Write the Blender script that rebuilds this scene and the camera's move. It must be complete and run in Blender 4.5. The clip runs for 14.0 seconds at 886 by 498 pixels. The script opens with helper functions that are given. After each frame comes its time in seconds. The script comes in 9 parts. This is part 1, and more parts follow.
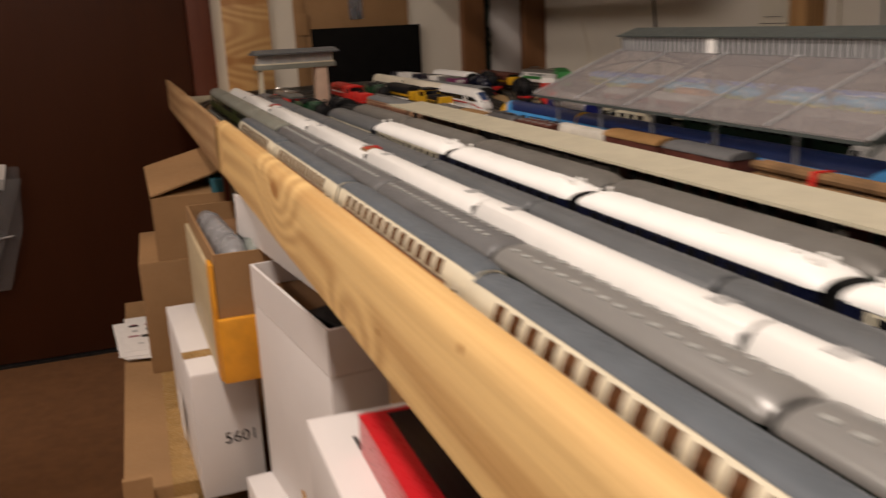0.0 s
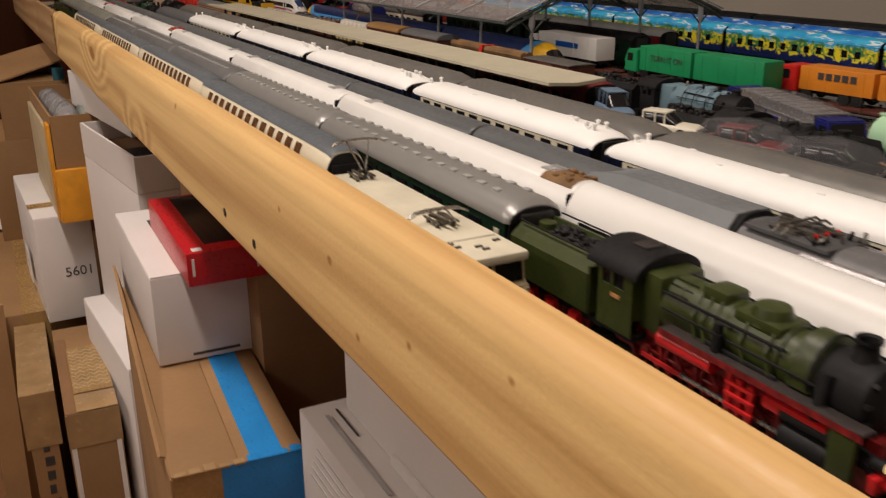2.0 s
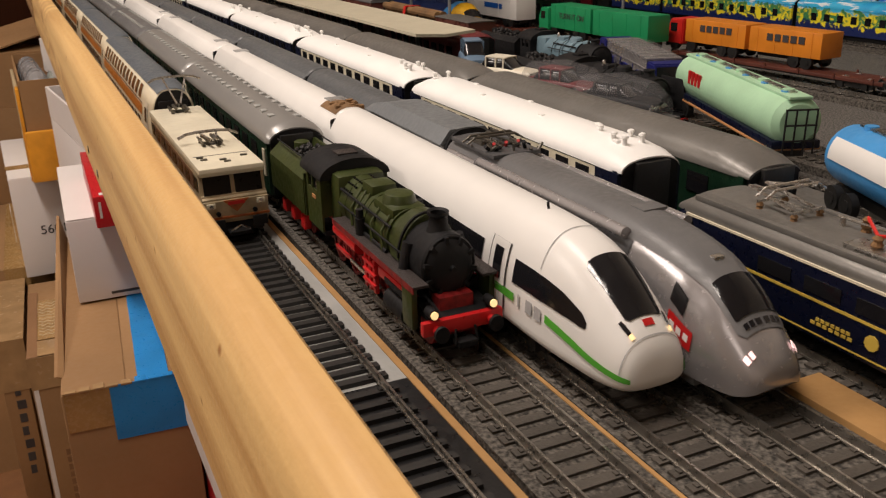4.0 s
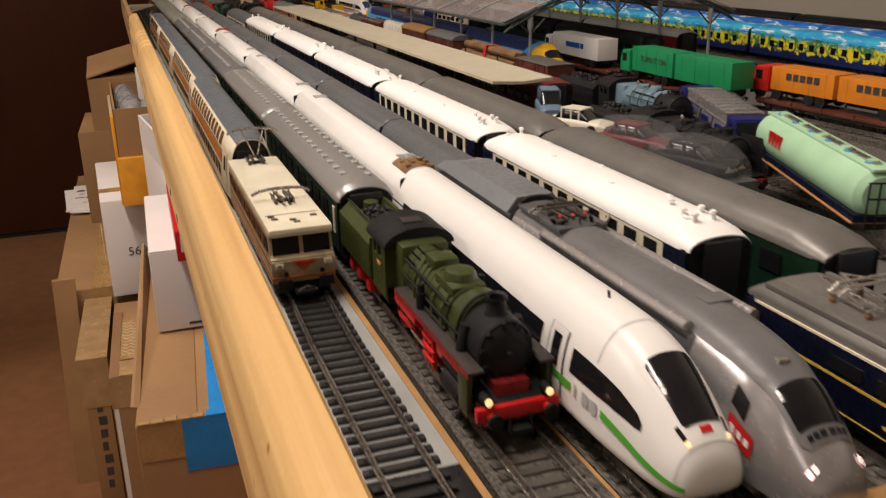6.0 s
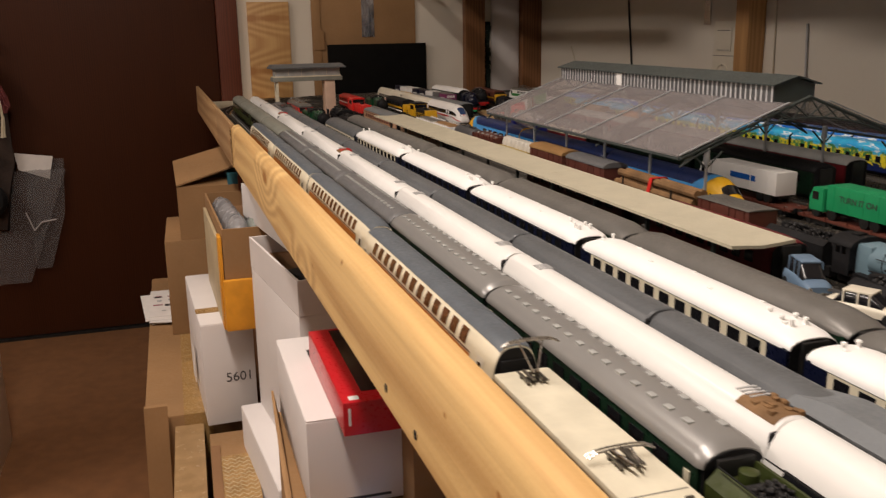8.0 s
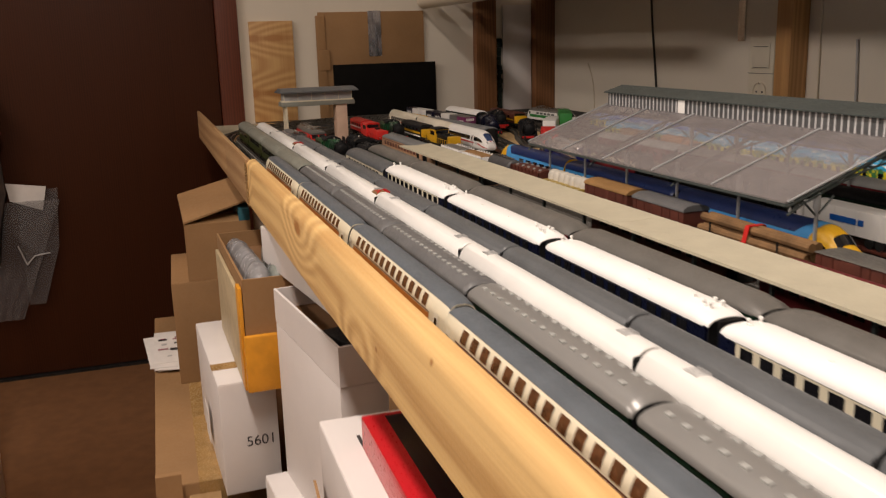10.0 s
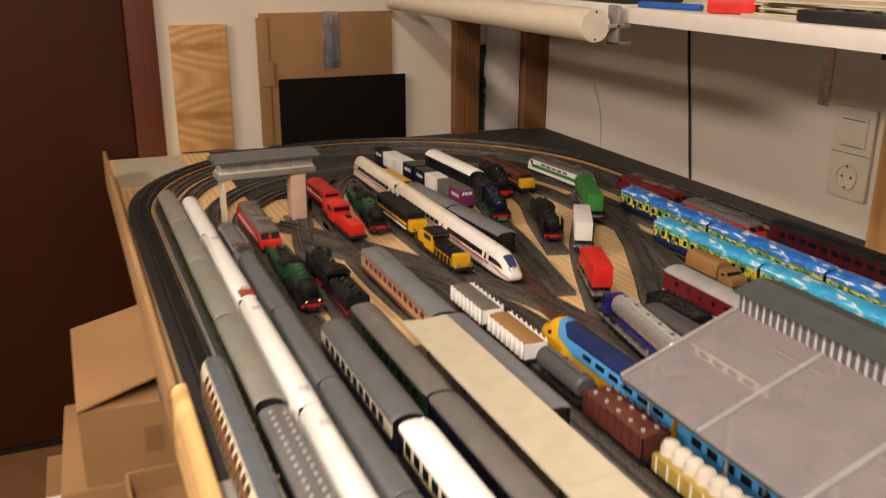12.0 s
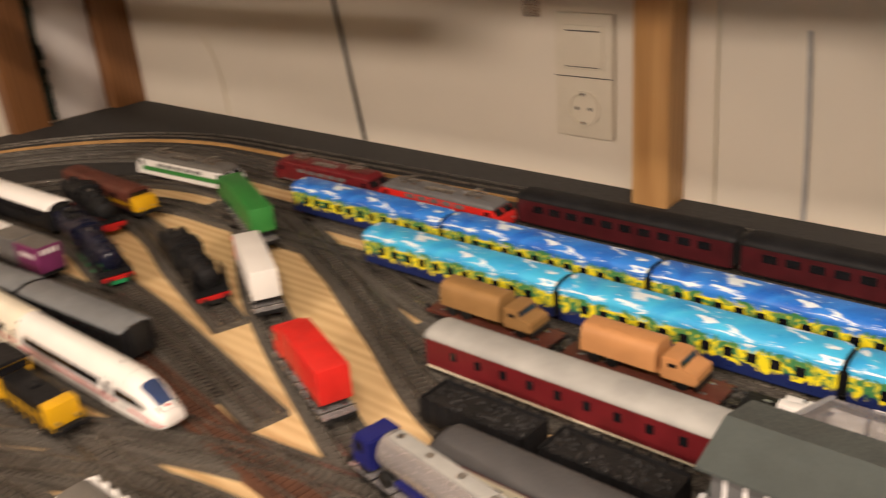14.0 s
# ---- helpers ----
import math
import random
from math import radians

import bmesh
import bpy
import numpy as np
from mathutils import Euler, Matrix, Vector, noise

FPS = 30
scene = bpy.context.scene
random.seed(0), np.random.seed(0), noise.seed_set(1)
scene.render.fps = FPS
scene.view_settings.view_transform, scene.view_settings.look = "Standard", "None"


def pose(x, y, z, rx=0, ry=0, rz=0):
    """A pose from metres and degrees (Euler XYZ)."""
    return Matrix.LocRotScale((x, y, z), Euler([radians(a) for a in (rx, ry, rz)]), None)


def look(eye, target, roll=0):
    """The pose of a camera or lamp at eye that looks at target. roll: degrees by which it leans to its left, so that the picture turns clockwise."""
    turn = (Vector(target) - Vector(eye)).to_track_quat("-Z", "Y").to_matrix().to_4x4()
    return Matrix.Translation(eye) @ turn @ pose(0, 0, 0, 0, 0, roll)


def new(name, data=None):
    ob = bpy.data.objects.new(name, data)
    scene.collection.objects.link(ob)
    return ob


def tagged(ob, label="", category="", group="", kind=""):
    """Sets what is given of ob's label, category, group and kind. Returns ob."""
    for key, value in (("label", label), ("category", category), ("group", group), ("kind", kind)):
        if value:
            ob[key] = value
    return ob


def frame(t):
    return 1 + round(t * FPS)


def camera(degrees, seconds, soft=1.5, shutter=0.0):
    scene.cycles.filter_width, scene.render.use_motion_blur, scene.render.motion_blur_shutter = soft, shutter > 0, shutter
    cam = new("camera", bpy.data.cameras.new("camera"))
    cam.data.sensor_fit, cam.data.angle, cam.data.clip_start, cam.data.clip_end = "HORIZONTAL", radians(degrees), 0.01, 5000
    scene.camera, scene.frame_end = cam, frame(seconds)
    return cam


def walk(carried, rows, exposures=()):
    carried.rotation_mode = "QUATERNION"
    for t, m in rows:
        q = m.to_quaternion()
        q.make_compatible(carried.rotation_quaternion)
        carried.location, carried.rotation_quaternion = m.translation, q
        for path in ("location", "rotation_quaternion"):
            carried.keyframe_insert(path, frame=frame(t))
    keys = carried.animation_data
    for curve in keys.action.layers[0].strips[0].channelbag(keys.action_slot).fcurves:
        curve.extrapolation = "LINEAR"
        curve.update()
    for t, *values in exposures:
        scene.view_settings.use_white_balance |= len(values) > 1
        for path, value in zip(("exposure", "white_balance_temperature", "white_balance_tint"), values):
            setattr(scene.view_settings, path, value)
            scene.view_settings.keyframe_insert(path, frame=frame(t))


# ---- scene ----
cam = camera(53.3, 14.0, 1.2, 0.5)
PATH = [
    (0, (-0.233, 0.009, 0.833), (0.412, 1.833, 0.325), -2.7),
    (0.5, (-0.233, -0.154, 0.85), (0.582, 1.59, 0.308), -2.5),
    (1, (-0.234, -0.218, 0.838), (0.631, 1.494, 0.272), -1.7),
    (1.5, (-0.234, -0.278, 0.821), (0.636, 1.406, 0.183), -1.5),
    (2, (-0.24, -0.326, 0.812), (0.639, 1.346, 0.154), -0.3),
    (2.5, (-0.224, -0.375, 0.802), (0.673, 1.28, 0.128), -0.1),
    (3, (-0.19, -0.404, 0.796), (0.703, 1.245, 0.099), -0.9),
    (5.5, (-0.132, -0.46, 0.811), (0.503, 1.31, 0.133), -0.8),
    (6, (-0.136, -0.435, 0.818), (0.496, 1.346, 0.161), -1.1),
    (6.5, (-0.144, -0.397, 0.827), (0.492, 1.393, 0.2), -1.7),
    (7, (-0.173, -0.343, 0.838), (0.446, 1.469, 0.261), -1.6),
    (7.5, (-0.201, -0.299, 0.851), (0.394, 1.536, 0.321), -1.3),
    (8, (-0.232, -0.278, 0.863), (0.36, 1.569, 0.377), -0.9),
    (8.5, (-0.253, -0.265, 0.865), (0.32, 1.592, 0.394), -0.7),
    (11, (-0.26, 0.099, 0.932), (0.413, 1.925, 0.475), -2.1),
    (11.5, (-0.265, 0.26, 1.051), (0.465, 2.028, 0.466), -0.2),
    (12, (-0.173, 0.442, 1.106), (0.574, 2.186, 0.473), 0.3),
    (12.5, (-0.111, 0.634, 1.103), (0.68, 2.36, 0.474), -0.9),
    (13, (-0.045, 0.824, 1.078), (0.93, 2.435, 0.403), -3.8),
    (13.5, (0.022, 0.898, 1.061), (1.171, 2.361, 0.328), -4.2),
    (14, (0.102, 0.933, 1.047), (1.461, 2.164, 0.248), -4.8),
]
EXPOSURES = ((0.0, -0.90, 6500, 10), (1.0, -1.02, 6500, 10), (2.0, -1.12, 6500, 10), (3.2, -1.05, 6500, 10), (5.3, -0.88, 6500, 10), (7.0, -0.82, 6500, 10), (8.5, -0.85, 6450, 10), (10.8, -0.62, 6600, 10), (11.5, -0.35, 6750, 11), (12.3, 0.10, 7000, 11), (14.0, 0.36, 7150, 12))
walk(cam, [(t, look(eye, target, roll)) for t, eye, target, roll in PATH], EXPOSURES)

# ---- light ----
B = 0.65          # height of the layout board's top
FLOOR = -0.06
WALL_Y, WALL_X = 2.60, 1.045


def area(name, m, sx, sy, watts, colour):
    data = bpy.data.lights.new(name, "AREA")
    data.shape, data.size, data.size_y, data.energy, data.color = "RECTANGLE", sx, sy, watts, colour
    ob = new(name, data)
    ob.matrix_world = m
    return ob


WARM = (1.0, 0.862, 0.765)
area("unseen_room_light", pose(-0.42, 0.15, 1.95), 0.14, 1.3, 42, WARM)
area("unseen_room_light", pose(-2.1, 1.2, 2.05, 0, -62, 0), 0.25, 1.3, 38, WARM)
# fill light behind the viewpoint, added without a known source
area("unseen_room_light", pose(-2.0, -1.5, 2.2, 0, -20, 0), 0.25, 1.3, 10, WARM)
world = bpy.data.worlds.new("room_world")
scene.world = world
world.use_nodes = True
world.node_tree.nodes["Background"].inputs[0].default_value = (0.03, 0.025, 0.02, 1)
world.node_tree.nodes["Background"].inputs[1].default_value = 0.3


# ---- materials ----
def mat(name, col, rough=0.5, metal=0.0, var=0.12, scale=40.0, bump=0.05, bscale=400.0, stretch=(1, 1, 1), spec=0.5, rvar=0.1, col2=None):
    m = bpy.data.materials.new(name)
    m.use_nodes = True
    nt = m.node_tree
    N, L = nt.nodes, nt.links
    p = N["Principled BSDF"]
    tc = N.new("ShaderNodeTexCoord")
    mp = N.new("ShaderNodeMapping")
    mp.inputs["Scale"].default_value = stretch
    L.new(tc.outputs["Object"], mp.inputs[0])
    oi = N.new("ShaderNodeObjectInfo")
    off = N.new("ShaderNodeVectorMath")
    off.operation = "ADD"
    L.new(mp.outputs[0], off.inputs[0])
    L.new(oi.outputs["Random"], off.inputs[1])
    n1 = N.new("ShaderNodeTexNoise")
    n1.inputs["Scale"].default_value, n1.inputs["Detail"].default_value = scale, 5
    L.new(off.outputs[0], n1.inputs["Vector"])
    n2 = N.new("ShaderNodeTexNoise")
    n2.inputs["Scale"].default_value, n2.inputs["Detail"].default_value = bscale, 3
    L.new(off.outputs[0], n2.inputs["Vector"])
    mx = N.new("ShaderNodeMix")
    mx.data_type = "RGBA"
    lo = [c * (1 - var) for c in col]
    hi = [min(1, c * (1 + var)) for c in (col2 or col)]
    mx.inputs[6].default_value, mx.inputs[7].default_value = (*lo, 1), (*hi, 1)
    rp = N.new("ShaderNodeMapRange")
    rp.inputs[1].default_value, rp.inputs[2].default_value = 0.35, 0.65
    L.new(n1.outputs[0], rp.inputs[0])
    L.new(rp.outputs[0], mx.inputs[0])
    L.new(mx.outputs[2], p.inputs["Base Color"])
    rr = N.new("ShaderNodeMapRange")
    rr.inputs[1].default_value, rr.inputs[2].default_value = 0.3, 0.7
    rr.inputs[3].default_value, rr.inputs[4].default_value = max(0.02, rough - rvar), min(1, rough + rvar)
    L.new(n2.outputs[0], rr.inputs[0])
    L.new(rr.outputs[0], p.inputs["Roughness"])
    p.inputs["Metallic"].default_value = metal
    p.inputs["Specular IOR Level"].default_value = spec
    if bump:
        b = N.new("ShaderNodeBump")
        b.inputs["Strength"].default_value, b.inputs["Distance"].default_value = min(1, bump * 4), 0.0006
        L.new(n2.outputs[0], b.inputs["Height"])
        L.new(b.outputs[0], p.inputs["Normal"])
    return m


def glass(name, col, rough=0.08, trans=0.9, alpha=1.0):
    m = mat(name, col, rough, var=0.06, bump=0.0, rvar=0.03)
    p = m.node_tree.nodes["Principled BSDF"]
    p.inputs["Transmission Weight"].default_value = trans
    p.inputs["IOR"].default_value = 1.3
    p.inputs["Alpha"].default_value = alpha
    return m


def glow(name, col, k):
    m = mat(name, col, 0.3)
    p = m.node_tree.nodes["Principled BSDF"]
    p.inputs["Emission Color"].default_value, p.inputs["Emission Strength"].default_value = (*col, 1), k
    return m


def wood(name, light, dark, along="Y", scale=9.0, rough=0.5, knots=(), bands=None, distort=7.0):
    """Sawn wood: streaks along one axis, growth bands, and knots at the given places (x, y, z, radius)."""
    m = mat(name, light, rough, bump=0.06)
    nt = m.node_tree
    N, L = nt.nodes, nt.links
    p = N["Principled BSDF"]
    tc = N.new("ShaderNodeTexCoord")
    mp = N.new("ShaderNodeMapping")
    mp.inputs["Scale"].default_value = {"Y": (5, 0.55, 5), "X": (0.55, 5, 5), "Z": (5, 5, 0.55)}[along]
    L.new(tc.outputs["Object"], mp.inputs[0])
    nz = N.new("ShaderNodeTexNoise")
    nz.inputs["Scale"].default_value, nz.inputs["Detail"].default_value = scale * 0.4, 3
    L.new(mp.outputs[0], nz.inputs["Vector"])
    wv = N.new("ShaderNodeTexWave")
    wv.wave_type, wv.bands_direction = "BANDS", bands or ("X" if along != "X" else "Z")
    wv.inputs["Scale"].default_value, wv.inputs["Distortion"].default_value = scale, distort
    wv.inputs["Detail"].default_value, wv.inputs["Detail Scale"].default_value = 2.0, 0.8
    L.new(mp.outputs[0], wv.inputs["Vector"])
    fac = N.new("ShaderNodeMath")
    fac.operation = "MULTIPLY"
    L.new(wv.outputs["Fac"], fac.inputs[0])
    L.new(nz.outputs[0], fac.inputs[1])
    # fine fibres along the grain
    fm = N.new("ShaderNodeMapping")
    fm.inputs["Scale"].default_value = {"Y": (260, 5, 260), "X": (5, 260, 260), "Z": (260, 260, 5)}[along]
    L.new(tc.outputs["Object"], fm.inputs[0])
    fn = N.new("ShaderNodeTexNoise")
    fn.inputs["Scale"].default_value, fn.inputs["Detail"].default_value = 1.0, 4
    L.new(fm.outputs[0], fn.inputs["Vector"])
    fr = N.new("ShaderNodeMapRange")
    fr.inputs[1].default_value, fr.inputs[2].default_value = 0.35, 0.70
    fr.inputs[3].default_value, fr.inputs[4].default_value = -0.04, 0.20
    L.new(fn.outputs[0], fr.inputs[0])
    mixed = N.new("ShaderNodeMath")
    L.new(fac.outputs[0], mixed.inputs[0])
    L.new(fr.outputs[0], mixed.inputs[1])
    last = mixed.outputs[0]
    swirl = None
    for x, y, z, r in knots:
        d = N.new("ShaderNodeVectorMath")
        d.operation = "SUBTRACT"
        d.inputs[1].default_value = (x, y, z)
        L.new(tc.outputs["Object"], d.inputs[0])
        sc = N.new("ShaderNodeVectorMath")
        sc.operation = "MULTIPLY"
        sc.inputs[1].default_value = (0, 0.5 if r > 0.008 else 0.8, 1)
        L.new(d.outputs[0], sc.inputs[0])
        ln = N.new("ShaderNodeVectorMath")
        ln.operation = "LENGTH"
        L.new(sc.outputs[0], ln.inputs[0])
        mr = N.new("ShaderNodeMapRange")
        mr.inputs[1].default_value, mr.inputs[2].default_value = r, r * 0.3
        mr.inputs[3].default_value, mr.inputs[4].default_value = 0, 0.75
        L.new(ln.outputs["Value"], mr.inputs[0])
        a = N.new("ShaderNodeMath")
        a.operation = "ADD"
        L.new(last, a.inputs[0])
        L.new(mr.outputs[0], a.inputs[1])
        last = a.outputs[0]
        if r > 0.008:
            wide = N.new("ShaderNodeMapRange")
            wide.interpolation_type = "SMOOTHSTEP"
            wide.inputs[1].default_value, wide.inputs[2].default_value = r * 5.5, 0
            wide.inputs[3].default_value, wide.inputs[4].default_value = 0, 16
            L.new(ln.outputs["Value"], wide.inputs[0])
            if swirl is None:
                swirl = wide.outputs[0]
            else:
                sw = N.new("ShaderNodeMath")
                L.new(swirl, sw.inputs[0])
                L.new(wide.outputs[0], sw.inputs[1])
                swirl = sw.outputs[0]
    if swirl is not None:
        L.new(swirl, wv.inputs["Phase Offset"])
    mx = N.new("ShaderNodeMix")
    mx.data_type = "RGBA"
    mx.inputs[6].default_value, mx.inputs[7].default_value = (*light, 1), (*dark, 1)
    L.new(last, mx.inputs[0])
    L.new(mx.outputs[2], p.inputs["Base Color"])
    return m


def painted_sky(name, top, top2):
    """Coach livery with a blue brushed sky, a belt of yellow and green blossoms and a dark blue skirt."""
    m = mat(name, top, 0.35)
    nt = m.node_tree
    N, L = nt.nodes, nt.links
    p = N["Principled BSDF"]
    tc = N.new("ShaderNodeTexCoord")

    def noisy(scale, sx, sy, sz, lo, hi):
        mp = N.new("ShaderNodeMapping")
        mp.inputs["Scale"].default_value = (sx, sy, sz)
        L.new(tc.outputs["Object"], mp.inputs[0])
        n = N.new("ShaderNodeTexNoise")
        n.inputs["Scale"].default_value, n.inputs["Detail"].default_value = scale, 4
        n.inputs["Distortion"].default_value = 1.2
        L.new(mp.outputs[0], n.inputs["Vector"])
        r = N.new("ShaderNodeMapRange")
        r.inputs[1].default_value, r.inputs[2].default_value = lo, hi
        L.new(n.outputs[0], r.inputs[0])
        return r.outputs[0], n.outputs[0]

    def mix(f, a, b):
        x = N.new("ShaderNodeMix")
        x.data_type = "RGBA"
        L.new(f, x.inputs[0])
        for i, v in ((6, a), (7, b)):
            if isinstance(v, tuple):
                x.inputs[i].default_value = (*v, 1)
            else:
                L.new(v, x.inputs[i])
        return x.outputs[2]

    strokes, _ = noisy(75, 1, 0.40, 3.2, 0.57, 0.64)
    tint, _ = noisy(25, 1, 1, 1, 0.4, 0.6)
    sky = mix(strokes, mix(tint, top, top2), (0.75, 0.85, 0.9))
    flower, raw = noisy(110, 1, 1, 1, 0.44, 0.54)
    belt = mix(flower, (0.05, 0.22, 0.08), (0.85, 0.72, 0.03))
    sep = N.new("ShaderNodeSeparateXYZ")
    L.new(tc.outputs["Object"], sep.inputs[0])
    add = N.new("ShaderNodeMath")
    add.operation = "MULTIPLY_ADD"
    add.inputs[1].default_value, add.inputs[2].default_value = 0.022, -0.011
    L.new(raw, add.inputs[0])
    z = N.new("ShaderNodeMath")
    L.new(sep.outputs[2], z.inputs[0])
    L.new(add.outputs[0], z.inputs[1])

    def above(h):
        r = N.new("ShaderNodeMapRange")
        r.inputs[1].default_value, r.inputs[2].default_value = h - 0.0008, h + 0.0008
        L.new(z.outputs[0], r.inputs[0])
        return r.outputs[0]

    L.new(mix(above(0.0415), mix(above(0.0265), (0.01, 0.02, 0.10), belt), sky), p.inputs["Base Color"])
    return m


M = {}
M["white"] = mat("white_enamel", (0.82, 0.81, 0.78), 0.33, var=0.02, bump=0.0, rvar=0.03)
M["roof_white"] = mat("white_roof_paint", (0.95, 0.945, 0.92), 0.42, var=0.02)
M["cream"] = mat("cream_enamel", (0.72, 0.66, 0.50), 0.4, var=0.05)
M["cream_weathered"] = mat("weathered_cream_enamel", (0.46, 0.38, 0.25), 0.4, var=0.22, scale=120)
M["roof_cream"] = mat("ivory_roof_enamel", (0.72, 0.67, 0.52), 0.38, var=0.07, scale=60)
M["rusty_orange"] = mat("worn_orange_line", (0.36, 0.10, 0.025), 0.45, var=0.25, scale=200)
M["burnt_orange"] = mat("burnt_orange_belt", (0.50, 0.17, 0.025), 0.4, var=0.12)
M["brown_grille"] = mat("brown_side_band", (0.16, 0.075, 0.035), 0.5, var=0.2)
M["dark_steel"] = mat("blackened_steel", (0.15, 0.14, 0.12), 0.38, 0.8, var=0.25)
M["slate_blue"] = mat("slate_blue_roof", (0.105, 0.122, 0.140), 0.42, var=0.08)
M["beige_pink"] = mat("beige_pink_enamel", (0.46, 0.28, 0.17), 0.45, var=0.12)
M["slate_light"] = mat("pale_blue_grey_roof", (0.165, 0.178, 0.188), 0.42, var=0.08)
M["ivory"] = mat("ivory_plastic", (0.74, 0.69, 0.56), 0.4, var=0.05)
M["grey_roof"] = mat("grey_roof_plastic", (0.135, 0.135, 0.137), 0.40, var=0.08)
M["slate"] = mat("blue_grey_roof_plastic", (0.105, 0.112, 0.118), 0.42, var=0.08)
M["silver_roof"] = mat("silver_roof_paint", (0.30, 0.295, 0.285), 0.33, 0.35, var=0.02, scale=25.0, bump=0.0, rvar=0.02)
M["dull_roof"] = mat("dull_grey_roof", (0.185, 0.178, 0.165), 0.38, 0.35, var=0.08)
M["olive_roof"] = mat("grey_green_roof", (0.23, 0.235, 0.20), 0.45, var=0.08)
M["silver"] = mat("silver_paint", (0.44, 0.425, 0.43), 0.26, 0.6, var=0.02, bump=0.0, rvar=0.02)
M["brass"] = mat("polished_brass", (0.62, 0.42, 0.14), 0.2, 0.95, var=0.1)
# pale colour that stands in for glints on the bag's film
M["crease"] = mat("film_crease_glint", (0.55, 0.53, 0.53), 0.15, 0.2, var=0.1)
M["coat_brown"] = mat("dark_brown_cloth", (0.030, 0.018, 0.013), 0.9, var=0.4, scale=25, bump=0.3, bscale=200)
M["dull_red"] = mat("dull_red_cloth", (0.17, 0.035, 0.035), 0.85, var=0.2, bump=0.2)
M["steel"] = mat("bright_steel", (0.55, 0.53, 0.50), 0.28, 0.95, var=0.08)
M["rail"] = mat("nickel_rail", (0.33, 0.31, 0.28), 0.30, 0.9, var=0.25)
M["green"] = mat("bottle_green_enamel", (0.007, 0.026, 0.013), 0.35, var=0.2)
M["olive"] = mat("olive_green_enamel", (0.036, 0.048, 0.010), 0.4, var=0.15)
M["loco_green"] = mat("loco_green", (0.010, 0.060, 0.022), 0.35, var=0.15)
M["black"] = mat("black_plastic", (0.012, 0.012, 0.012), 0.45, var=0.3)
M["soot"] = mat("soot_black", (0.012, 0.012, 0.013), 0.58, var=0.25, spec=0.2)
M["royal"] = mat("royal_blue_roof", (0.006, 0.020, 0.095), 0.36, var=0.12)
M["blue_glass"] = mat("bluish_window", (0.03, 0.06, 0.16), 0.1, var=0.2, bump=0.0)
M["pink"] = mat("pale_pink_plaster", (0.66, 0.48, 0.36), 0.7, var=0.06)
M["indigo"] = mat("deep_blue_plastic", (0.012, 0.016, 0.14), 0.38, var=0.1)
M["coal"] = mat("coal", (0.011, 0.010, 0.010), 0.6, var=0.4, bump=0.25, bscale=900)
M["red"] = mat("signal_red", (0.50, 0.012, 0.012), 0.38, var=0.12)
M["signal"] = mat("bright_frame_red", (0.58, 0.016, 0.018), 0.36, var=0.15)
M["deep_red"] = mat("sooty_frame_red", (0.20, 0.010, 0.010), 0.5, var=0.4, scale=300)
M["dark_deck"] = mat("dark_brown_deck", (0.030, 0.022, 0.020), 0.5, var=0.3, bump=0.3, bscale=1500)
M["red_bright"] = mat("bright_red_plastic", (0.66, 0.025, 0.02), 0.4, var=0.1)
M["maroon"] = mat("wine_red", (0.14, 0.012, 0.016), 0.38, var=0.15)
M["brown"] = mat("wagon_brown", (0.10, 0.028, 0.018), 0.5, var=0.2)
M["tan"] = mat("sand_brown_plastic", (0.30, 0.165, 0.06), 0.55, var=0.1)
M["salmon"] = mat("light_orange_brown_plastic", (0.52, 0.25, 0.10), 0.5, var=0.08)
M["navy"] = mat("navy_enamel", (0.004, 0.006, 0.022), 0.32, var=0.15)
M["louvre"] = mat("dark_louvre", (0.075, 0.075, 0.078), 0.5, var=0.1)
M["blue"] = mat("blue_enamel", (0.010, 0.10, 0.42), 0.38, var=0.1)
M["sky"] = mat("light_blue_enamel", (0.06, 0.30, 0.66), 0.38, var=0.08)
M["pale_blue"] = mat("grey_blue_plastic", (0.13, 0.20, 0.29), 0.4, var=0.1)
M["teal"] = mat("grey_blue_boiler", (0.16, 0.25, 0.30), 0.4, var=0.12)
M["mint"] = mat("mint_green_plastic", (0.42, 0.68, 0.45), 0.38, var=0.05)
M["kelly"] = mat("bright_green_plastic", (0.012, 0.27, 0.10), 0.42, var=0.08)
M["grass"] = mat("leaf_green_plastic", (0.03, 0.22, 0.045), 0.42, var=0.08)
M["lime"] = mat("stripe_green", (0.09, 0.40, 0.04), 0.4, var=0.06)
M["yellow"] = mat("warm_yellow_enamel", (0.72, 0.40, 0.015), 0.38, var=0.08)
M["orange"] = mat("orange_enamel", (0.72, 0.24, 0.02), 0.4, var=0.08)
M["mustard"] = mat("mustard_enamel", (0.36, 0.26, 0.06), 0.45, var=0.15)
M["pale_dome"] = mat("off_white_dome", (0.62, 0.58, 0.50), 0.35, var=0.1)
M["plum"] = mat("plum_panel", (0.18, 0.03, 0.11), 0.4, var=0.1)
M["pale_plum"] = mat("faded_plum_print", (0.30, 0.13, 0.15), 0.6, var=0.3)
M["gold"] = mat("gold_line", (0.62, 0.45, 0.08), 0.4, var=0.1)
M["dull_glass"] = mat("dark_dull_window", (0.012, 0.010, 0.009), 0.35, var=0.2, bump=0.0, spec=0.25)
M["maroon_dark"] = mat("blackish_red_enamel", (0.055, 0.006, 0.009), 0.42, var=0.2)
M["window"] = mat("dark_window", (0.010, 0.010, 0.012), 0.12, var=0.2, bump=0.0)
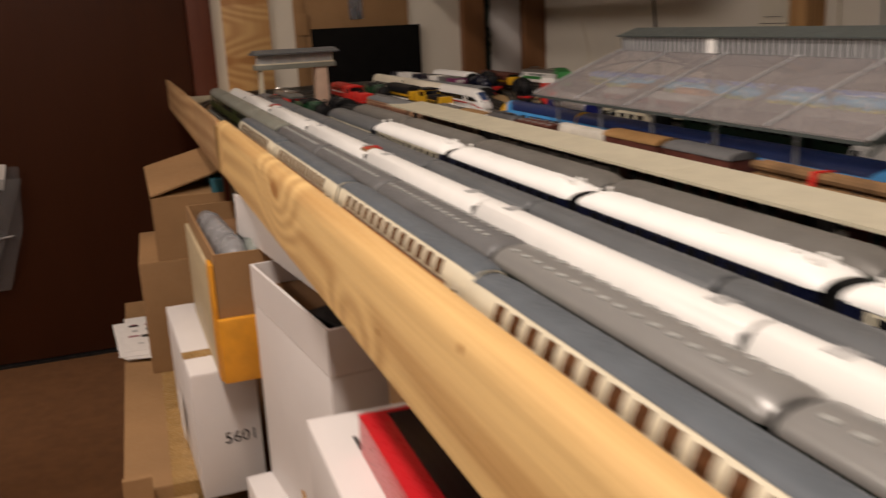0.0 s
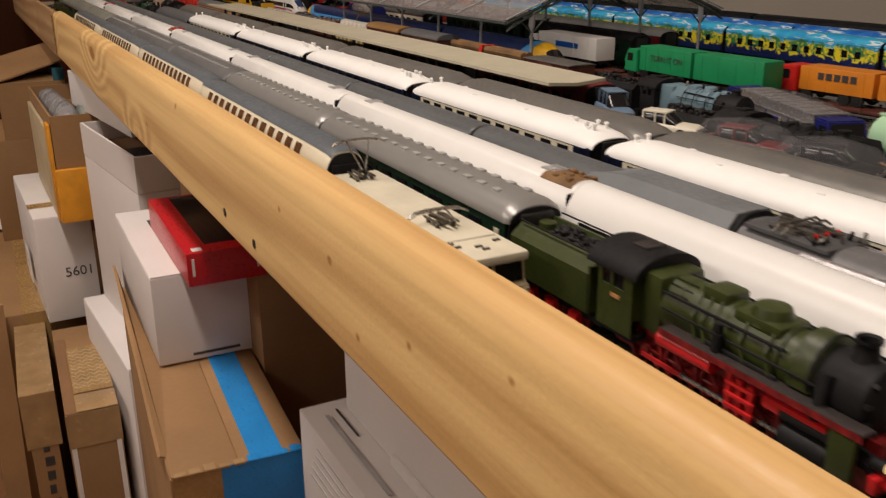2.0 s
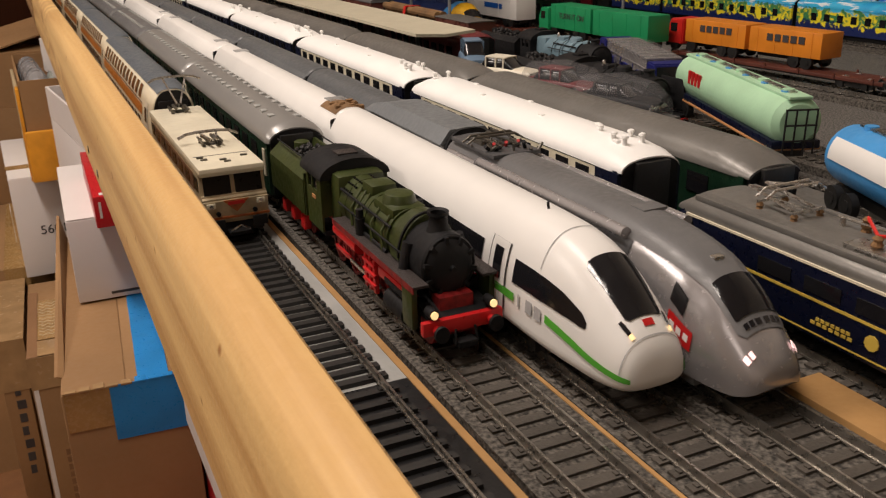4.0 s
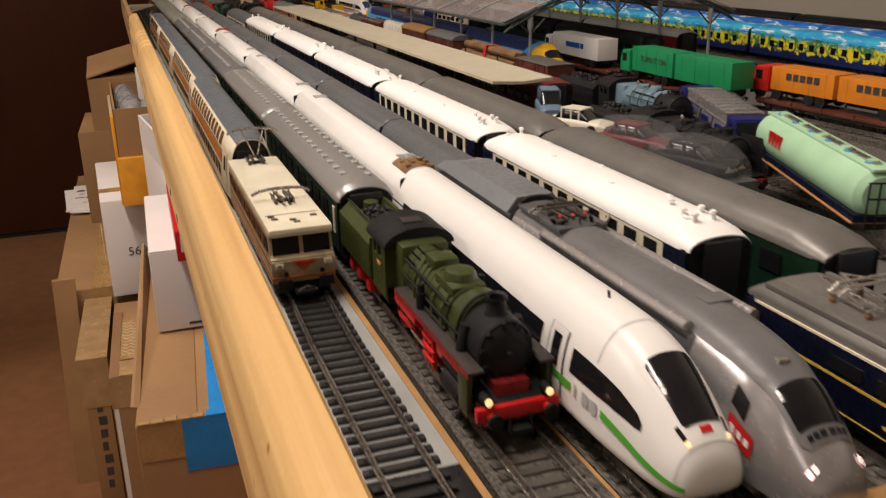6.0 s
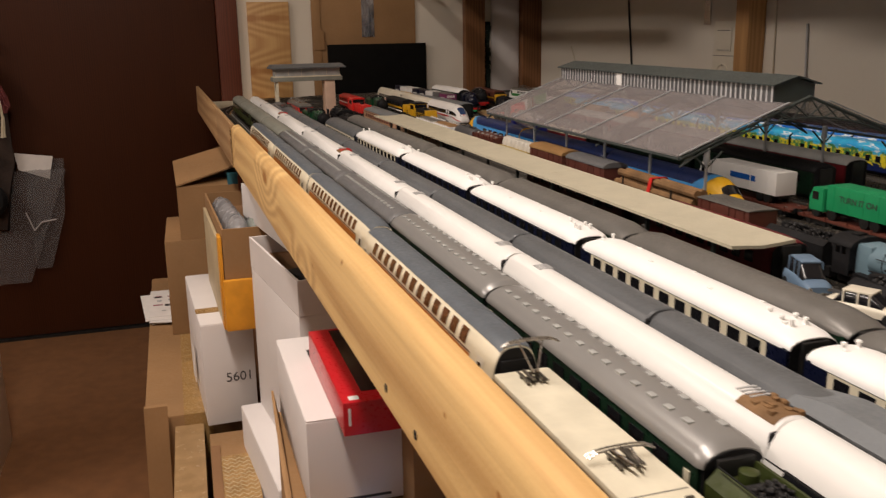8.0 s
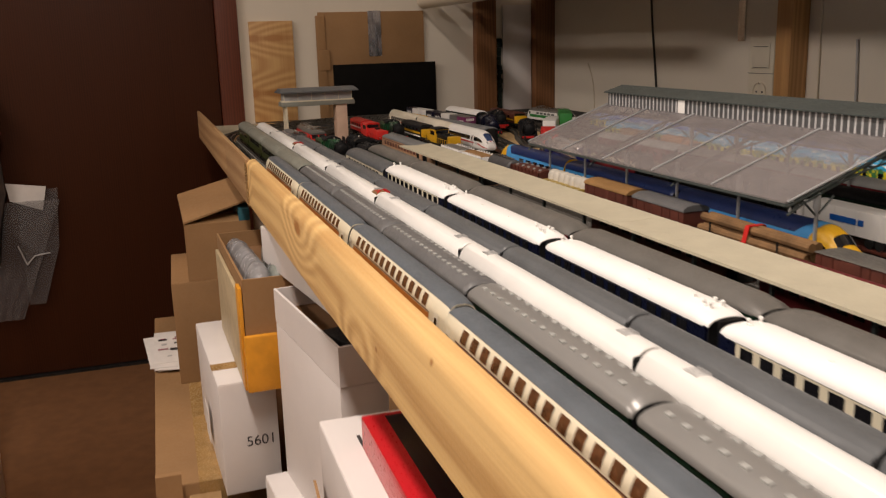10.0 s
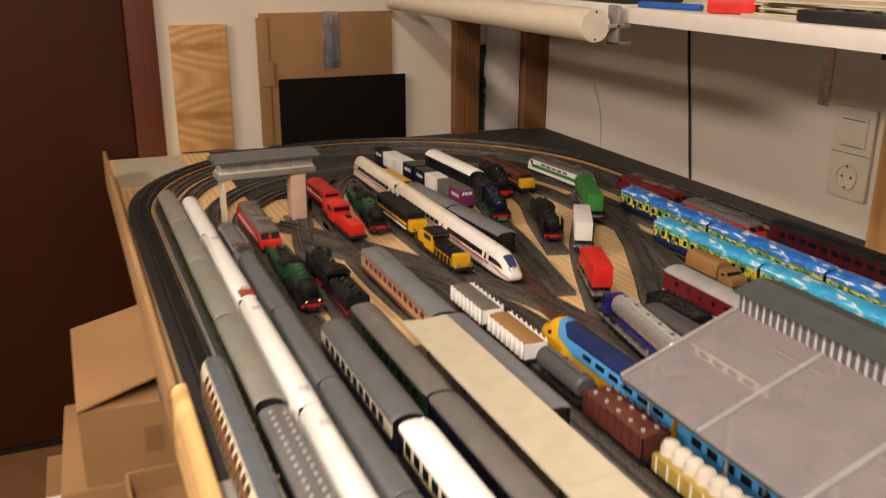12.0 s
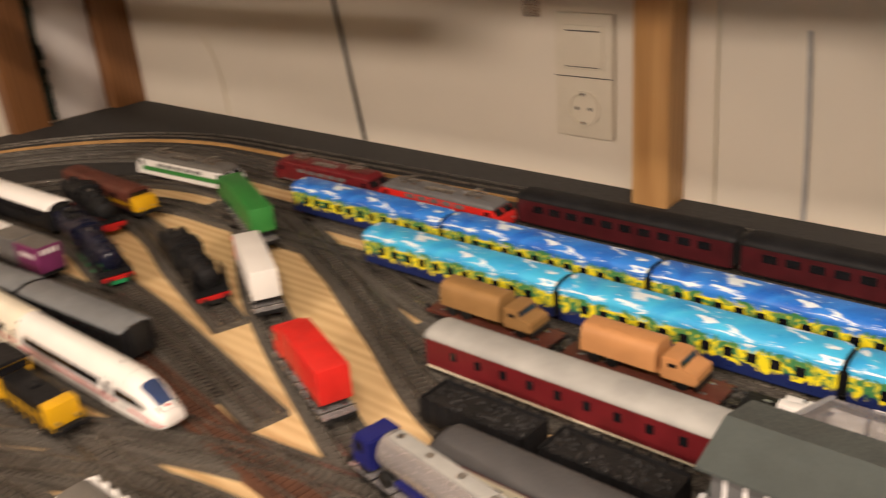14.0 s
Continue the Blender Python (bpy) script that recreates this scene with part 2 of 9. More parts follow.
M["log_dark"] = mat("brown_tinted_window", (0.095, 0.040, 0.018), 0.2, var=0.35, scale=180)
M["amber"] = mat("amber_interior_window", (0.45, 0.15, 0.02), 0.3, var=0.2)
M["lamp"] = glow("warm_headlight", (1.0, 0.66, 0.30), 2.0)
M["pink_lamp"] = glow("pinkish_headlight", (1.0, 0.62, 0.58), 3.0)
M["felt"] = mat("dark_grey_track_felt", (0.048, 0.045, 0.041), 0.8, var=0.35, scale=700, bump=0.3, bscale=900, col2=(0.150, 0.142, 0.128))
M["ballast"] = mat("grey_brown_moulded_ballast", (0.036, 0.032, 0.027), 0.85, var=0.35, scale=650, bump=0.4, bscale=1100, col2=(0.118, 0.106, 0.090))
M["dark_felt"] = mat("blackish_track_felt", (0.018, 0.017, 0.016), 0.8, var=0.4, scale=500, bump=0.3, bscale=900, col2=(0.040, 0.038, 0.036))
M["strip_wood"] = mat("brown_edge_wood", (0.42, 0.235, 0.085), 0.6, var=0.15)
M["rust"] = mat("rust_brown_track_bed", (0.095, 0.038, 0.020), 0.8, var=0.25, bump=0.2, bscale=1000)
M["sleeper"] = mat("black_sleeper", (0.020, 0.019, 0.018), 0.5, var=0.25)
M["sleeper_brown"] = mat("grey_brown_sleeper", (0.068, 0.059, 0.049), 0.6, var=0.25, bump=0.15, bscale=700)
M["turnout_bed"] = mat("black_turnout_plastic", (0.016, 0.016, 0.017), 0.35, var=0.3)
M["strip"] = mat("pale_grey_strip", (0.36, 0.365, 0.35), 0.6, var=0.1)
M["ply"] = wood("plywood_board", (0.84, 0.62, 0.34), (0.56, 0.33, 0.13), "Y", 5.0)
M["pine"] = wood("pine_plank", (0.87, 0.595, 0.255), (0.40, 0.18, 0.05), "Y", 1.9, 0.42, bands="Z", distort=9.0, knots=((-0.114, 0.785, 0.692, 0.012), (-0.114, 1.27, 0.685, 0.009), (-0.114, 0.52, 0.640, 0.0085), (-0.114, 0.02, 0.68, 0.0028), (-0.114, -0.06, 0.672, 0.0022), (-0.114, -0.13, 0.69, 0.0020), (-0.114, -0.01, 0.655, 0.0024), (-0.114, 0.09, 0.685, 0.0022), (-0.114, -0.24, 0.70, 0.0018), (-0.114, 0.33, 0.70, 0.003), (-0.114, 0.46, 0.665, 0.0026), (-0.114, -0.20, 0.665, 0.0018)))
M["dull_ply"] = wood("dull_plywood_strip", (0.46, 0.29, 0.14), (0.26, 0.13, 0.05), "Y", 2.5, 0.6, bands="Z", distort=8.0)
M["offcut"] = wood("plywood_offcut", (0.62, 0.385, 0.16), (0.40, 0.19, 0.06), "Z", 0.9, distort=11.0, knots=((0.125, 2.59, 0.90, 0.012), (0.14, 2.59, 0.74, 0.014)))
M["post"] = wood("brown_wood_post", (0.25, 0.11, 0.04), (0.12, 0.045, 0.016), "Z", 6.0)
M["post_light"] = wood("pine_post", (0.62, 0.36, 0.15), (0.36, 0.17, 0.055), "Z", 6.0)
M["door"] = wood("dark_brown_door_veneer", (0.056, 0.0165, 0.006), (0.034, 0.0098, 0.0036), "Z", 10.0, 0.45)
M["door"].node_tree.nodes["Principled BSDF"].inputs["Specular IOR Level"].default_value = 0.22
M["board_black"] = mat("matt_black_board", (0.006, 0.0055, 0.005), 0.85, var=0.15, spec=0.12)
M["door_frame"] = wood("red_brown_door_frame", (0.135, 0.035, 0.016), (0.07, 0.016, 0.008), "Z", 8.0, 0.4)
M["wall"] = mat("cream_wall_paint", (0.74, 0.68, 0.58), 0.8, var=0.035, scale=3, bump=0.12, bscale=160)
M["ceiling"] = mat("white_ceiling_paint", (0.78, 0.75, 0.70), 0.85, var=0.03, scale=2)
M["carpet"] = mat("brown_carpet", (0.185, 0.080, 0.028), 0.95, var=0.09, scale=30, bump=0.25, bscale=500)
M["card"] = mat("brown_cardboard", (0.31, 0.175, 0.075), 0.75, var=0.1, scale=8, bump=0.05, bscale=200)
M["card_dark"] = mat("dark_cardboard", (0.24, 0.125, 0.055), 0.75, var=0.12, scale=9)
M["card_white"] = mat("white_carton", (0.74, 0.70, 0.68), 0.6, var=0.03, scale=9)
M["paper"] = mat("white_paper", (0.76, 0.73, 0.70), 0.7, var=0.04)
M["paper_tan"] = mat("pale_tan_print", (0.52, 0.42, 0.26), 0.5, var=0.1)
M["ink"] = mat("dark_print", (0.05, 0.045, 0.045), 0.6)
M["grey_ink"] = mat("grey_print", (0.42, 0.42, 0.42), 0.5)
M["box_red"] = mat("glossy_red_carton", (0.52, 0.012, 0.020), 0.3, var=0.04, bump=0.0, rvar=0.04)
M["foil_tape"] = mat("wrinkled_clear_tape", (0.38, 0.245, 0.12), 0.2, 0.0, var=0.12, scale=40, bump=0.12, bscale=90)
M["tape_blue"] = mat("blue_tape", (0.02, 0.24, 0.62), 0.35, var=0.08)
M["tape_brown"] = mat("shiny_brown_tape", (0.36, 0.22, 0.085), 0.25, var=0.15)
M["tape_silver"] = mat("silver_duct_tape", (0.34, 0.34, 0.37), 0.24, 0.75, var=0.35, bump=0.25, bscale=45, stretch=(2.2, 1, 0.6))
M["envelope"] = mat("orange_padded_envelope", (0.70, 0.30, 0.02), 0.5, var=0.1)
M["grey_plastic"] = mat("grey_green_plastic_shell", (0.20, 0.22, 0.20), 0.35, var=0.2)
M["clear"] = glass("clear_plastic", (0.30, 0.30, 0.31), 0.10, 0.0, 0.16)
M["film"] = glass("thin_plastic_film", (0.22, 0.21, 0.21), 0.16, 0.0, 0.24)
M["hall_glass"] = glass("translucent_grey_roof_sheet", (0.36, 0.33, 0.33), 0.25, 0.05)
M["hall_glass"].node_tree.nodes["Principled BSDF"].inputs["Alpha"].default_value = 0.44
M["hall_frame"] = mat("dark_grey_green_frame", (0.055, 0.068, 0.066), 0.5, var=0.12)
M["rib_white"] = mat("pale_grey_rib", (0.60, 0.60, 0.61), 0.35, var=0.1)
M["clerestory"] = mat("dark_louvre_wall", (0.085, 0.088, 0.092), 0.5, var=0.15)
M["hall_wall"] = mat("grey_ribbed_wall", (0.36, 0.37, 0.38), 0.4, var=0.1)
M["canopy"] = mat("beige_canopy_board", (0.52, 0.48, 0.36), 0.6, var=0.05)
M["log"] = mat("brown_bark", (0.20, 0.11, 0.045), 0.8, var=0.25, bump=0.2)
M["socket"] = mat("cream_switch_plastic", (0.72, 0.66, 0.54), 0.35, var=0.02)
M["cable"] = mat("black_cable", (0.02, 0.018, 0.017), 0.5)
M["tube"] = mat("cream_metal_tube", (0.70, 0.63, 0.50), 0.4, var=0.03)
M["shelf"] = mat("white_laminate", (0.74, 0.71, 0.66), 0.45, var=0.03)
M["foil"] = mat("crinkled_clear_foil", (0.32, 0.32, 0.33), 0.2, 0.1, var=0.2, bump=0.3, bscale=90)
M["sun_a"] = painted_sky("blossom_livery_deep", (0.015, 0.13, 0.55), (0.03, 0.22, 0.70))
M["sun_b"] = painted_sky("blossom_livery_light", (0.03, 0.36, 0.72), (0.05, 0.48, 0.78))


# ---- mesh tools ----
def box(bm, x0, x1, y0, y1, z0, z1, bevel=0.0):
    b = bmesh.new() if bevel else bm
    v = [b.verts.new((x, y, z)) for x in (x0, x1) for y in (y0, y1) for z in (z0, z1)]
    for f in ((0, 1, 3, 2), (4, 6, 7, 5), (0, 4, 5, 1), (2, 3, 7, 6), (0, 2, 6, 4), (1, 5, 7, 3)):
        b.faces.new([v[i] for i in f])
    if bevel:
        bmesh.ops.bevel(b, geom=b.edges[:], offset=bevel, segments=2, affect="EDGES", profile=0.6)
        join(bm, b)
    return bm


def join(bm, other):
    me = bpy.data.meshes.new("t")
    other.to_mesh(me)
    other.free()
    bm.from_mesh(me)
    bpy.data.meshes.remove(me)


def loft(bm, rings, cap=True, closed=True):
    vs = [[bm.verts.new(p) for p in r] for r in rings]
    n = len(vs[0])
    for a, b in zip(vs, vs[1:]):
        for i in range(n if closed else n - 1):
            j = (i + 1) % n
            bm.faces.new((a[i], a[j], b[j], b[i]))
    if cap and closed:
        bm.faces.new(vs[0][::-1])
        bm.faces.new(vs[-1])
    return bm


def prism(bm, prof, y0, y1):
    """A closed outline of (x, z), drawn along y."""
    return loft(bm, [[(x, y, z) for x, z in prof] for y in (y0, y1)])


def rod(bm, p, q, r, seg=8, r2=None):
    p, q = Vector(p), Vector(q)
    d = (q - p).normalized()
    a = d.orthogonal().normalized()
    b = d.cross(a)
    ring = [(math.cos(2 * math.pi * i / seg), math.sin(2 * math.pi * i / seg)) for i in range(seg)]
    return loft(bm, [[c + rr * (a * u + b * v) for u, v in ring] for c, rr in ((p, r), (q, r if r2 is None else r2))])


def lathe_y(bm, stations, cx, cz, seg=16):
    """Round body along y from stations (y, radius)."""
    return loft(bm, [[(cx + r * math.cos(2 * math.pi * i / seg), y, cz + r * math.sin(2 * math.pi * i / seg)) for i in range(seg)] for y, r in stations])


def lathe_z(bm, stations, cx, cy, seg=14):
    return loft(bm, [[(cx + r * math.cos(2 * math.pi * i / seg), cy + r * math.sin(2 * math.pi * i / seg), z) for i in range(seg)] for z, r in stations])


def mesh(name, bm, sharp=32):
    bmesh.ops.recalc_face_normals(bm, faces=bm.faces[:])
    lim = radians(sharp)
    for f in bm.faces:
        f.smooth = True
    for e in bm.edges:
        if e.calc_face_angle(3.0) > lim:
            e.smooth = False
    me = bpy.data.meshes.new(name)
    bm.to_mesh(me)
    bm.free()
    return me


def part(name, bm, material, parent, label="", m=None):
    """One mesh object under a thing or a part; bm may be a finished mesh to share."""
    me = bm if isinstance(bm, bpy.types.Mesh) else mesh(name, bm)
    if not me.materials:
        me.materials.append(material)
    ob = new(name, me)
    ob.parent = parent
    if m is not None:
        ob.matrix_basis = m
    return tagged(ob, label)


def thing(name, label, category, m, group="", kind=""):
    ob = new(name)
    ob.empty_display_size = 0.02
    ob.matrix_basis = m
    return tagged(ob, label, category, group, kind)


def solid(name, bm, material, label, category, kind="", m=None, group=""):
    """A thing of one mesh."""
    me = bm if isinstance(bm, bpy.types.Mesh) else mesh(name, bm)
    me.materials.append(material)
    ob = new(name, me)
    if m is not None:
        ob.matrix_basis = m
    return tagged(ob, label, category, group, kind)


SHARED = {}


def shared(key, make, material):
    """One mesh used by many alike parts."""
    if key not in SHARED:
        bm = bmesh.new()
        make(bm)
        SHARED[key] = mesh(key[0], bm)
        SHARED[key].materials.append(material)
    return SHARED[key]


def writing(name, text, size, material, parent, m, label=""):
    cu = bpy.data.curves.new(name, "FONT")
    cu.body, cu.size, cu.align_x, cu.align_y, cu.extrude = text, size, "CENTER", "CENTER", 0.0001
    ob = bpy.data.objects.new(name, cu)
    me = bpy.data.meshes.new_from_object(ob)
    bpy.data.objects.remove(ob)
    me.materials.clear()
    me.materials.append(material)
    return part(name, me, material, parent, label, m)


# ---- setting ----
def slab(name, x0, x1, y0, y1, z0, z1, material, label, category):
    return solid(name, box(bmesh.new(), x0, x1, y0, y1, z0, z1), material, label, category, "structure")


XL, YB, ZC = -3.2, -2.6, 2.35
slab("floor", XL, WALL_X + 0.15, YB, WALL_Y + 0.15, FLOOR - 0.1, FLOOR, M["carpet"], "worn brown carpet floor", "floor")
slab("ceiling", XL, WALL_X + 0.15, YB, WALL_Y + 0.15, ZC, ZC + 0.1, M["ceiling"], "plain white ceiling", "ceiling")
slab("wall_east", WALL_X, WALL_X + 0.15, YB, WALL_Y, FLOOR, ZC, M["wall"], "cream painted wall behind the layout", "wall")
slab("wall_west", XL - 0.15, XL, YB, WALL_Y, FLOOR, ZC, M["wall"], "cream painted wall", "wall")
slab("wall_south", XL - 0.15, WALL_X + 0.15, YB - 0.15, YB, FLOOR, ZC, M["wall"], "cream painted wall", "wall")
DR = -0.03
slab("wall_north", DR + 0.065, WALL_X + 0.15, WALL_Y, WALL_Y + 0.15, FLOOR, ZC, M["wall"], "cream painted end wall with hung boards", "wall")
slab("wall_north_side", XL - 0.15, DR - 0.97, WALL_Y, WALL_Y + 0.15, FLOOR, ZC, M["wall"], "cream painted wall beside the door", "wall")
slab("wall_north_lintel", DR - 0.97, DR + 0.065, WALL_Y, WALL_Y + 0.15, 2.03, ZC, M["wall"], "cream painted wall above the door", "wall")
door = thing("door_1", "closed dark brown veneered room door", "door", pose(0, 0, 0), kind="structure")
part("door_leaf", box(bmesh.new(), DR - 0.90, DR - 0.002, WALL_Y + 0.012, WALL_Y + 0.052, FLOOR + 0.008, 1.96, 0.002), M["door"], door)
bm = bmesh.new()
box(bm, DR, DR + 0.064, WALL_Y - 0.015, WALL_Y + 0.14, FLOOR, 2.03, 0.004)
box(bm, DR - 0.969, DR - 0.902, WALL_Y - 0.015, WALL_Y + 0.14, FLOOR, 2.03, 0.004)
box(bm, DR - 0.902, DR, WALL_Y - 0.015, WALL_Y + 0.14, 1.965, 2.03, 0.004)
part("door_frame", bm, M["door_frame"], door, "red-brown wooden door frame")
part("threshold", box(bmesh.new(), DR - 0.902, DR, WALL_Y - 0.005, WALL_Y + 0.1, FLOOR, FLOOR + 0.006), M["black"], door)

# layout board
board = slab("layout_board", -0.0978, WALL_X - 0.003, -1.0, WALL_Y - 0.012, B - 0.02, B, M["ply"], "bare plywood baseboard of the model railway", "baseboard")
for px, py in ((0.2, -0.8), (0.9, -0.8), (0.9, 0.9), (0.2, 2.4), (0.9, 2.4)):
    solid("table_leg", box(bmesh.new(), px - 0.03, px + 0.03, py - 0.03, py + 0.03, FLOOR, B - 0.02, 0.003), M["post_light"], "square pine leg under the layout board", "table leg")
plank = thing("edge_plank", "yellow pine plank with knots along the layout edge", "plank", pose(0, 0, 0))
prof = [(-0.098, B - 0.012), (-0.098, B + 0.058), (-0.0995, B + 0.0600), (-0.104, B + 0.0602), (-0.109, B + 0.0585), (-0.1125, B + 0.0545), (-0.1145, B + 0.048), (-0.1145, B - 0.008), (-0.112, B - 0.012)]
part("board", prism(bmesh.new(), prof, -1.0, 1.2495), M["pine"], plank)
for ya, yb in ((1.250, 1.5945), (1.595, 2.40)):
    part("thin_board", box(bmesh.new(), -0.1142, -0.1075, ya, yb, B - 0.012, B + 0.0605, 0.0008), M["dull_ply"], plank, "thin duller plywood strip that lengthens the plank")
part("clear_tape", box(bmesh.new(), -0.1151, -0.1146, 1.232, 1.262, B - 0.010, B + 0.055), M["tape_brown"], plank)
for hy, hz in ((0.142, B + 0.001), (0.205, B + 0.003)):
    part("screw_hole", rod(bmesh.new(), (-0.1149, hy, hz), (-0.112, hy, hz), 0.0028, 12), M["black"], plank)


# ---- track ----
def arc(cx, cy, r, a0, a1, n=28):
    return [(cx + r * math.cos(radians(a0 + (a1 - a0) * i / n)), cy + r * math.sin(radians(a0 + (a1 - a0) * i / n))) for i in range(n + 1)]


def smooth(pts, n=10):
    """A rounded line through a few plan points."""
    p = [Vector((*q, 0)) for q in pts]
    p = [2 * p[0] - p[1], *p, 2 * p[-1] - p[-2]]
    out = []
    for a, b, c, d in zip(p, p[1:], p[2:], p[3:]):
        for i in range(n):
            t = i / n
            out.append(0.5 * (2 * b + (c - a) * t + (2 * a - 5 * b + 4 * c - d) * t * t + (3 * b - a - 3 * c + d) * t ** 3))
    out.append(p[-2])
    return [(v.x, v.y) for v in out]


def sweep(bm, pts, x0, x1, z0, z1):
    rings = []
    for i, (x, y) in enumerate(pts):
        a, b = pts[max(i - 1, 0)], pts[min(i + 1, len(pts) - 1)]
        d = Vector((b[0] - a[0], b[1] - a[1])).normalized()
        n = (d.y, -d.x)
        rings.append([(x + n[0] * s, y + n[1] * s, z) for s, z in ((x0, z0), (x1, z0), (x1, z1), (x0, z1))])
    return loft(bm, rings)


def along(pts, step):
    """Places and headings at even steps along a line."""
    out, left = [], step / 2
    for (x0, y0), (x1, y1) in zip(pts, pts[1:]):
        d = math.hypot(x1 - x0, y1 - y0)
        while left < d:
            out.append((x0 + (x1 - x0) * left / d, y0 + (y1 - y0) * left / d, math.degrees(math.atan2(y1 - y0, x1 - x0)) - 90))
            left += step
        left -= d
    return out


HB = 0.0062    # roadbed
HR = 0.0105    # top of rail
SLEEPER = "sleeper"


def track(pts, bed=(-0.018, 0.018), near=None, sleeper="sleeper_brown", bed_mat="ballast", step=0.0070, lift=0.0, label="thin nickel rails on grey-brown sleepers in moulded ballast", wide=0.0018, proud=0.0009):
    t = thing("railway_track", label, "model track", pose(0, 0, B), "model railway tracks", "structure")
    HBL = HB + lift
    top = HBL + proud
    part("track_bed", sweep(bmesh.new(), pts, bed[0], bed[1], 0.0, HBL), M[bed_mat], t)
    for s in (-0.00855, 0.00855):
        bm = bmesh.new()
        sweep(bm, pts, s - 0.00042, s + 0.00042, top + 0.0004, HR + lift * 0.3)
        sweep(bm, pts, s - 0.0009, s + 0.0009, top - 0.0002, top + 0.0005)
        part("rail", bm, M["rail"], t)
    rest = bmesh.new()

    def tie(b):
        box(b, -0.0128, 0.0128, -wide, wide, HBL - 0.0006, top)
        for x in (-0.0104, -0.0068, 0.0068, 0.0104):
            box(b, x - 0.0006, x + 0.0006, -0.0009, 0.0009, top - 0.0002, top + 0.0005)

    me = shared(("sleeper", sleeper, lift, wide, proud), tie, M[sleeper])
    for x, y, a in along(pts, step):
        if near and near[0] < y < near[1]:
            part("sleeper", me, M[sleeper], t, m=pose(x, y, 0, 0, 0, a))
        else:
            b = bmesh.new()
            box(b, -0.0128, 0.0128, -wide, wide, HBL - 0.0006, top)
            b.transform(pose(x, y, 0, 0, 0, a))
            b.verts.index_update()
            vs = [rest.verts.new(v.co) for v in b.verts]
            for f in b.faces:
                rest.faces.new([vs[v.index] for v in f.verts])
            b.free()
    tagged(part("sleepers", rest, M[sleeper], t), kind="stuff")
    return t


X1, X2, X3, X4, X5, X6, X7, X8, X9, X10 = -0.067, -0.0268, 0.0060, 0.038, 0.0850, 0.133, 0.222, 0.285, 0.335, 0.411
CY = 2.06


def loop(x, cx, r, cy, y0=-0.98, y1=-0.9):
    return [(x, y0), (x, 0.3), (x, cy), *arc(cx, cy, r, 180, 0)[1:], (cx + r, 0.5), (cx + r, y1)]


X1B = X1 + 0.0045
LINE1 = [(X1, -0.98), (X1, -0.20), (X1, -0.10), (X1B, 0.10), (X1B, 1.15), (X1, 2.065), *arc(0.434, 2.065, 0.501, 180, 0)[1:], (0.948, 1.75), (0.962, 1.36), (0.972, 0.5), (0.972, -0.9)]
LINE2 = loop(X2, 0.42, 0.450, CY)
LINE3 = loop(X3, 0.42, 0.416, CY - 0.03)
LINE4 = loop(X4, 0.4015, 0.3635, CY - 0.12)
LINE5 = loop(X5, 0.3915, 0.3085, CY - 0.16)
LINE1N = [(X1, -0.98), (X1, -0.20)]
LINE1M = LINE1[1:5]
LINE1F = LINE1[4:]
track(LINE1N, (-0.029, 0.0186), (-0.36, -0.2), "sleeper", "turnout_bed", step=0.0072, wide=0.0016, proud=0.0016, label="nickel rails on black sleepers over a black turnout plate")
track(LINE1M, (-0.030, 0.0186), (-0.2, 0.25), "sleeper", "strip", step=0.0072, wide=0.0017, proud=0.0016, label="nickel rails on black sleepers over a pale grey bed")
track(LINE1F, (-0.026, 0.0138), None, "sleeper", "dark_felt", step=0.0072, wide=0.0017, proud=0.0016, label="nickel rails on black sleepers over dark felt")
XW = X1 + 0.0186
solid("wood_strip", sweep(bmesh.new(), [(XW, -0.98), (XW, -0.3), (XW, 0.07)], 0.0, 0.0026, 0.0, 0.0066), M["strip_wood"], "thin pale wooden strip beside the outer track", "trim", "structure", pose(0, 0, B))
solid("grey_strip", sweep(bmesh.new(), [(XW, 0.072), (XW, 0.8), (XW, 2.065)], 0.0, 0.0030, 0.0, 0.0070), M["strip"], "thin pale grey strip beside the outer track", "trim", "structure", pose(0, 0, B))
solid("wood_strip", sweep(bmesh.new(), LINE1[5:], 0.0186, 0.0216, 0.0, 0.0066), M["strip_wood"], "thin pale wooden strip beside the outer track", "trim", "structure", pose(0, 0, B))
solid("wood_strip", sweep(bmesh.new(), [(-0.0100, -0.98), (-0.0100, 0.3), (-0.0100, 2.0)], -0.0008, 0.0006, 0.0, 0.0066), M["strip_wood"], "thin pale wooden strip between two tracks", "trim", "structure", pose(0, 0, B))
track(LINE2, (-0.0165, 0.0175), (-0.36, -0.12))
track(LINE3, (-0.0145, 0.0155), (-0.36, -0.20))
track(LINE4, (-0.0165, 0.018), (-0.36, -0.22))
track(LINE5, (-0.017, 0.018))
track([(X6, -0.98), (X6, 1.40), *smooth([(X6, 1.45), (0.142, 1.62), (0.17, 1.84), (0.25, 2.12), (0.40, 2.26)])], (-0.020, 0.020))
track([(X7, -0.3), (X7, 1.30), *smooth([(X7, 1.4), (0.216, 1.64), (0.24, 1.9), (0.33, 2.16), (0.46, 2.27)])], (-0.020, 0.020))
track([(X8, -0.3), (X8, 1.24), *smooth([(X8, 1.3), (0.27, 1.5), (0.238, 1.76), (0.243, 2.0), (0.31, 2.2)])], (-0.020, 0.020))
track([(X9, 0.3), (X9, 1.2), *smooth([(X9, 1.3), (0.336, 1.6), (0.338, 1.9), (0.36, 2.15)])], (-0.019, 0.019))
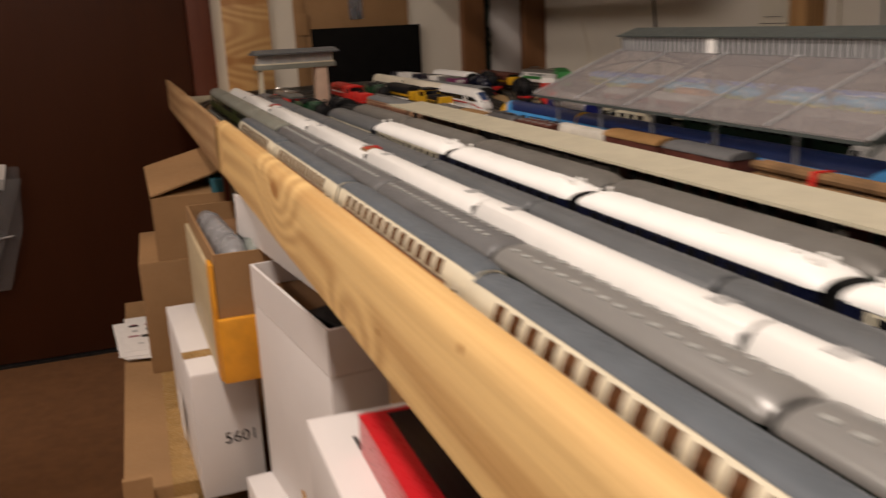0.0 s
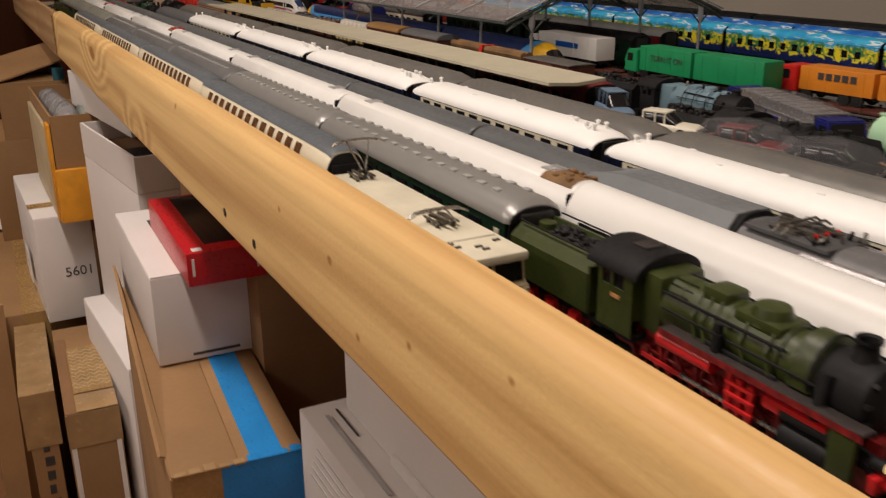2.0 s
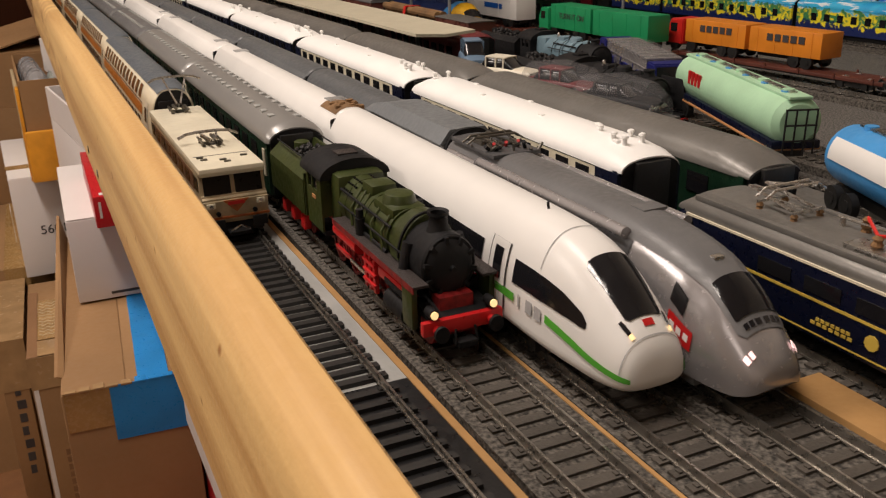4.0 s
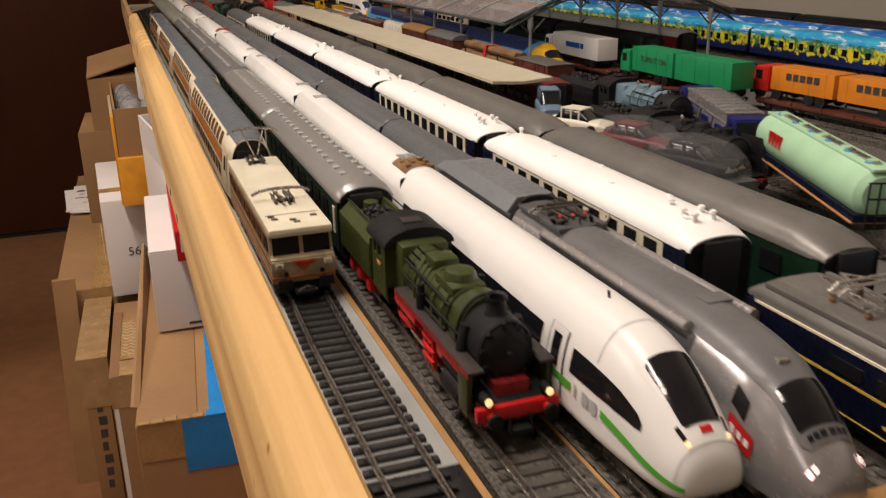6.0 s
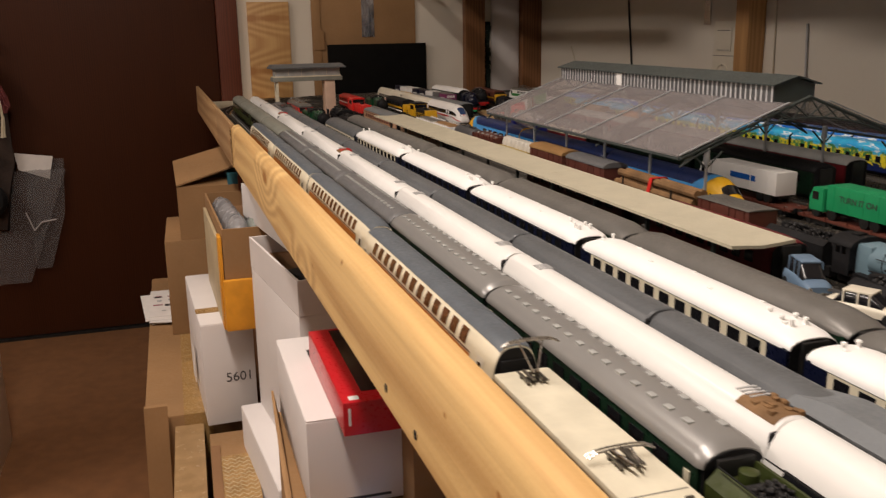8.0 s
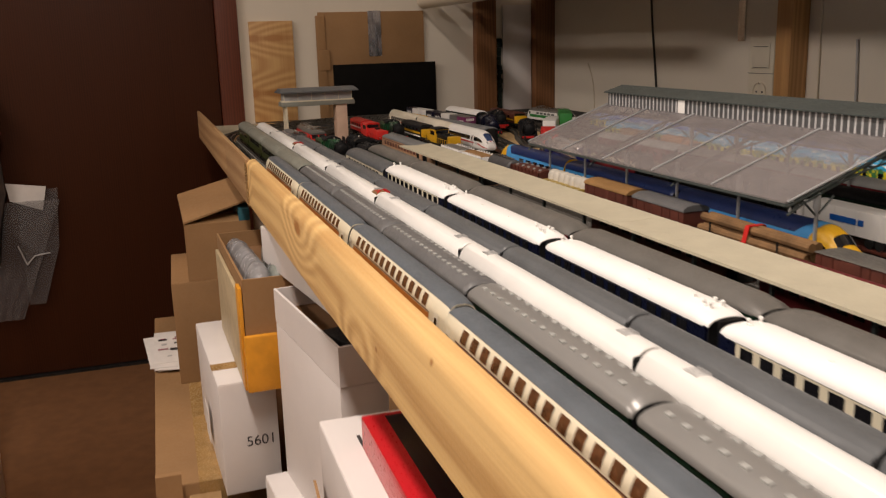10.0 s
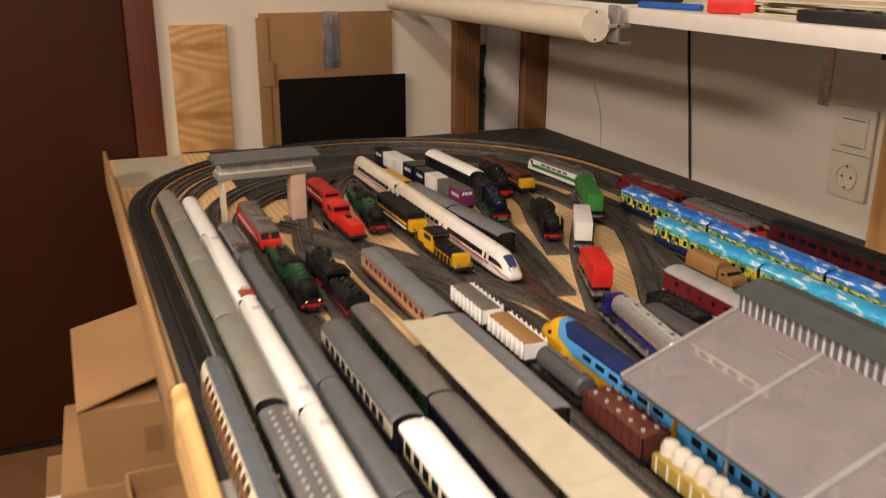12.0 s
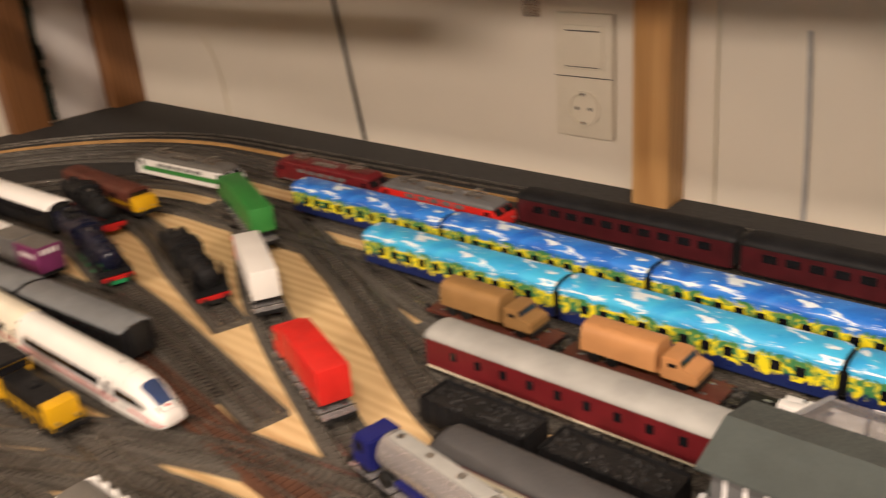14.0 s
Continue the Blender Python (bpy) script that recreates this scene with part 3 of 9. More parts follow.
track(smooth([(0.422, 1.30), (0.405, 1.42), (0.386, 1.60), (0.385, 1.80), (0.386, 2.2)]), (-0.018, 0.018))
track(smooth([(0.392, 1.33), (0.400, 1.42), (0.418, 1.54), (0.430, 1.62), (0.428, 1.66)]), (-0.016, 0.016), bed_mat="rust", sleeper="rust", lift=0.0012, label="nickel rails on a rusty brown track bed")
track(smooth([(0.44, 1.50), (0.478, 1.68), (0.478, 1.85), (0.464, 2.05), (0.462, 2.28)]), (-0.018, 0.018))
track(smooth([(0.44, 1.44), (0.49, 1.66), (0.515, 1.80), (0.552, 1.97), (0.545, 2.2)]), (-0.018, 0.018))
track(smooth([(0.524, 1.60), (0.575, 1.76), (0.63, 1.92), (0.652, 2.15)]), (-0.018, 0.018))
LINE10 = smooth([(0.47, -0.3), (0.458, 0.15), (0.418, 0.40), (0.410, 0.6), (0.408, 1.10), (0.430, 1.29), (0.484, 1.43), (0.582, 1.625), (0.70, 1.80), (0.738, 1.90)])
track(LINE10, (-0.020, 0.020), step=0.009)
track(smooth([(0.50, 0.4), (0.502, 1.1), (0.515, 1.30), (0.60, 1.47), (0.70, 1.66), (0.755, 1.80)]), (-0.020, 0.020))
track(smooth([(0.573, 0.4), (0.573, 1.2), (0.585, 1.40), (0.66, 1.58), (0.73, 1.74)]), (-0.020, 0.020), lift=0.0004)
track(smooth([(0.64, 0.3), (0.642, 1.2), (0.65, 1.42), (0.70, 1.60)]), (-0.020, 0.020))
# throat where the yard's leads cross over
track(smooth([(0.142, 1.92), (0.20, 1.83), (0.30, 1.64), (0.38, 1.47), (0.42, 1.30), (0.41, 1.15)]), (-0.019, 0.019), lift=0.0008)
track(smooth([(0.165, 1.80), (0.26, 1.62), (0.335, 1.45), (0.36, 1.28)]), (-0.017, 0.017), lift=0.0012)
track(smooth([(0.155, -0.37), (0.215, -0.02), (0.30, 0.15), (0.345, 0.3)]), (-0.020, 0.020), lift=0.0004)
bm = bmesh.new()
box(bm, 0.067, 0.62, -0.99, 1.20, 0.0, 0.0012)
solid("felt_mat", bm, M["felt"], "dark grey roofing felt under the yard", "felt", "structure", pose(0, 0, B))
bm = bmesh.new()
box(bm, 0.62, 0.90, -0.9, 1.45, 0.0, 0.0010)
solid("felt_mat", bm, M["felt"], "dark grey roofing felt beside the wall", "felt", "structure", pose(0, 0, B))
bm = bmesh.new()
box(bm, 0.9004, WALL_X - 0.004, -0.9, 2.10, 0.0, 0.0014)
box(bm, 0.13, WALL_X - 0.004, 2.1004, WALL_Y - 0.014, 0.0, 0.0014)
solid("felt_mat", bm, M["dark_felt"], "blackish felt outside the far loop", "felt", "structure", pose(0, 0, B))
solid("loose_board", box(bmesh.new(), 0.054, 0.070, -0.98, -0.262, 0.0, 0.0085, 0.0005), M["strip_wood"], "bare brown board between two tracks", "board", "structure", pose(0, 0, B))


# ---- running gear ----
def wheelset(b):
    for s in (-1, 1):
        rod(b, (s * 0.0070, 0, 0), (s * 0.0094, 0, 0), 0.0056, 14)
    rod(b, (-0.008, 0, 0), (0.008, 0, 0), 0.0012, 6)


def bogie(parent, y, base=0.028, material="black", wheels=2, z=0.0):
    def make(b):
        for s in (-1, 1):
            prism(b, [(s * 0.0108, 0.0135), (s * 0.0128, 0.0135), (s * 0.0128, 0.0185), (s * 0.0108, 0.0185)], -base / 2 - 0.006, base / 2 + 0.006)
            for k in range(wheels):
                yy = -base / 2 + base * k / max(1, wheels - 1)
                box(b, min(s * 0.0105, s * 0.0142), max(s * 0.0105, s * 0.0142), yy - 0.0022, yy + 0.0022, 0.0125, 0.0175)
        box(b, -0.011, 0.011, -0.004, 0.004, 0.0145, 0.0205)

    bg = part("bogie", shared(("bogie", base, material, wheels), make, M[material]), M[material], parent, m=pose(0, y, z))
    for k in range(wheels):
        yy = -base / 2 + base * k / max(1, wheels - 1)
        part("wheelset", shared(("wheelset",), wheelset, M["steel"]), M["steel"], bg, m=pose(0, yy, HR + 0.0056))
    return bg


def buffers(parent, y, s, z=0.0205, gap=0.0100, material="black"):
    def make(b):
        rod(b, (0, 0, 0), (0, 0.0035, 0), 0.0012, 8)
        rod(b, (0, 0.0035, 0), (0, 0.0045, 0), 0.0026, 12)

    for sx in (-1, 1):
        part("buffer", shared(("buffer", material), make, M[material]), M[material], parent, m=pose(sx * gap, y, z, 0, 0, 0 if s > 0 else 180))


# ---- round-topped shells ----
def ring(y, w, zb, zt, n, k=32):
    out = []
    for i in range(k + 1):
        a = math.pi * i / k
        c, s = math.cos(a), math.sin(a)
        out.append((-w * math.copysign(abs(c) ** (2 / n), c), y, zb + (zt - zb) * max(0, s) ** (2 / n)))
    return out


def section(secs, y):
    for a, b in zip(secs, secs[1:]):
        if a[0] <= y <= b[0]:
            t = (y - a[0]) / max(1e-9, b[0] - a[0])
            return [p + (q - p) * t for p, q in zip(a, b)]
    return list(secs[0] if y < secs[0][0] else secs[-1])


def at_height(f, n):
    return math.asin(min(1, f ** (n / 2))) / math.pi


def shell_point(secs, y, a):
    _, w, zb, zt, n = section(secs, y)
    c, s = math.cos(math.pi * a), math.sin(math.pi * a)
    return Vector((-w * math.copysign(abs(c) ** (2 / n), c), y, zb + (zt - zb) * max(0, s) ** (2 / n)))


def fine(secs, k=4):
    """The same stations joined by a smooth curve."""
    out = []
    n = len(secs)

    def slope(i, c):
        if i in (0, n - 1):
            a, b = (0, 1) if i == 0 else (n - 2, n - 1)
            return (secs[b][c] - secs[a][c]) / (secs[b][0] - secs[a][0])
        d0 = (secs[i][c] - secs[i - 1][c]) / (secs[i][0] - secs[i - 1][0])
        d1 = (secs[i + 1][c] - secs[i][c]) / (secs[i + 1][0] - secs[i][0])
        return 0 if d0 * d1 <= 0 else 2 * d0 * d1 / (d0 + d1)

    for i in range(n - 1):
        hh = secs[i + 1][0] - secs[i][0]
        for j in range(k):
            t = j / k
            row = [secs[i][0] + hh * t]
            for c in range(1, 5):
                row.append((2 * t ** 3 - 3 * t * t + 1) * secs[i][c] + (t ** 3 - 2 * t * t + t) * hh * slope(i, c) + (3 * t * t - 2 * t ** 3) * secs[i + 1][c] + (t ** 3 - t * t) * hh * slope(i + 1, c))
            out.append(tuple(row))
    return out + [secs[-1]]


def shell(bm, secs):
    return loft(bm, [ring(*s) for s in secs])


def decal(bm, secs, rows, off=0.0003, m=8):
    """A thin skin on a shell: rows of (y, a0, a1)."""
    grid = []
    for k, ((y, a0, a1), (y2, b0, b1)) in enumerate(zip(rows, rows[1:])):
        knots = sorted({round(i / 6, 5) for i in range(7)} | {round((s[0] - y) / (y2 - y), 5) for s in secs if y < s[0] < y2})
        for t in knots if k == len(rows) - 2 else knots[:-1]:
            yy, c0, c1 = y + (y2 - y) * t, a0 + (b0 - a0) * t, a1 + (b1 - a1) * t
            line = []
            for j in range(m + 1):
                a = c0 + (c1 - c0) * j / m
                p = shell_point(secs, yy, a)
                du = shell_point(secs, yy + 1e-4, a) - shell_point(secs, yy - 1e-4, a)
                dv = shell_point(secs, yy, min(1, a + 1e-3)) - shell_point(secs, yy, max(0, a - 1e-3))
                nn = du.cross(dv)
                if nn.length < 1e-12:
                    nn = Vector((0, 0, 1))
                nn.normalize()
                c = Vector((0, yy - 0.004, 0.03))
                if nn.dot(p - c) < 0:
                    nn = -nn
                line.append(p + nn * off)
            grid.append(line)
    vs = [[bm.verts.new(p) for p in line] for line in grid]
    for r, s in zip(vs, vs[1:]):
        for i in range(len(r) - 1):
            bm.faces.new((r[i], r[i + 1], s[i + 1], s[i]))
    return bm


def ride(line, s0, length):
    """The pose of a vehicle on a line, its front at arc length s0, looking back along the line."""
    def at(s):
        for (xa, ya), (xb, yb) in zip(line, line[1:]):
            d = math.hypot(xb - xa, yb - ya)
            if s <= d:
                return xa + (xb - xa) * s / d, ya + (yb - ya) * s / d
            s -= d
        return line[-1]
    (xa, ya), (xb, yb) = at(s0 + length * 0.14), at(s0 + length * 0.86)
    (x, y) = (xa + xb) / 2, (ya + yb) / 2
    return pose(x, y, B, 0, 0, math.degrees(math.atan2(yb - ya, xb - xa)) + 90)


# ---- coaches ----
def coach(label, m, L, side, roof, group, W=0.0335, z0=0.0165, ze=0.0435, zr=0.0545, win=None, n=9, wmat="window", bands=(), vents=0, vent_mat=None, rn=2.3, ends="black", doors=None, name="passenger_coach", category="model coach", blunt=0.006, ww=None, skirt=False, drop=0.0030, plates=False):
    t = thing(name, label, category, m, group)
    h = L / 2 - 0.0025
    bm = bmesh.new()
    b2 = bmesh.new()
    box(b2, -W / 2, W / 2, -h, h, z0, ze + 0.0006)
    bmesh.ops.bevel(b2, geom=[e for e in b2.edges if abs(e.verts[0].co.z - e.verts[1].co.z) > 0.01], offset=0.0018, segments=2, affect="EDGES")
    join(bm, b2)
    part("body", bm, M[side], t)
    w = W / 2 + 0.0005
    secs = [(-h - 0.0004, w - 0.0014, ze, zr - drop, rn), (-h + blunt * 0.35, w, ze, zr - drop * 0.4, rn), (-h + blunt, w, ze, zr, rn), (h - blunt, w, ze, zr, rn), (h - blunt * 0.35, w, ze, zr - drop * 0.4, rn), (h + 0.0004, w - 0.0014, ze, zr - drop, rn)]
    part("roof", shell(bmesh.new(), secs), M[roof], t)
    part("underframe", box(bmesh.new(), -0.011, 0.011, -h + 0.01, h - 0.01, z0 - 0.005, z0), M["black"], t)
    for s in (-1, 1):
        a, b = sorted((s * (h + 0.0002), s * (h + 0.0010)))
        part("roof_end", shell(bmesh.new(), [(a, w - 0.0020, ze, zr - drop - 0.0006, rn), (b, w - 0.0020, ze, zr - drop - 0.0006, rn)]), M["soot"], t)
    if skirt:
        part("skirt", box(bmesh.new(), -W / 2 + 0.001, W / 2 - 0.001, -h * 0.55, h * 0.55, z0 - 0.004, z0), M["grey_roof"], t)
    for s in (-1, 1):
        bogie(t, s * (h - 0.034))
        part("gangway", box(bmesh.new(), -0.0085, 0.0085, min(s * (h - 0.0005), s * (L / 2 + 0.0006)), max(s * (h - 0.0005), s * (L / 2 + 0.0006)), z0 + 0.002, ze + 0.004, 0.0006), M[ends], t)
        part("end_wall", box(bmesh.new(), -W / 2 + 0.0015, W / 2 - 0.0015, min(s * (h - 0.001), s * (h + 0.0003)), max(s * (h - 0.001), s * (h + 0.0003)), z0 + 0.001, ze), M["soot"], t)
    for bmat, za, zb in bands:
        part("livery_band", box(bmesh.new(), -W / 2 - 0.0002, W / 2 + 0.0002, -h + 0.0015, h - 0.0015, za, zb), M[bmat], t)
    if win:
        za, zb = win
        pitch = (2 * h - 0.036) / n
        ww = ww or pitch * 0.62
        me = shared(("window", round(ww, 4), za, zb, W, wmat), lambda b: box(b, -0.0003, 0.0003, -ww / 2, ww / 2, za, zb), M[wmat])
        for s in (-1, 1):
            for i in range(n):
                part("window", me, M[wmat], t, m=pose(s * (W / 2 + 0.0002), -h + 0.018 + pitch * (i + 0.5), 0))
    if doors:
        me = shared(("door", doors, z0, ze, W), lambda b: box(b, -0.0003, 0.0003, -0.0020, 0.0020, z0 + 0.009, ze - 0.004), M[doors])
        for s in (-1, 1):
            for e in (-1, 1):
                part("door", me, M[doors], t, m=pose(s * (W / 2 + 0.0002), e * (h - 0.0085), 0))
    if plates:
        me = shared(("number_plate", W), lambda b: box(b, -0.0003, 0.0003, -0.0018, 0.0018, -0.0012, 0.0012, 0.0002), M["paper"])
        for s in (-1, 1):
            for y in (-h * 0.30, h * 0.34):
                part("number_plate", me, M["paper"], t, m=pose(s * (W / 2 + 0.0002), y, z0 + 0.009))
    if vents:
        vm = vent_mat or roof

        def vent(b):
            k = 1.5 if vm == "strip" else 1.0
            box(b, -0.0011 * k, 0.0011 * k, -0.0018 * k, 0.0018 * k, -0.001, 0.0009, 0.0003)

        me = shared(("roof_vent", vm), vent, M[vm])
        for i in range(vents):
            part("roof_vent", me, M[vm], t, m=pose(-0.006 if i % 2 else 0.006, -h + 0.016 + (2 * h - 0.032) * i / max(1, vents - 1), zr - 0.0008))
    return t


def on(x, y0, y1, rz=180):
    """The pose of a vehicle that stands on a straight track from y0 to y1."""
    return pose(x, (y0 + y1) / 2, B, 0, 0, rz)


def rail_fleet(x, joints, **kw):
    out = []
    for a, b in zip(joints, joints[1:]):
        out.append(coach(m=on(x, a, b), L=b - a, **kw))
    return out


def pantograph(parent, y, z, raised=0.0, material="steel", half=0.010, s=1):
    zz = z + 0.003
    b = bmesh.new()
    box(b, -0.0070, 0.0070, y - 0.0088, y - 0.0076, zz - 0.0004, zz + 0.0004)
    box(b, -0.0070, 0.0070, y + 0.0076, y + 0.0088, zz - 0.0004, zz + 0.0004)
    box(b, -0.0005, 0.0005, y - 0.0080, y + 0.0080, zz - 0.0004, zz + 0.0004)
    pn = part("pantograph", b, M[material], parent)
    foot = shared(("insulator",), lambda q: lathe_z(q, [(0, 0.0014), (0.001, 0.0010), (0.0015, 0.0014), (0.0027, 0.0009)], 0, 0, 8), M["log"])
    top = zz + 0.003 + raised
    knee = (y + s * (0.016 if raised < 0.01 else 0.014), zz + 0.0015 + raised * 0.5)
    for sx in (-1, 1):
        for yy in (-0.008, 0.008):
            part("insulator", foot, M["log"], pn, m=pose(sx * 0.006, y + yy, z))
        part("lower_arm", rod(bmesh.new(), (sx * 0.005, y - s * 0.006, zz), (sx * 0.004, *knee), 0.0006, 6), M[material], pn)
        part("upper_arm", rod(bmesh.new(), (sx * 0.004, *knee), (sx * 0.007, y - s * 0.004, top), 0.0004, 6), M[material], pn)
    for d in (-0.0022, 0.0022):
        q = rod(bmesh.new(), (-half, y + d, top), (half, y + d, top), 0.0006, 6)
        for sx in (-1, 1):
            rod(q, (sx * half, y + d, top), (sx * (half + 0.004), y + d, top - 0.0025), 0.0005, 6)
        part("contact_strip", q, M[material], pn)
    return pn


def electric(label, m, L, side, roof, group="", W=0.034, lower=None, band=None, front="black", panto_mat="steel", raised=(0.0, 0.0), ze=0.040, zr=0.0485, grille="grey_roof", name="electric_locomotive", slope=0.012, light=False):
    t = thing(name, label, "model locomotive", m, group)
    h = L / 2
    w = W / 2
    side_prof = [(-h, 0.017), (-h + 0.0015, 0.030), (-h + slope, ze), (h - slope, ze), (h - 0.0015, 0.030), (h, 0.017)]
    bm = bmesh.new()
    loft(bm, [[(x, y, z) for y, z in side_prof] for x in (-w, w)])
    bmesh.ops.bevel(bm, geom=bm.edges[:], offset=0.0011, segments=2, affect="EDGES")
    part("body", bm, M[side], t)
    secs = [(-h + slope - 0.003, w - 0.002, ze - 0.0006, zr - 0.0045, 3.2), (-h + slope + 0.004, w - 0.0006, ze - 0.0006, zr, 3.2), (h - slope - 0.004, w - 0.0006, ze - 0.0006, zr, 3.2), (h - slope + 0.003, w - 0.002, ze - 0.0006, zr - 0.0045, 3.2)]
    part("roof", shell(bmesh.new(), secs), M[roof], t)
    for s in (-1, 1):
        bogie(t, s * (L * 0.27), 0.032)
        buffers(t, s * h, s)
        f = bmesh.new()
        for sx in (-1, 1):
            ya, yb = s * (h - 0.0035), s * (h - slope * 0.86)
            xa, xb = sorted((sx * 0.0012, sx * (w - 0.0025)))
            d = s * 0.0006
            vs = [f.verts.new(v) for v in ((xa, ya + d, 0.0318), (xb, ya + d, 0.0318), (xb, yb + d, ze - 0.0016), (xa, yb + d, ze - 0.0016))]
            f.faces.new(vs)
        ob = part("windscreen", f, M["window"], t)
        for sx in (-1, 1):
            part("headlight", rod(bmesh.new(), (sx * 0.0105, s * (h - 0.001), 0.0245), (sx * 0.0105, s * (h + 0.0008), 0.0245), 0.0016, 12), M["lamp" if light and s > 0 else "steel"], t)
        part("pilot", box(bmesh.new(), -0.013, 0.013, min(s * (h - 0.006), s * (h - 0.0005)), max(s * (h - 0.006), s * (h - 0.0005)), 0.0125, 0.0175, 0.0006), M["black"], t)
        part("cab_window", box(bmesh.new(), -w - 0.0003, w + 0.0003, min(s * (h - 0.020), s * (h - 0.013)), max(s * (h - 0.020), s * (h - 0.013)), 0.031, ze - 0.003), M["window"], t)
    for bmat, za, zb in band or ():
        part("livery_band", box(bmesh.new(), -w - 0.0002, w + 0.0002, -h + 0.016, h - 0.016, za, zb), M[bmat], t)
    if lower:
        part("lower_panel", box(bmesh.new(), -w - 0.00025, w + 0.00025, -h + 0.004, h - 0.004, 0.0172, 0.0225), M[lower], t)
    for k in range(5):
        yy = (k - 2) * (L * 0.10)
        part("grille", box(bmesh.new(), -w - 0.0003, w + 0.0003, yy - L * 0.036, yy + L * 0.036, 0.0325, 0.0375), M[grille], t)
    pantograph(t, h * 0.52, zr - 0.0004, raised[0], panto_mat)
    pantograph(t, -h * 0.52, zr - 0.0004, raised[1], panto_mat, s=-1)
    bm = bmesh.new()
    rod(bm, (-0.004, -h * 0.35, zr + 0.003), (-0.004, h * 0.35, zr + 0.003), 0.0004, 6)
    for k in range(4):
        lathe_z(bm, [(zr - 0.001, 0.0012), (zr + 0.003, 0.0009)], -0.004, (k - 1.5) * h * 0.22, 8)
    box(bm, 0.002, 0.011, -h * 0.2, h * 0.22, zr - 0.0012, zr + 0.0012, 0.0004)
    part("roof_gear", bm, M[panto_mat if panto_mat != "red" else "steel"], t)
    return t


# ---- steam ----
def steam(label, m, boiler, cab, group="", tender=None, frame="red", smoke="soot", L=0.122, tL=0.078, lamps=True, wind=False, wheel="red", name="steam_locomotive", sc=1.0, drivers=3):
    """A tender engine; its chimney end looks along +y and its buffers stand at y = 0."""
    t = thing(name, label, "model locomotive", m, group)
    tender = tender or cab
    D = L - 0.122
    part("frame", box(bmesh.new(), -0.0075, 0.0075, -L, -0.004, 0.013, 0.0215), M[frame], t)
    bm = bmesh.new()
    for s in (-1, 1):
        box(bm, min(s * 0.010, s * 0.0170), max(s * 0.010, s * 0.0170), -L + 0.026, -0.020, 0.0245, 0.0258)
        box(bm, min(s * 0.0165, s * 0.0174), max(s * 0.0165, s * 0.0174), -L + 0.026, -0.020, 0.0228, 0.0258)
    part("running_board", bm, M["soot"], t)
    part("boiler", lathe_y(bmesh.new(), [(-0.088 - D, 0.0122), (-0.062 - D, 0.0122), (-0.044, 0.0115), (-0.0435, 0.0118), (-0.041, 0.0118), (-0.0405, 0.0112), (-0.038, 0.0112)], 0, 0.0362, 24), M[boiler], t)
    part("smokebox", lathe_y(bmesh.new(), [(-0.0385, 0.0117), (-0.018, 0.0117), (-0.0168, 0.0110)], 0, 0.0362, 24), M[smoke], t)
    part("smokebox_door", lathe_y(bmesh.new(), [(-0.0169, 0.0098), (-0.0156, 0.0085), (-0.0146, 0.0050), (-0.0144, 0.0012), (-0.0126, 0.0010)], 0, 0.0362, 20), M[smoke], t)
    part("chimney", lathe_z(bmesh.new(), [(0.0455, 0.0046), (0.0485, 0.0036), (0.0505, 0.0034), (0.0510, 0.0040), (0.0518, 0.0038), (0.0512, 0.0027)], 0, -0.0265, 16), M[smoke], t)
    part("steam_dome", lathe_z(bmesh.new(), [(0.0450, 0.0066), (0.0480, 0.0056), (0.0500, 0.0050), (0.0508, 0.0040), (0.0510, 0.0010)], 0, -0.0540, 18), M[boiler], t)
    part("sand_dome", box(bmesh.new(), -0.0060, 0.0060, -0.0755 - D, -0.0645, 0.0440, 0.0502, 0.0022), M[boiler], t)
    part("feed_dome", lathe_z(bmesh.new(), [(0.0450, 0.0050), (0.0485, 0.0042), (0.0495, 0.0020)], 0, -0.0375, 12), M[boiler], t)
    for y in (-0.0745 - D, -0.0620, -0.0480, -0.0385):
        part("boiler_band", lathe_y(bmesh.new(), [(y, 0.0124), (y + 0.0008, 0.0124)], 0, 0.0362, 24), M[smoke], t)
    part("handrail", rod(rod(bmesh.new(), (-0.0131, -0.079 - D, 0.0405), (-0.0131, -0.019, 0.0405), 0.00035, 6), (0.0131, -0.079 - D, 0.0405), (0.0131, -0.019, 0.0405), 0.00035, 6), M["black"], t)
    part("pump", rod(box(bmesh.new(), -0.0155, -0.0118, -0.052, -0.045, 0.026, 0.036, 0.001), (-0.0136, -0.0485, 0.036), (-0.0136, -0.0485, 0.041), 0.0016, 10), M[smoke], t)
    part("firebox", box(bmesh.new(), -0.0110, 0.0110, -0.1025 - D, -0.086 - D, 0.023, 0.0478, 0.003), M[boiler], t)
    # cab
    bm = bmesh.new()
    y0, y1 = -L + 0.001, -0.1020 - D
    for s in (-1, 1):
        xa, xb = sorted((s * 0.0156, s * 0.0167))
        box(bm, xa, xb, y0 + 0.001, y1, 0.0215, 0.0375)
        box(bm, xa, xb, y0 + 0.001, y0 + 0.004, 0.0375, 0.0442)
        box(bm, xa, xb, y1 - 0.004, y1, 0.0375, 0.0442)
        box(bm, xa, xb, (y0 + y1) / 2 - 0.001, (y0 + y1) / 2 + 0.001, 0.0375, 0.0442)
    box(bm, -0.0158, 0.0158, y1 - 0.0008, y1, 0.0258, 0.0460)
    part("cab", bm, M[cab], t)
    part("cab_floor", box(bmesh.new(), -0.0155, 0.0155, y0, y1, 0.0205, 0.022), M["black"], t)
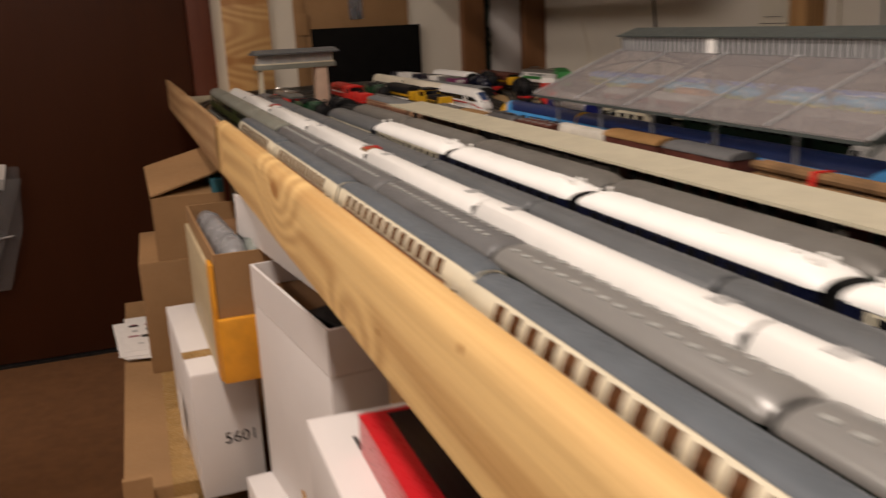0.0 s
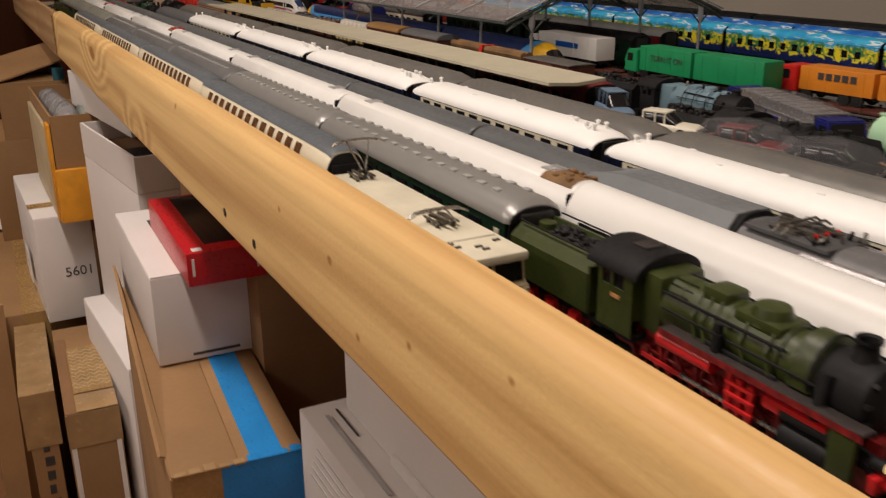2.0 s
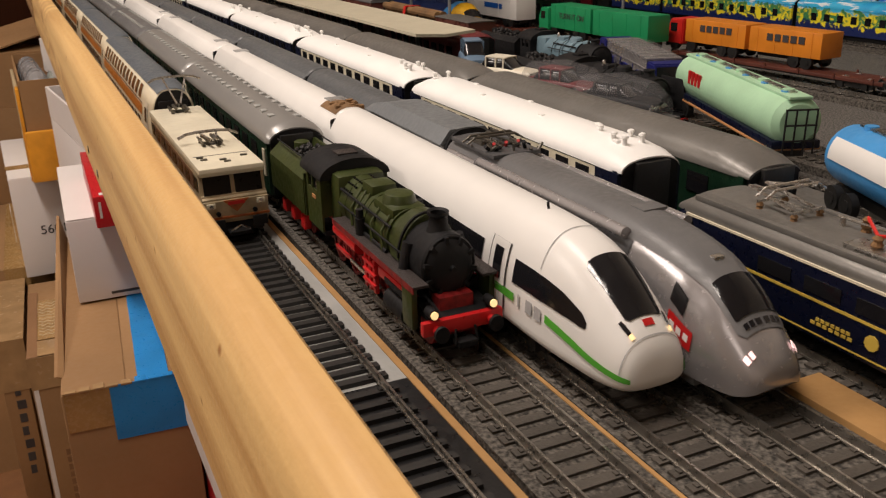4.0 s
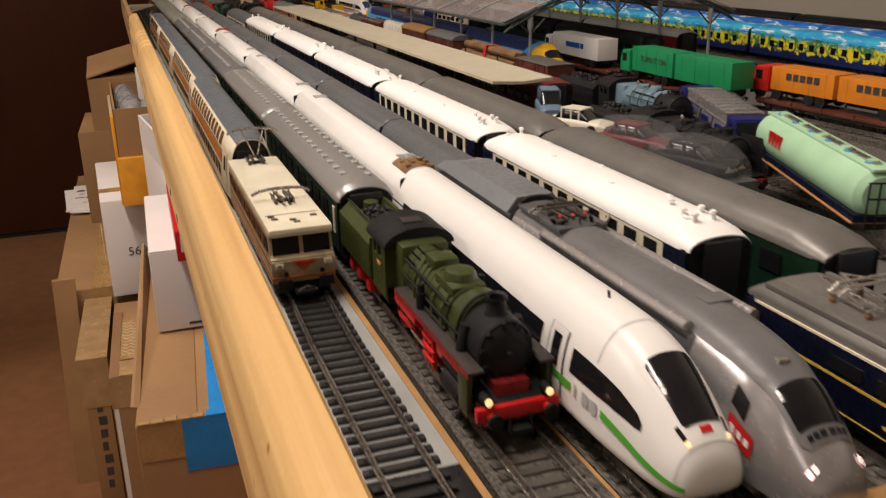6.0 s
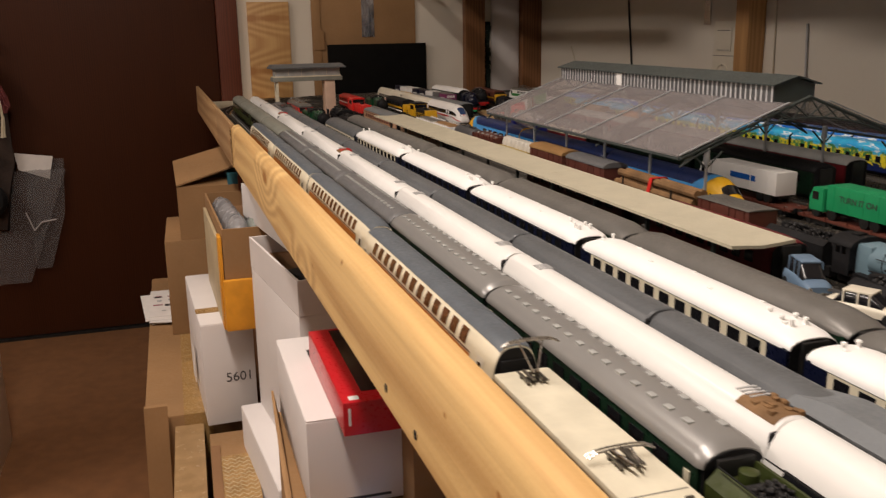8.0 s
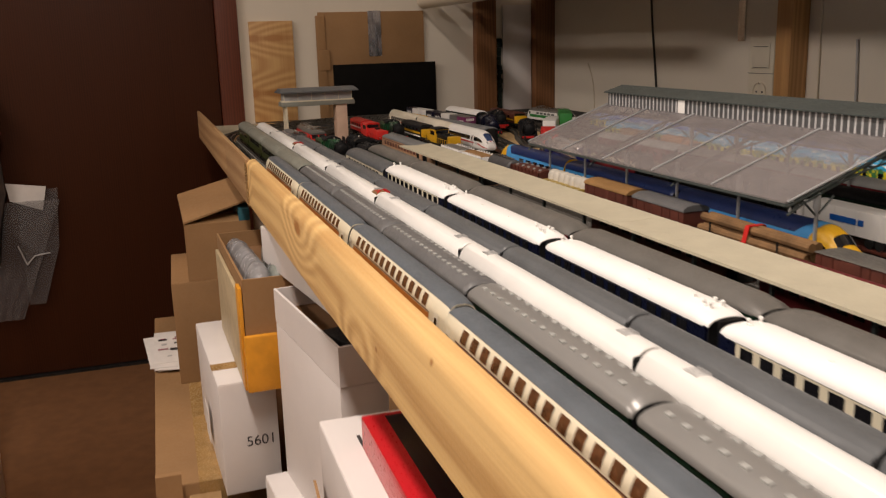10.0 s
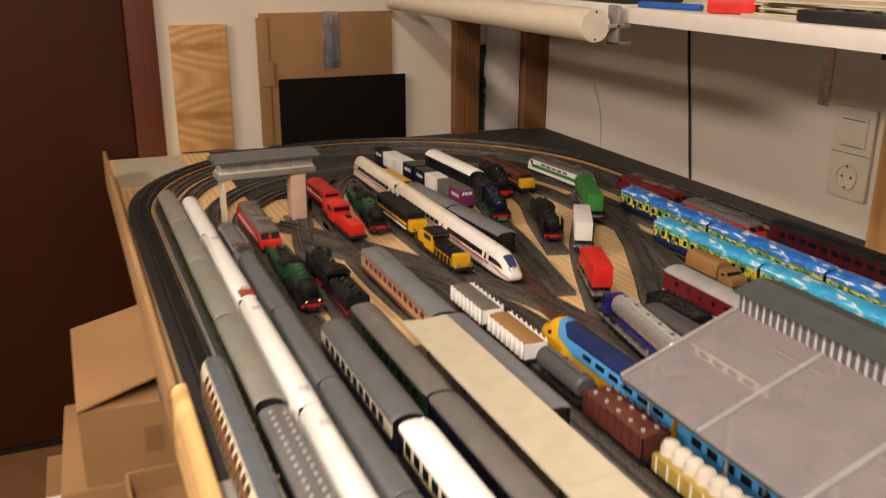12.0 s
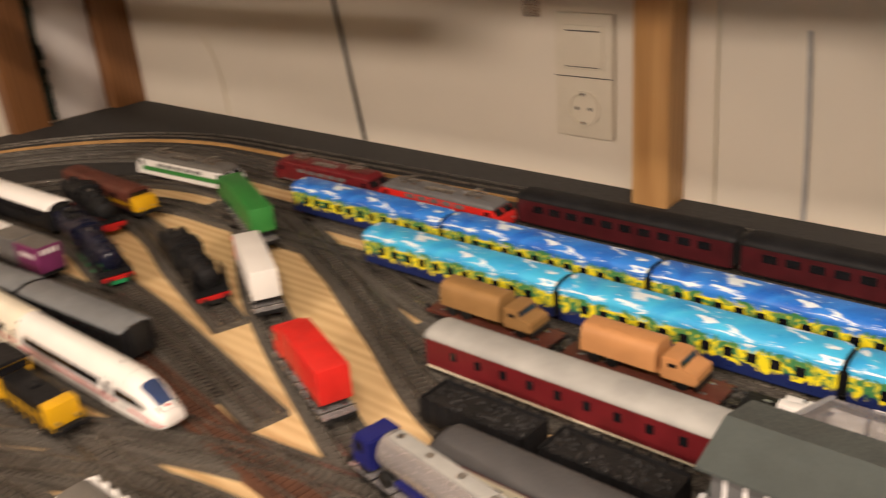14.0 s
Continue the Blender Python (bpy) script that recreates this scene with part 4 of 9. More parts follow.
    part("cab_roof", shell(bmesh.new(), [(y0 - 0.004, 0.0172, 0.0440, 0.0515, 2.0), (y1 + 0.0015, 0.0172, 0.0440, 0.0515, 2.0)]), M[smoke], t)
    # pipework and small fittings
    for s in (-1, 1):
        for z, ya, yb in ((0.0445, -0.074 - D, -0.040), (0.0340, -0.070 - D, -0.030), (0.0300, -0.085 - D, -0.045)):
            r = 0.0132 if z < 0.042 else 0.0100
            part("boiler_pipe", rod(bmesh.new(), (s * r, ya, z), (s * r, yb, z - 0.0004), 0.0006, 6), M[smoke], t)
        for y in (-0.046, -0.058, -0.070 - D):
            part("sand_pipe", rod(rod(bmesh.new(), (s * 0.0050, y, 0.0480), (s * 0.0118, y, 0.0425), 0.0005, 6), (s * 0.0118, y, 0.0425), (s * 0.0125, y + 0.003, 0.0260), 0.0005, 6), M[boiler], t)
        part("air_tank", rod(bmesh.new(), (s * 0.0135, -0.078 - D, 0.0285), (s * 0.0135, -0.060 - D, 0.0285), 0.0024, 12), M[smoke], t)
        part("red_reservoir", rod(bmesh.new(), (s * 0.0150, -L + 0.030, 0.0205), (s * 0.0150, -L + 0.052, 0.0205), 0.0026, 12), M[frame], t)
        part("mudguard", box(bmesh.new(), min(s * 0.0140, s * 0.0172), max(s * 0.0140, s * 0.0172), -0.070 - D, -0.045, 0.0255, 0.0285, 0.0008), M[smoke], t)
    for y, z in ((-0.0335, 0.0490), (-0.0610, 0.0505), (-0.0795 - D, 0.0510)):
        part("valve", lathe_z(bmesh.new(), [(z - 0.003, 0.0013), (z, 0.0011), (z + 0.0012, 0.0005)], 0.0015, y, 8), M["steel" if y < -0.07 else smoke], t)
    for k in range(10):
        a = math.radians(36 * k)
        part("door_dog", rod(bmesh.new(), (0.0092 * math.cos(a), -0.0172, 0.0362 + 0.0092 * math.sin(a)), (0.0092 * math.cos(a), -0.0156, 0.0362 + 0.0092 * math.sin(a)), 0.0005, 5), M["soot"], t)
    part("roof_vent", box(bmesh.new(), -0.0045, 0.0045, (y0 + y1) / 2 - 0.004, (y0 + y1) / 2 + 0.004, 0.0505, 0.0528, 0.0006), M[smoke], t)

    # wheels
    def driver(b):
        for s in (-1, 1):
            seg = 18
            outer = [(math.cos(2 * math.pi * i / seg), math.sin(2 * math.pi * i / seg)) for i in range(seg)]
            loft(b, [[(s * x, r * c, r * d) for c, d in outer] for x, r in ((0.0072, 0.0098), (0.0094, 0.0098), (0.0094, 0.0084), (0.0078, 0.0084), (0.0072, 0.0098))], cap=False)
            for k in range(9):
                a = 2 * math.pi * k / 9
                rod(b, (s * 0.0085, 0.0012 * math.cos(a), 0.0012 * math.sin(a)), (s * 0.0085, 0.0086 * math.cos(a), 0.0086 * math.sin(a)), 0.0006, 5)
            rod(b, (s * 0.0075, 0, 0), (s * 0.0100, 0, 0), 0.0022, 10)
        rod(b, (-0.008, 0, 0), (0.008, 0, 0), 0.0012, 6)

    me = shared(("driving_wheelset", wheel), driver, M[wheel])
    ys = [-0.047 - i * (0.0205 if drivers == 3 else 0.0165) for i in range(drivers)]
    for y in ys:
        part("driving_wheelset", me, M[wheel], t, m=pose(0, y, HR + 0.0098))
    me = shared(("guide_wheelset", wheel), wheelset, M[wheel])
    for y in (-0.012, -0.030):
        part("guide_wheelset", me, M[wheel], t, m=pose(0, y, HR + 0.0056))
    rodm = M["steel" if wheel == "red" else wheel]
    for s in (-1, 1):
        part("coupling_rod", box(bmesh.new(), min(s * 0.0105, s * 0.0118), max(s * 0.0105, s * 0.0118), ys[-1], ys[0], 0.0150, 0.0170), rodm, t)
        part("connecting_rod", box(bmesh.new(), min(s * 0.0120, s * 0.0130), max(s * 0.0120, s * 0.0130), ys[1], -0.026, 0.0178, 0.0192), rodm, t)
        part("valve_gear", rod(box(bmesh.new(), min(s * 0.0128, s * 0.0136), max(s * 0.0128, s * 0.0136), -0.052, -0.049, 0.0180, 0.0250), (s * 0.0132, -0.050, 0.0235), (s * 0.0132, -0.026, 0.0222), 0.0006, 6), M[frame], t)
        cy = part("cylinder", rod(bmesh.new(), (s * 0.0140, -0.0310, 0.0190), (s * 0.0140, -0.0130, 0.0190), 0.0046, 14), M["soot"], t)
        part("valve_chest", box(bmesh.new(), min(s * 0.0100, s * 0.0175), max(s * 0.0100, s * 0.0175), -0.029, -0.015, 0.0200, 0.0250, 0.0008), M["soot"], cy)
        part("pipe", rod(rod(bmesh.new(), (s * 0.0118, -0.074, 0.0300), (s * 0.0122, -0.036, 0.0290), 0.0007, 6), (s * 0.0122, -0.036, 0.0290), (s * 0.0110, -0.028, 0.0430), 0.0007, 6), M[smoke], t)
        part("frame_plate", box(bmesh.new(), min(s * 0.0076, s * 0.0086), max(s * 0.0076, s * 0.0086), -L + 0.01, -0.010, 0.0190, 0.0240), M["soot"], t)
    for s in (-1, 1):
        for y in (-0.082, -0.060):
            part("step", box(bmesh.new(), min(s * 0.0135, s * 0.0150), max(s * 0.0135, s * 0.0150), y - 0.003, y + 0.003, 0.012, 0.0240), M[frame], t)
    part("buffer_beam", box(bmesh.new(), -0.0160, 0.0160, -0.0060, -0.0035, 0.0176, 0.0222, 0.0005), M["red"], t)
    part("front_deck", box(bmesh.new(), -0.0145, 0.0145, -0.020, -0.0045, 0.0232, 0.0242), M["soot"], t)
    buffers(t, -0.0045, 1, 0.0200, 0.0108, "red" if frame == "red" else "black")
    for sx in (-1, 1):
        if lamps:
            lp = part("lamp", rod(bmesh.new(), (sx * 0.0085, -0.0070, 0.0268), (sx * 0.0085, -0.0035, 0.0268), 0.0016, 12), M["black"], t)
            part("lamp_glass", rod(bmesh.new(), (sx * 0.0085, -0.0036, 0.0268), (sx * 0.0085, -0.0028, 0.0268), 0.0011, 12), M["lamp"], lp)
        if wind:
            part("smoke_deflector", box(bmesh.new(), min(sx * 0.0160, sx * 0.0168), max(sx * 0.0160, sx * 0.0168), -0.034, -0.010, 0.0258, 0.046, 0.0004), M[smoke], t)
    part("front_plate", box(bmesh.new(), -0.0172, -0.0160, -0.021, -0.0075, 0.0130, 0.0250, 0.0004), M[cab], t)
    # tender
    a, b = -L - 0.003 - tL, -L - 0.003
    prof = [(-0.0165, 0.0225), (0.0165, 0.0225), (0.0165, 0.0385), (0.0120, 0.0425), (0.0090, 0.0425), (0.0075, 0.0380), (-0.0075, 0.0380), (-0.0090, 0.0425), (-0.0120, 0.0425), (-0.0165, 0.0385)]
    td = part("tender_body", prism(bmesh.new(), prof, a, b - 0.006), M[tender], t)
    part("tender_frame", box(bmesh.new(), -0.0135, 0.0135, a + 0.002, b, 0.0150, 0.0225), M[frame], t)
    bm = bmesh.new()
    rnd = random.Random(4)
    for i in range(70):
        x, y, r = rnd.uniform(-0.0085, 0.0085), rnd.uniform(a + 0.010, b - 0.014), rnd.uniform(0.0012, 0.0024)
        c = bmesh.new()
        bmesh.ops.create_icosphere(c, subdivisions=1, radius=r)
        c.transform(pose(x, y, 0.0415 + rnd.uniform(0, 0.004) - abs(x) * 0.25, rnd.uniform(0, 90), rnd.uniform(0, 90)))
        join(bm, c)
    tagged(part("coal_load", mesh("coal_load", bm, 10), M["coal"], t, "lumpy black coal"), kind="stuff")
    part("water_lid", lathe_z(bmesh.new(), [(0.038, 0.0045), (0.0445, 0.0040), (0.045, 0.0030)], 0, a + 0.007, 12), M[smoke], t)
    for y in (a + 0.014, (a + b) / 2, b - 0.014):
        part("tender_wheelset", me, M[wheel], t, m=pose(0, y, HR + 0.0056))
    buffers(t, a, -1, 0.0200, 0.0108)
    return t


# ---- the olive engine at the head of the green train ----
def olive_engine(label, m, group):
    """A goods engine with a high running board over open red frames; buffers at y = 0, chimney along +y."""
    t = thing("steam_locomotive", label, "model locomotive", m, group)
    zc, r = 0.0378, 0.0111
    part("frame", box(bmesh.new(), -0.0070, 0.0070, -0.122, -0.006, 0.0150, 0.0290), M["deep_red"], t)
    part("boiler", lathe_y(bmesh.new(), [(-0.096, r + 0.0004), (-0.070, r + 0.0004), (-0.0385, r - 0.0004), (-0.037, r - 0.0004)], 0, zc, 28), M["olive"], t)
    part("smokebox", lathe_y(bmesh.new(), [(-0.0375, r - 0.0002), (-0.0368, r + 0.0002), (-0.0120, r + 0.0002), (-0.0112, r - 0.0004)], 0, zc, 28), M["soot"], t)
    part("smokebox_door", lathe_y(bmesh.new(), [(-0.0113, 0.0098), (-0.0100, 0.0086), (-0.0090, 0.0050), (-0.0088, 0.0012), (-0.0074, 0.0009)], 0, zc, 22), M["soot"], t)
    for k in range(10):
        a = math.radians(36 * k + 10)
        part("door_dog", box(bmesh.new(), -0.0007, 0.0007, -0.0008, 0.0012, -0.0014, 0.0014), M["soot"], t, m=pose(0.0095 * math.cos(a), -0.0110, zc + 0.0095 * math.sin(a), 0, -math.degrees(a) + 90, 0))
    part("chimney", lathe_z(bmesh.new(), [(0.0480, 0.0048), (0.0500, 0.0038), (0.0535, 0.0034), (0.0540, 0.0042), (0.0552, 0.0041), (0.0546, 0.0029), (0.0500, 0.0026)], 0, -0.0195, 18), M["soot"], t)
    part("steam_dome", lathe_z(bmesh.new(), [(0.0465, 0.0082), (0.0492, 0.0072), (0.0512, 0.0066), (0.0524, 0.0060), (0.0530, 0.0040), (0.0531, 0.0008)], 0, -0.0540, 22), M["olive"], t)
    part("dome_seat", box(bmesh.new(), -0.0078, 0.0078, -0.0640, -0.0440, 0.0440, 0.0494, 0.0020), M["olive"], t)
    part("sand_dome", box(bmesh.new(), -0.0062, 0.0062, -0.0800, -0.0680, 0.0450, 0.0520, 0.0024), M["olive"], t)
    fd = part("feed_dome", shell(bmesh.new(), [(-0.0370, r + 0.0010, zc - 0.002, zc + r + 0.0022, 2.0), (-0.0362, r + 0.0016, zc - 0.002, zc + r + 0.0030, 2.0), (-0.0290, r + 0.0016, zc - 0.002, zc + r + 0.0030, 2.0), (-0.0282, r + 0.0010, zc - 0.002, zc + r + 0.0022, 2.0)]), M["olive"], t, "olive preheater hood across the smokebox")
    part("hood_lip", shell(bmesh.new(), [(-0.0296, r + 0.0019, zc - 0.001, zc + r + 0.0034, 2.0), (-0.0286, r + 0.0019, zc - 0.001, zc + r + 0.0034, 2.0)]), M["soot"], fd)
    for y in (-0.0880, -0.0660, -0.0430):
        part("boiler_band", lathe_y(bmesh.new(), [(y, r + 0.0006), (y + 0.0008, r + 0.0006)], 0, zc, 28), M["olive"], t)
    rivet = shared(("rivet",), lambda q: box(q, -0.0004, 0.0004, -0.0004, 0.0004, -0.0002, 0.0005), M["soot"])
    for s in (-1, 1):
        for k in range(6):
            for q in range(3):
                a = math.radians(38 + q * 16)
                part("rivet", rivet, M["soot"], t, m=pose(s * (r + 0.0006) * math.cos(a), -0.0950 + k * 0.0022, zc + (r + 0.0006) * math.sin(a)))
        # pipes, rods and pumps along the boiler
        for z, x, ya, yb, rr in ((zc + 0.0070, 0.0104, -0.094, -0.040, 0.0006), (zc + 0.0020, 0.0126, -0.092, -0.022, 0.0005), (zc - 0.0020, 0.0128, -0.070, -0.040, 0.0008)):
            part("boiler_pipe", rod(bmesh.new(), (s * x, ya, z), (s * x, yb, z - 0.0004), rr, 6), M["soot"], t)
        for y in (-0.047, -0.0575, -0.0700, -0.0745, -0.0790):
            part("sand_pipe", rod(rod(bmesh.new(), (s * 0.0058, y, zc + 0.0108), (s * 0.0120, y + 0.001, zc + 0.0035), 0.0006, 6), (s * 0.0120, y + 0.001, zc + 0.0035), (s * 0.0132, y + 0.004, 0.0350), 0.0006, 6), M["olive"], t)
        part("pump", rod(rod(bmesh.new(), (s * 0.0138, -0.0640, 0.0350), (s * 0.0138, -0.0640, 0.0415), 0.0021, 12), (s * 0.0138, -0.0640, 0.0415), (s * 0.0138, -0.0640, 0.0450), 0.0016, 12), M["soot"], t)
        part("steam_pipe", rod(bmesh.new(), (s * 0.0105, -0.0240, 0.0440), (s * 0.0138, -0.0240, 0.0300), 0.0022, 12), M["soot"], t)
        xa, xb = sorted((s * 0.0112, s * 0.0176))
        part("running_board", box(bmesh.new(), xa, xb, -0.0880, -0.0060, 0.0338, 0.0349, 0.0002), M["dark_deck"], t, "dark brown chequered running board")
        xa, xb = sorted((s * 0.0172, s * 0.0177))
        part("board_edge", box(bmesh.new(), xa, xb, -0.0880, -0.0060, 0.0324, 0.0347), M["deep_red"], t)
        part("front_drop_plate", box(bmesh.new(), min(s * 0.0150, s * 0.0174), max(s * 0.0150, s * 0.0174), -0.0165, -0.0080, 0.0185, 0.0338, 0.0004), M["olive"], t, "olive green drop plate before the cylinder")
        part("air_tank", rod(bmesh.new(), (s * 0.0142, -0.0900, 0.0295), (s * 0.0142, -0.0640, 0.0295), 0.0030, 14), M["signal"], t, "bright red air tank")
        part("frame_skirt", box(bmesh.new(), min(s * 0.0098, s * 0.0106), max(s * 0.0098, s * 0.0106), -0.1000, -0.0260, 0.0255, 0.0300), M["deep_red"], t)
        part("lower_slab", box(bmesh.new(), min(s * 0.0120, s * 0.0160), max(s * 0.0120, s * 0.0160), -0.0420, -0.0185, 0.0262, 0.0300, 0.0006), M["signal"], t)
        cyl = part("cylinder", rod(bmesh.new(), (s * 0.0135, -0.0340, 0.0200), (s * 0.0135, -0.0170, 0.0200), 0.0043, 16), M["soot"], t)
        part("valve_chest", rod(bmesh.new(), (s * 0.0138, -0.0350, 0.0272), (s * 0.0138, -0.0160, 0.0272), 0.0026, 12), M["soot"], cyl)
        for yy, zz in ((-0.0560, 0.0315), (-0.0515, 0.0305), (-0.0470, 0.0300)):
            part("valve_hanger", box(bmesh.new(), min(s * 0.0140, s * 0.0158), max(s * 0.0140, s * 0.0158), yy - 0.0012, yy + 0.0012, 0.0170, zz, 0.0003), M["signal"], t)
        for zz in (0.0195, 0.0235, 0.0275):
            part("valve_bracket", box(bmesh.new(), min(s * 0.0150, s * 0.0166), max(s * 0.0150, s * 0.0166), -0.0570, -0.0450, zz, zz + 0.0013, 0.0003), M["signal"], t)
        part("connecting_rod", box(bmesh.new(), min(s * 0.0126, s * 0.0134), max(s * 0.0126, s * 0.0134), -0.0800, -0.0340, 0.0182, 0.0196), M["steel"], t)
        part("coupling_rod", box(bmesh.new(), min(s * 0.0108, s * 0.0118), max(s * 0.0108, s * 0.0118), -0.1020, -0.0480, 0.0168, 0.0184), M["signal"], t)
    me = shared(("red_driver", "signal"), red_driver, M["deep_red"])
    for y in (-0.0480, -0.0660, -0.0840, -0.1020):
        part("driving_wheelset", me, M["deep_red"], t, m=pose(0, y, HR + 0.0086))
    gm = shared(("guide_wheelset", "deep_red"), wheelset, M["deep_red"])
    part("guide_wheelset", gm, M["deep_red"], t, m=pose(0, -0.0120, HR + 0.0056))
    # front
    part("saddle", box(bmesh.new(), -0.0080, 0.0080, -0.0370, -0.0130, 0.0240, 0.0300, 0.0010), M["soot"], t)
    part("front_deck", loft(bmesh.new(), [[(x, -0.0150, 0.0270), (x, -0.0030, 0.0236), (x, -0.0030, 0.0226), (x, -0.0150, 0.0226)] for x in (-0.0130, 0.0130)]), M["soot"], t)
    part("buffer_beam", box(bmesh.new(), -0.0165, 0.0165, -0.0032, -0.0006, 0.0186, 0.0236, 0.0004), M["signal"], t)
    for s in (-1, 1):
        lp = part("lamp", rod(bmesh.new(), (s * 0.0122, -0.0050, 0.0262), (s * 0.0122, -0.0004, 0.0262), 0.0019, 14), M["soot"], t)
        part("lamp_glass", rod(bmesh.new(), (s * 0.0122, -0.0005, 0.0262), (s * 0.0122, 0.0003, 0.0262), 0.0014, 14), M["lamp"], lp)
        part("buffer_stem", rod(bmesh.new(), (s * 0.0112, -0.0008, 0.0206), (s * 0.0112, 0.0030, 0.0206), 0.0016, 12), M["signal"], t)
        part("buffer_head", rod(bmesh.new(), (s * 0.0112, 0.0028, 0.0206), (s * 0.0112, 0.0042, 0.0206), 0.0029, 16), M["soot"], t)
        part("brake_hose", rod(bmesh.new(), (s * 0.0040, 0.0004, 0.0200), (s * 0.0046, 0.0016, 0.0150), 0.0005, 6), M["soot"], t)
    part("coupler", box(bmesh.new(), -0.0040, 0.0040, -0.002, 0.0030, 0.0135, 0.0160, 0.0006), M["soot"], t)
    # cab
    part("firebox", box(bmesh.new(), -0.0118, 0.0118, -0.1060, -0.0940, 0.0270, 0.0500, 0.0030), M["olive"], t)
    y0, y1 = -0.1250, -0.1040
    bm = bmesh.new()
    for s in (-1, 1):
        xa, xb = sorted((s * 0.0158, s * 0.0168))
        box(bm, xa, xb, y0 + 0.001, y1, 0.0235, 0.0405)
        for ya, yb in ((y0 + 0.001, y0 + 0.0035), (y1 - 0.0050, y1), ((y0 + y1) / 2 - 0.0022, (y0 + y1) / 2 - 0.0008)):
            box(bm, xa, xb, ya, yb, 0.0403, 0.0470)
    box(bm, -0.0160, 0.0160, y1 - 0.0008, y1, 0.0300, 0.0490)
    cab = part("cab", bm, M["olive"], t)
    for s in (-1, 1):
        part("number_plate", box(bmesh.new(), min(s * 0.0168, s * 0.0171), max(s * 0.0168, s * 0.0171), -0.1160, -0.1110, 0.0365, 0.0380), M["salmon"], cab)
        part("cab_window", box(bmesh.new(), min(s * 0.0154, s * 0.0160), max(s * 0.0154, s * 0.0160), y0 + 0.0034, y1 - 0.005, 0.0404, 0.0466), M["window"], cab)
    part("cab_floor", box(bmesh.new(), -0.0155, 0.0155, y0, y1, 0.0215, 0.0236), M["soot"], t)
    rf = part("cab_roof", shell(bmesh.new(), [(y0 - 0.0060, 0.0174, 0.0465, 0.0546, 2.0), (y1 + 0.0018, 0.0174, 0.0465, 0.0546, 2.0)]), M["soot"], t)
    part("roof_hatch", box(bmesh.new(), -0.0050, 0.0050, -0.1180, -0.1100, 0.0540, 0.0552, 0.0004), M["dark_deck"], rf)
    # tender
    a, b = -0.1870, -0.1300
    prof = [(-0.0165, 0.0235), (0.0165, 0.0235), (0.0165, 0.0400), (0.0105, 0.0450), (0.0090, 0.0450), (0.0075, 0.0400), (-0.0075, 0.0400), (-0.0090, 0.0450), (-0.0105, 0.0450), (-0.0165, 0.0400)]
    part("tender_body", prism(bmesh.new(), prof, a, b - 0.001), M["olive"], t)
    part("tender_front", box(bmesh.new(), -0.0160, 0.0160, b - 0.0014, b, 0.0235, 0.0430), M["olive"], t)
    part("tender_frame", box(bmesh.new(), -0.0120, 0.0120, a + 0.002, b + 0.004, 0.0185, 0.0236), M["soot"], t)
    bm = bmesh.new()
    rnd = random.Random(4)
    for i in range(120):
        x, y, rr = rnd.uniform(-0.0085, 0.0085), rnd.uniform(a + 0.014, b - 0.004), rnd.uniform(0.0008, 0.0018)
        c = bmesh.new()
        bmesh.ops.create_icosphere(c, subdivisions=1, radius=rr)
        c.transform(pose(x, y, 0.0432 + rnd.uniform(0, 0.0030) - abs(x) * 0.2, rnd.uniform(0, 90), rnd.uniform(0, 90)))
        join(bm, c)
    box(bm, -0.0084, 0.0084, a + 0.012, b - 0.002, 0.0398, 0.0430)
    tagged(part("coal_load", mesh("coal_load", bm, 10), M["coal"], t, "lumpy black coal"), kind="stuff")
    part("water_lid", lathe_z(bmesh.new(), [(0.040, 0.0045), (0.0455, 0.0042), (0.0460, 0.0030)], 0, a + 0.007, 14), M["olive"], t)
    for s in (-1, 1):
        part("tender_rail", rod(bmesh.new(), (s * 0.0118, a + 0.002, 0.0468), (s * 0.0118, b - 0.004, 0.0468), 0.0004, 6), M["soot"], t)
        for y in (a + 0.014, (a + b) / 2, b - 0.012):
            part("axle_box", box(bmesh.new(), min(s * 0.0110, s * 0.0148), max(s * 0.0110, s * 0.0148), y - 0.0030, y + 0.0030, 0.0135, 0.0200, 0.0006), M["signal"], t)
    for y in (a + 0.014, (a + b) / 2, b - 0.012):
        part("tender_wheelset", gm, M["deep_red"], t, m=pose(0, y, HR + 0.0056))
    buffers(t, a, -1, 0.0205, 0.0108)
    return t


def red_driver(b):
    seg = 18
    outer = [(math.cos(2 * math.pi * i / seg), math.sin(2 * math.pi * i / seg)) for i in range(seg)]
    for s in (-1, 1):
        loft(b, [[(s * x, rr * c, rr * d) for c, d in outer] for x, rr in ((0.0072, 0.0086), (0.0094, 0.0086), (0.0094, 0.0072), (0.0078, 0.0072), (0.0072, 0.0086))], cap=False)
        for k in range(8):
            a = 2 * math.pi * k / 8
            rod(b, (s * 0.0085, 0, 0), (s * 0.0085, 0.0074 * math.cos(a), 0.0074 * math.sin(a)), 0.0006, 5)
        rod(b, (s * 0.0075, 0, 0), (s * 0.0102, 0, 0), 0.0020, 10)
    rod(b, (-0.008, 0, 0), (0.008, 0, 0), 0.0012, 6)


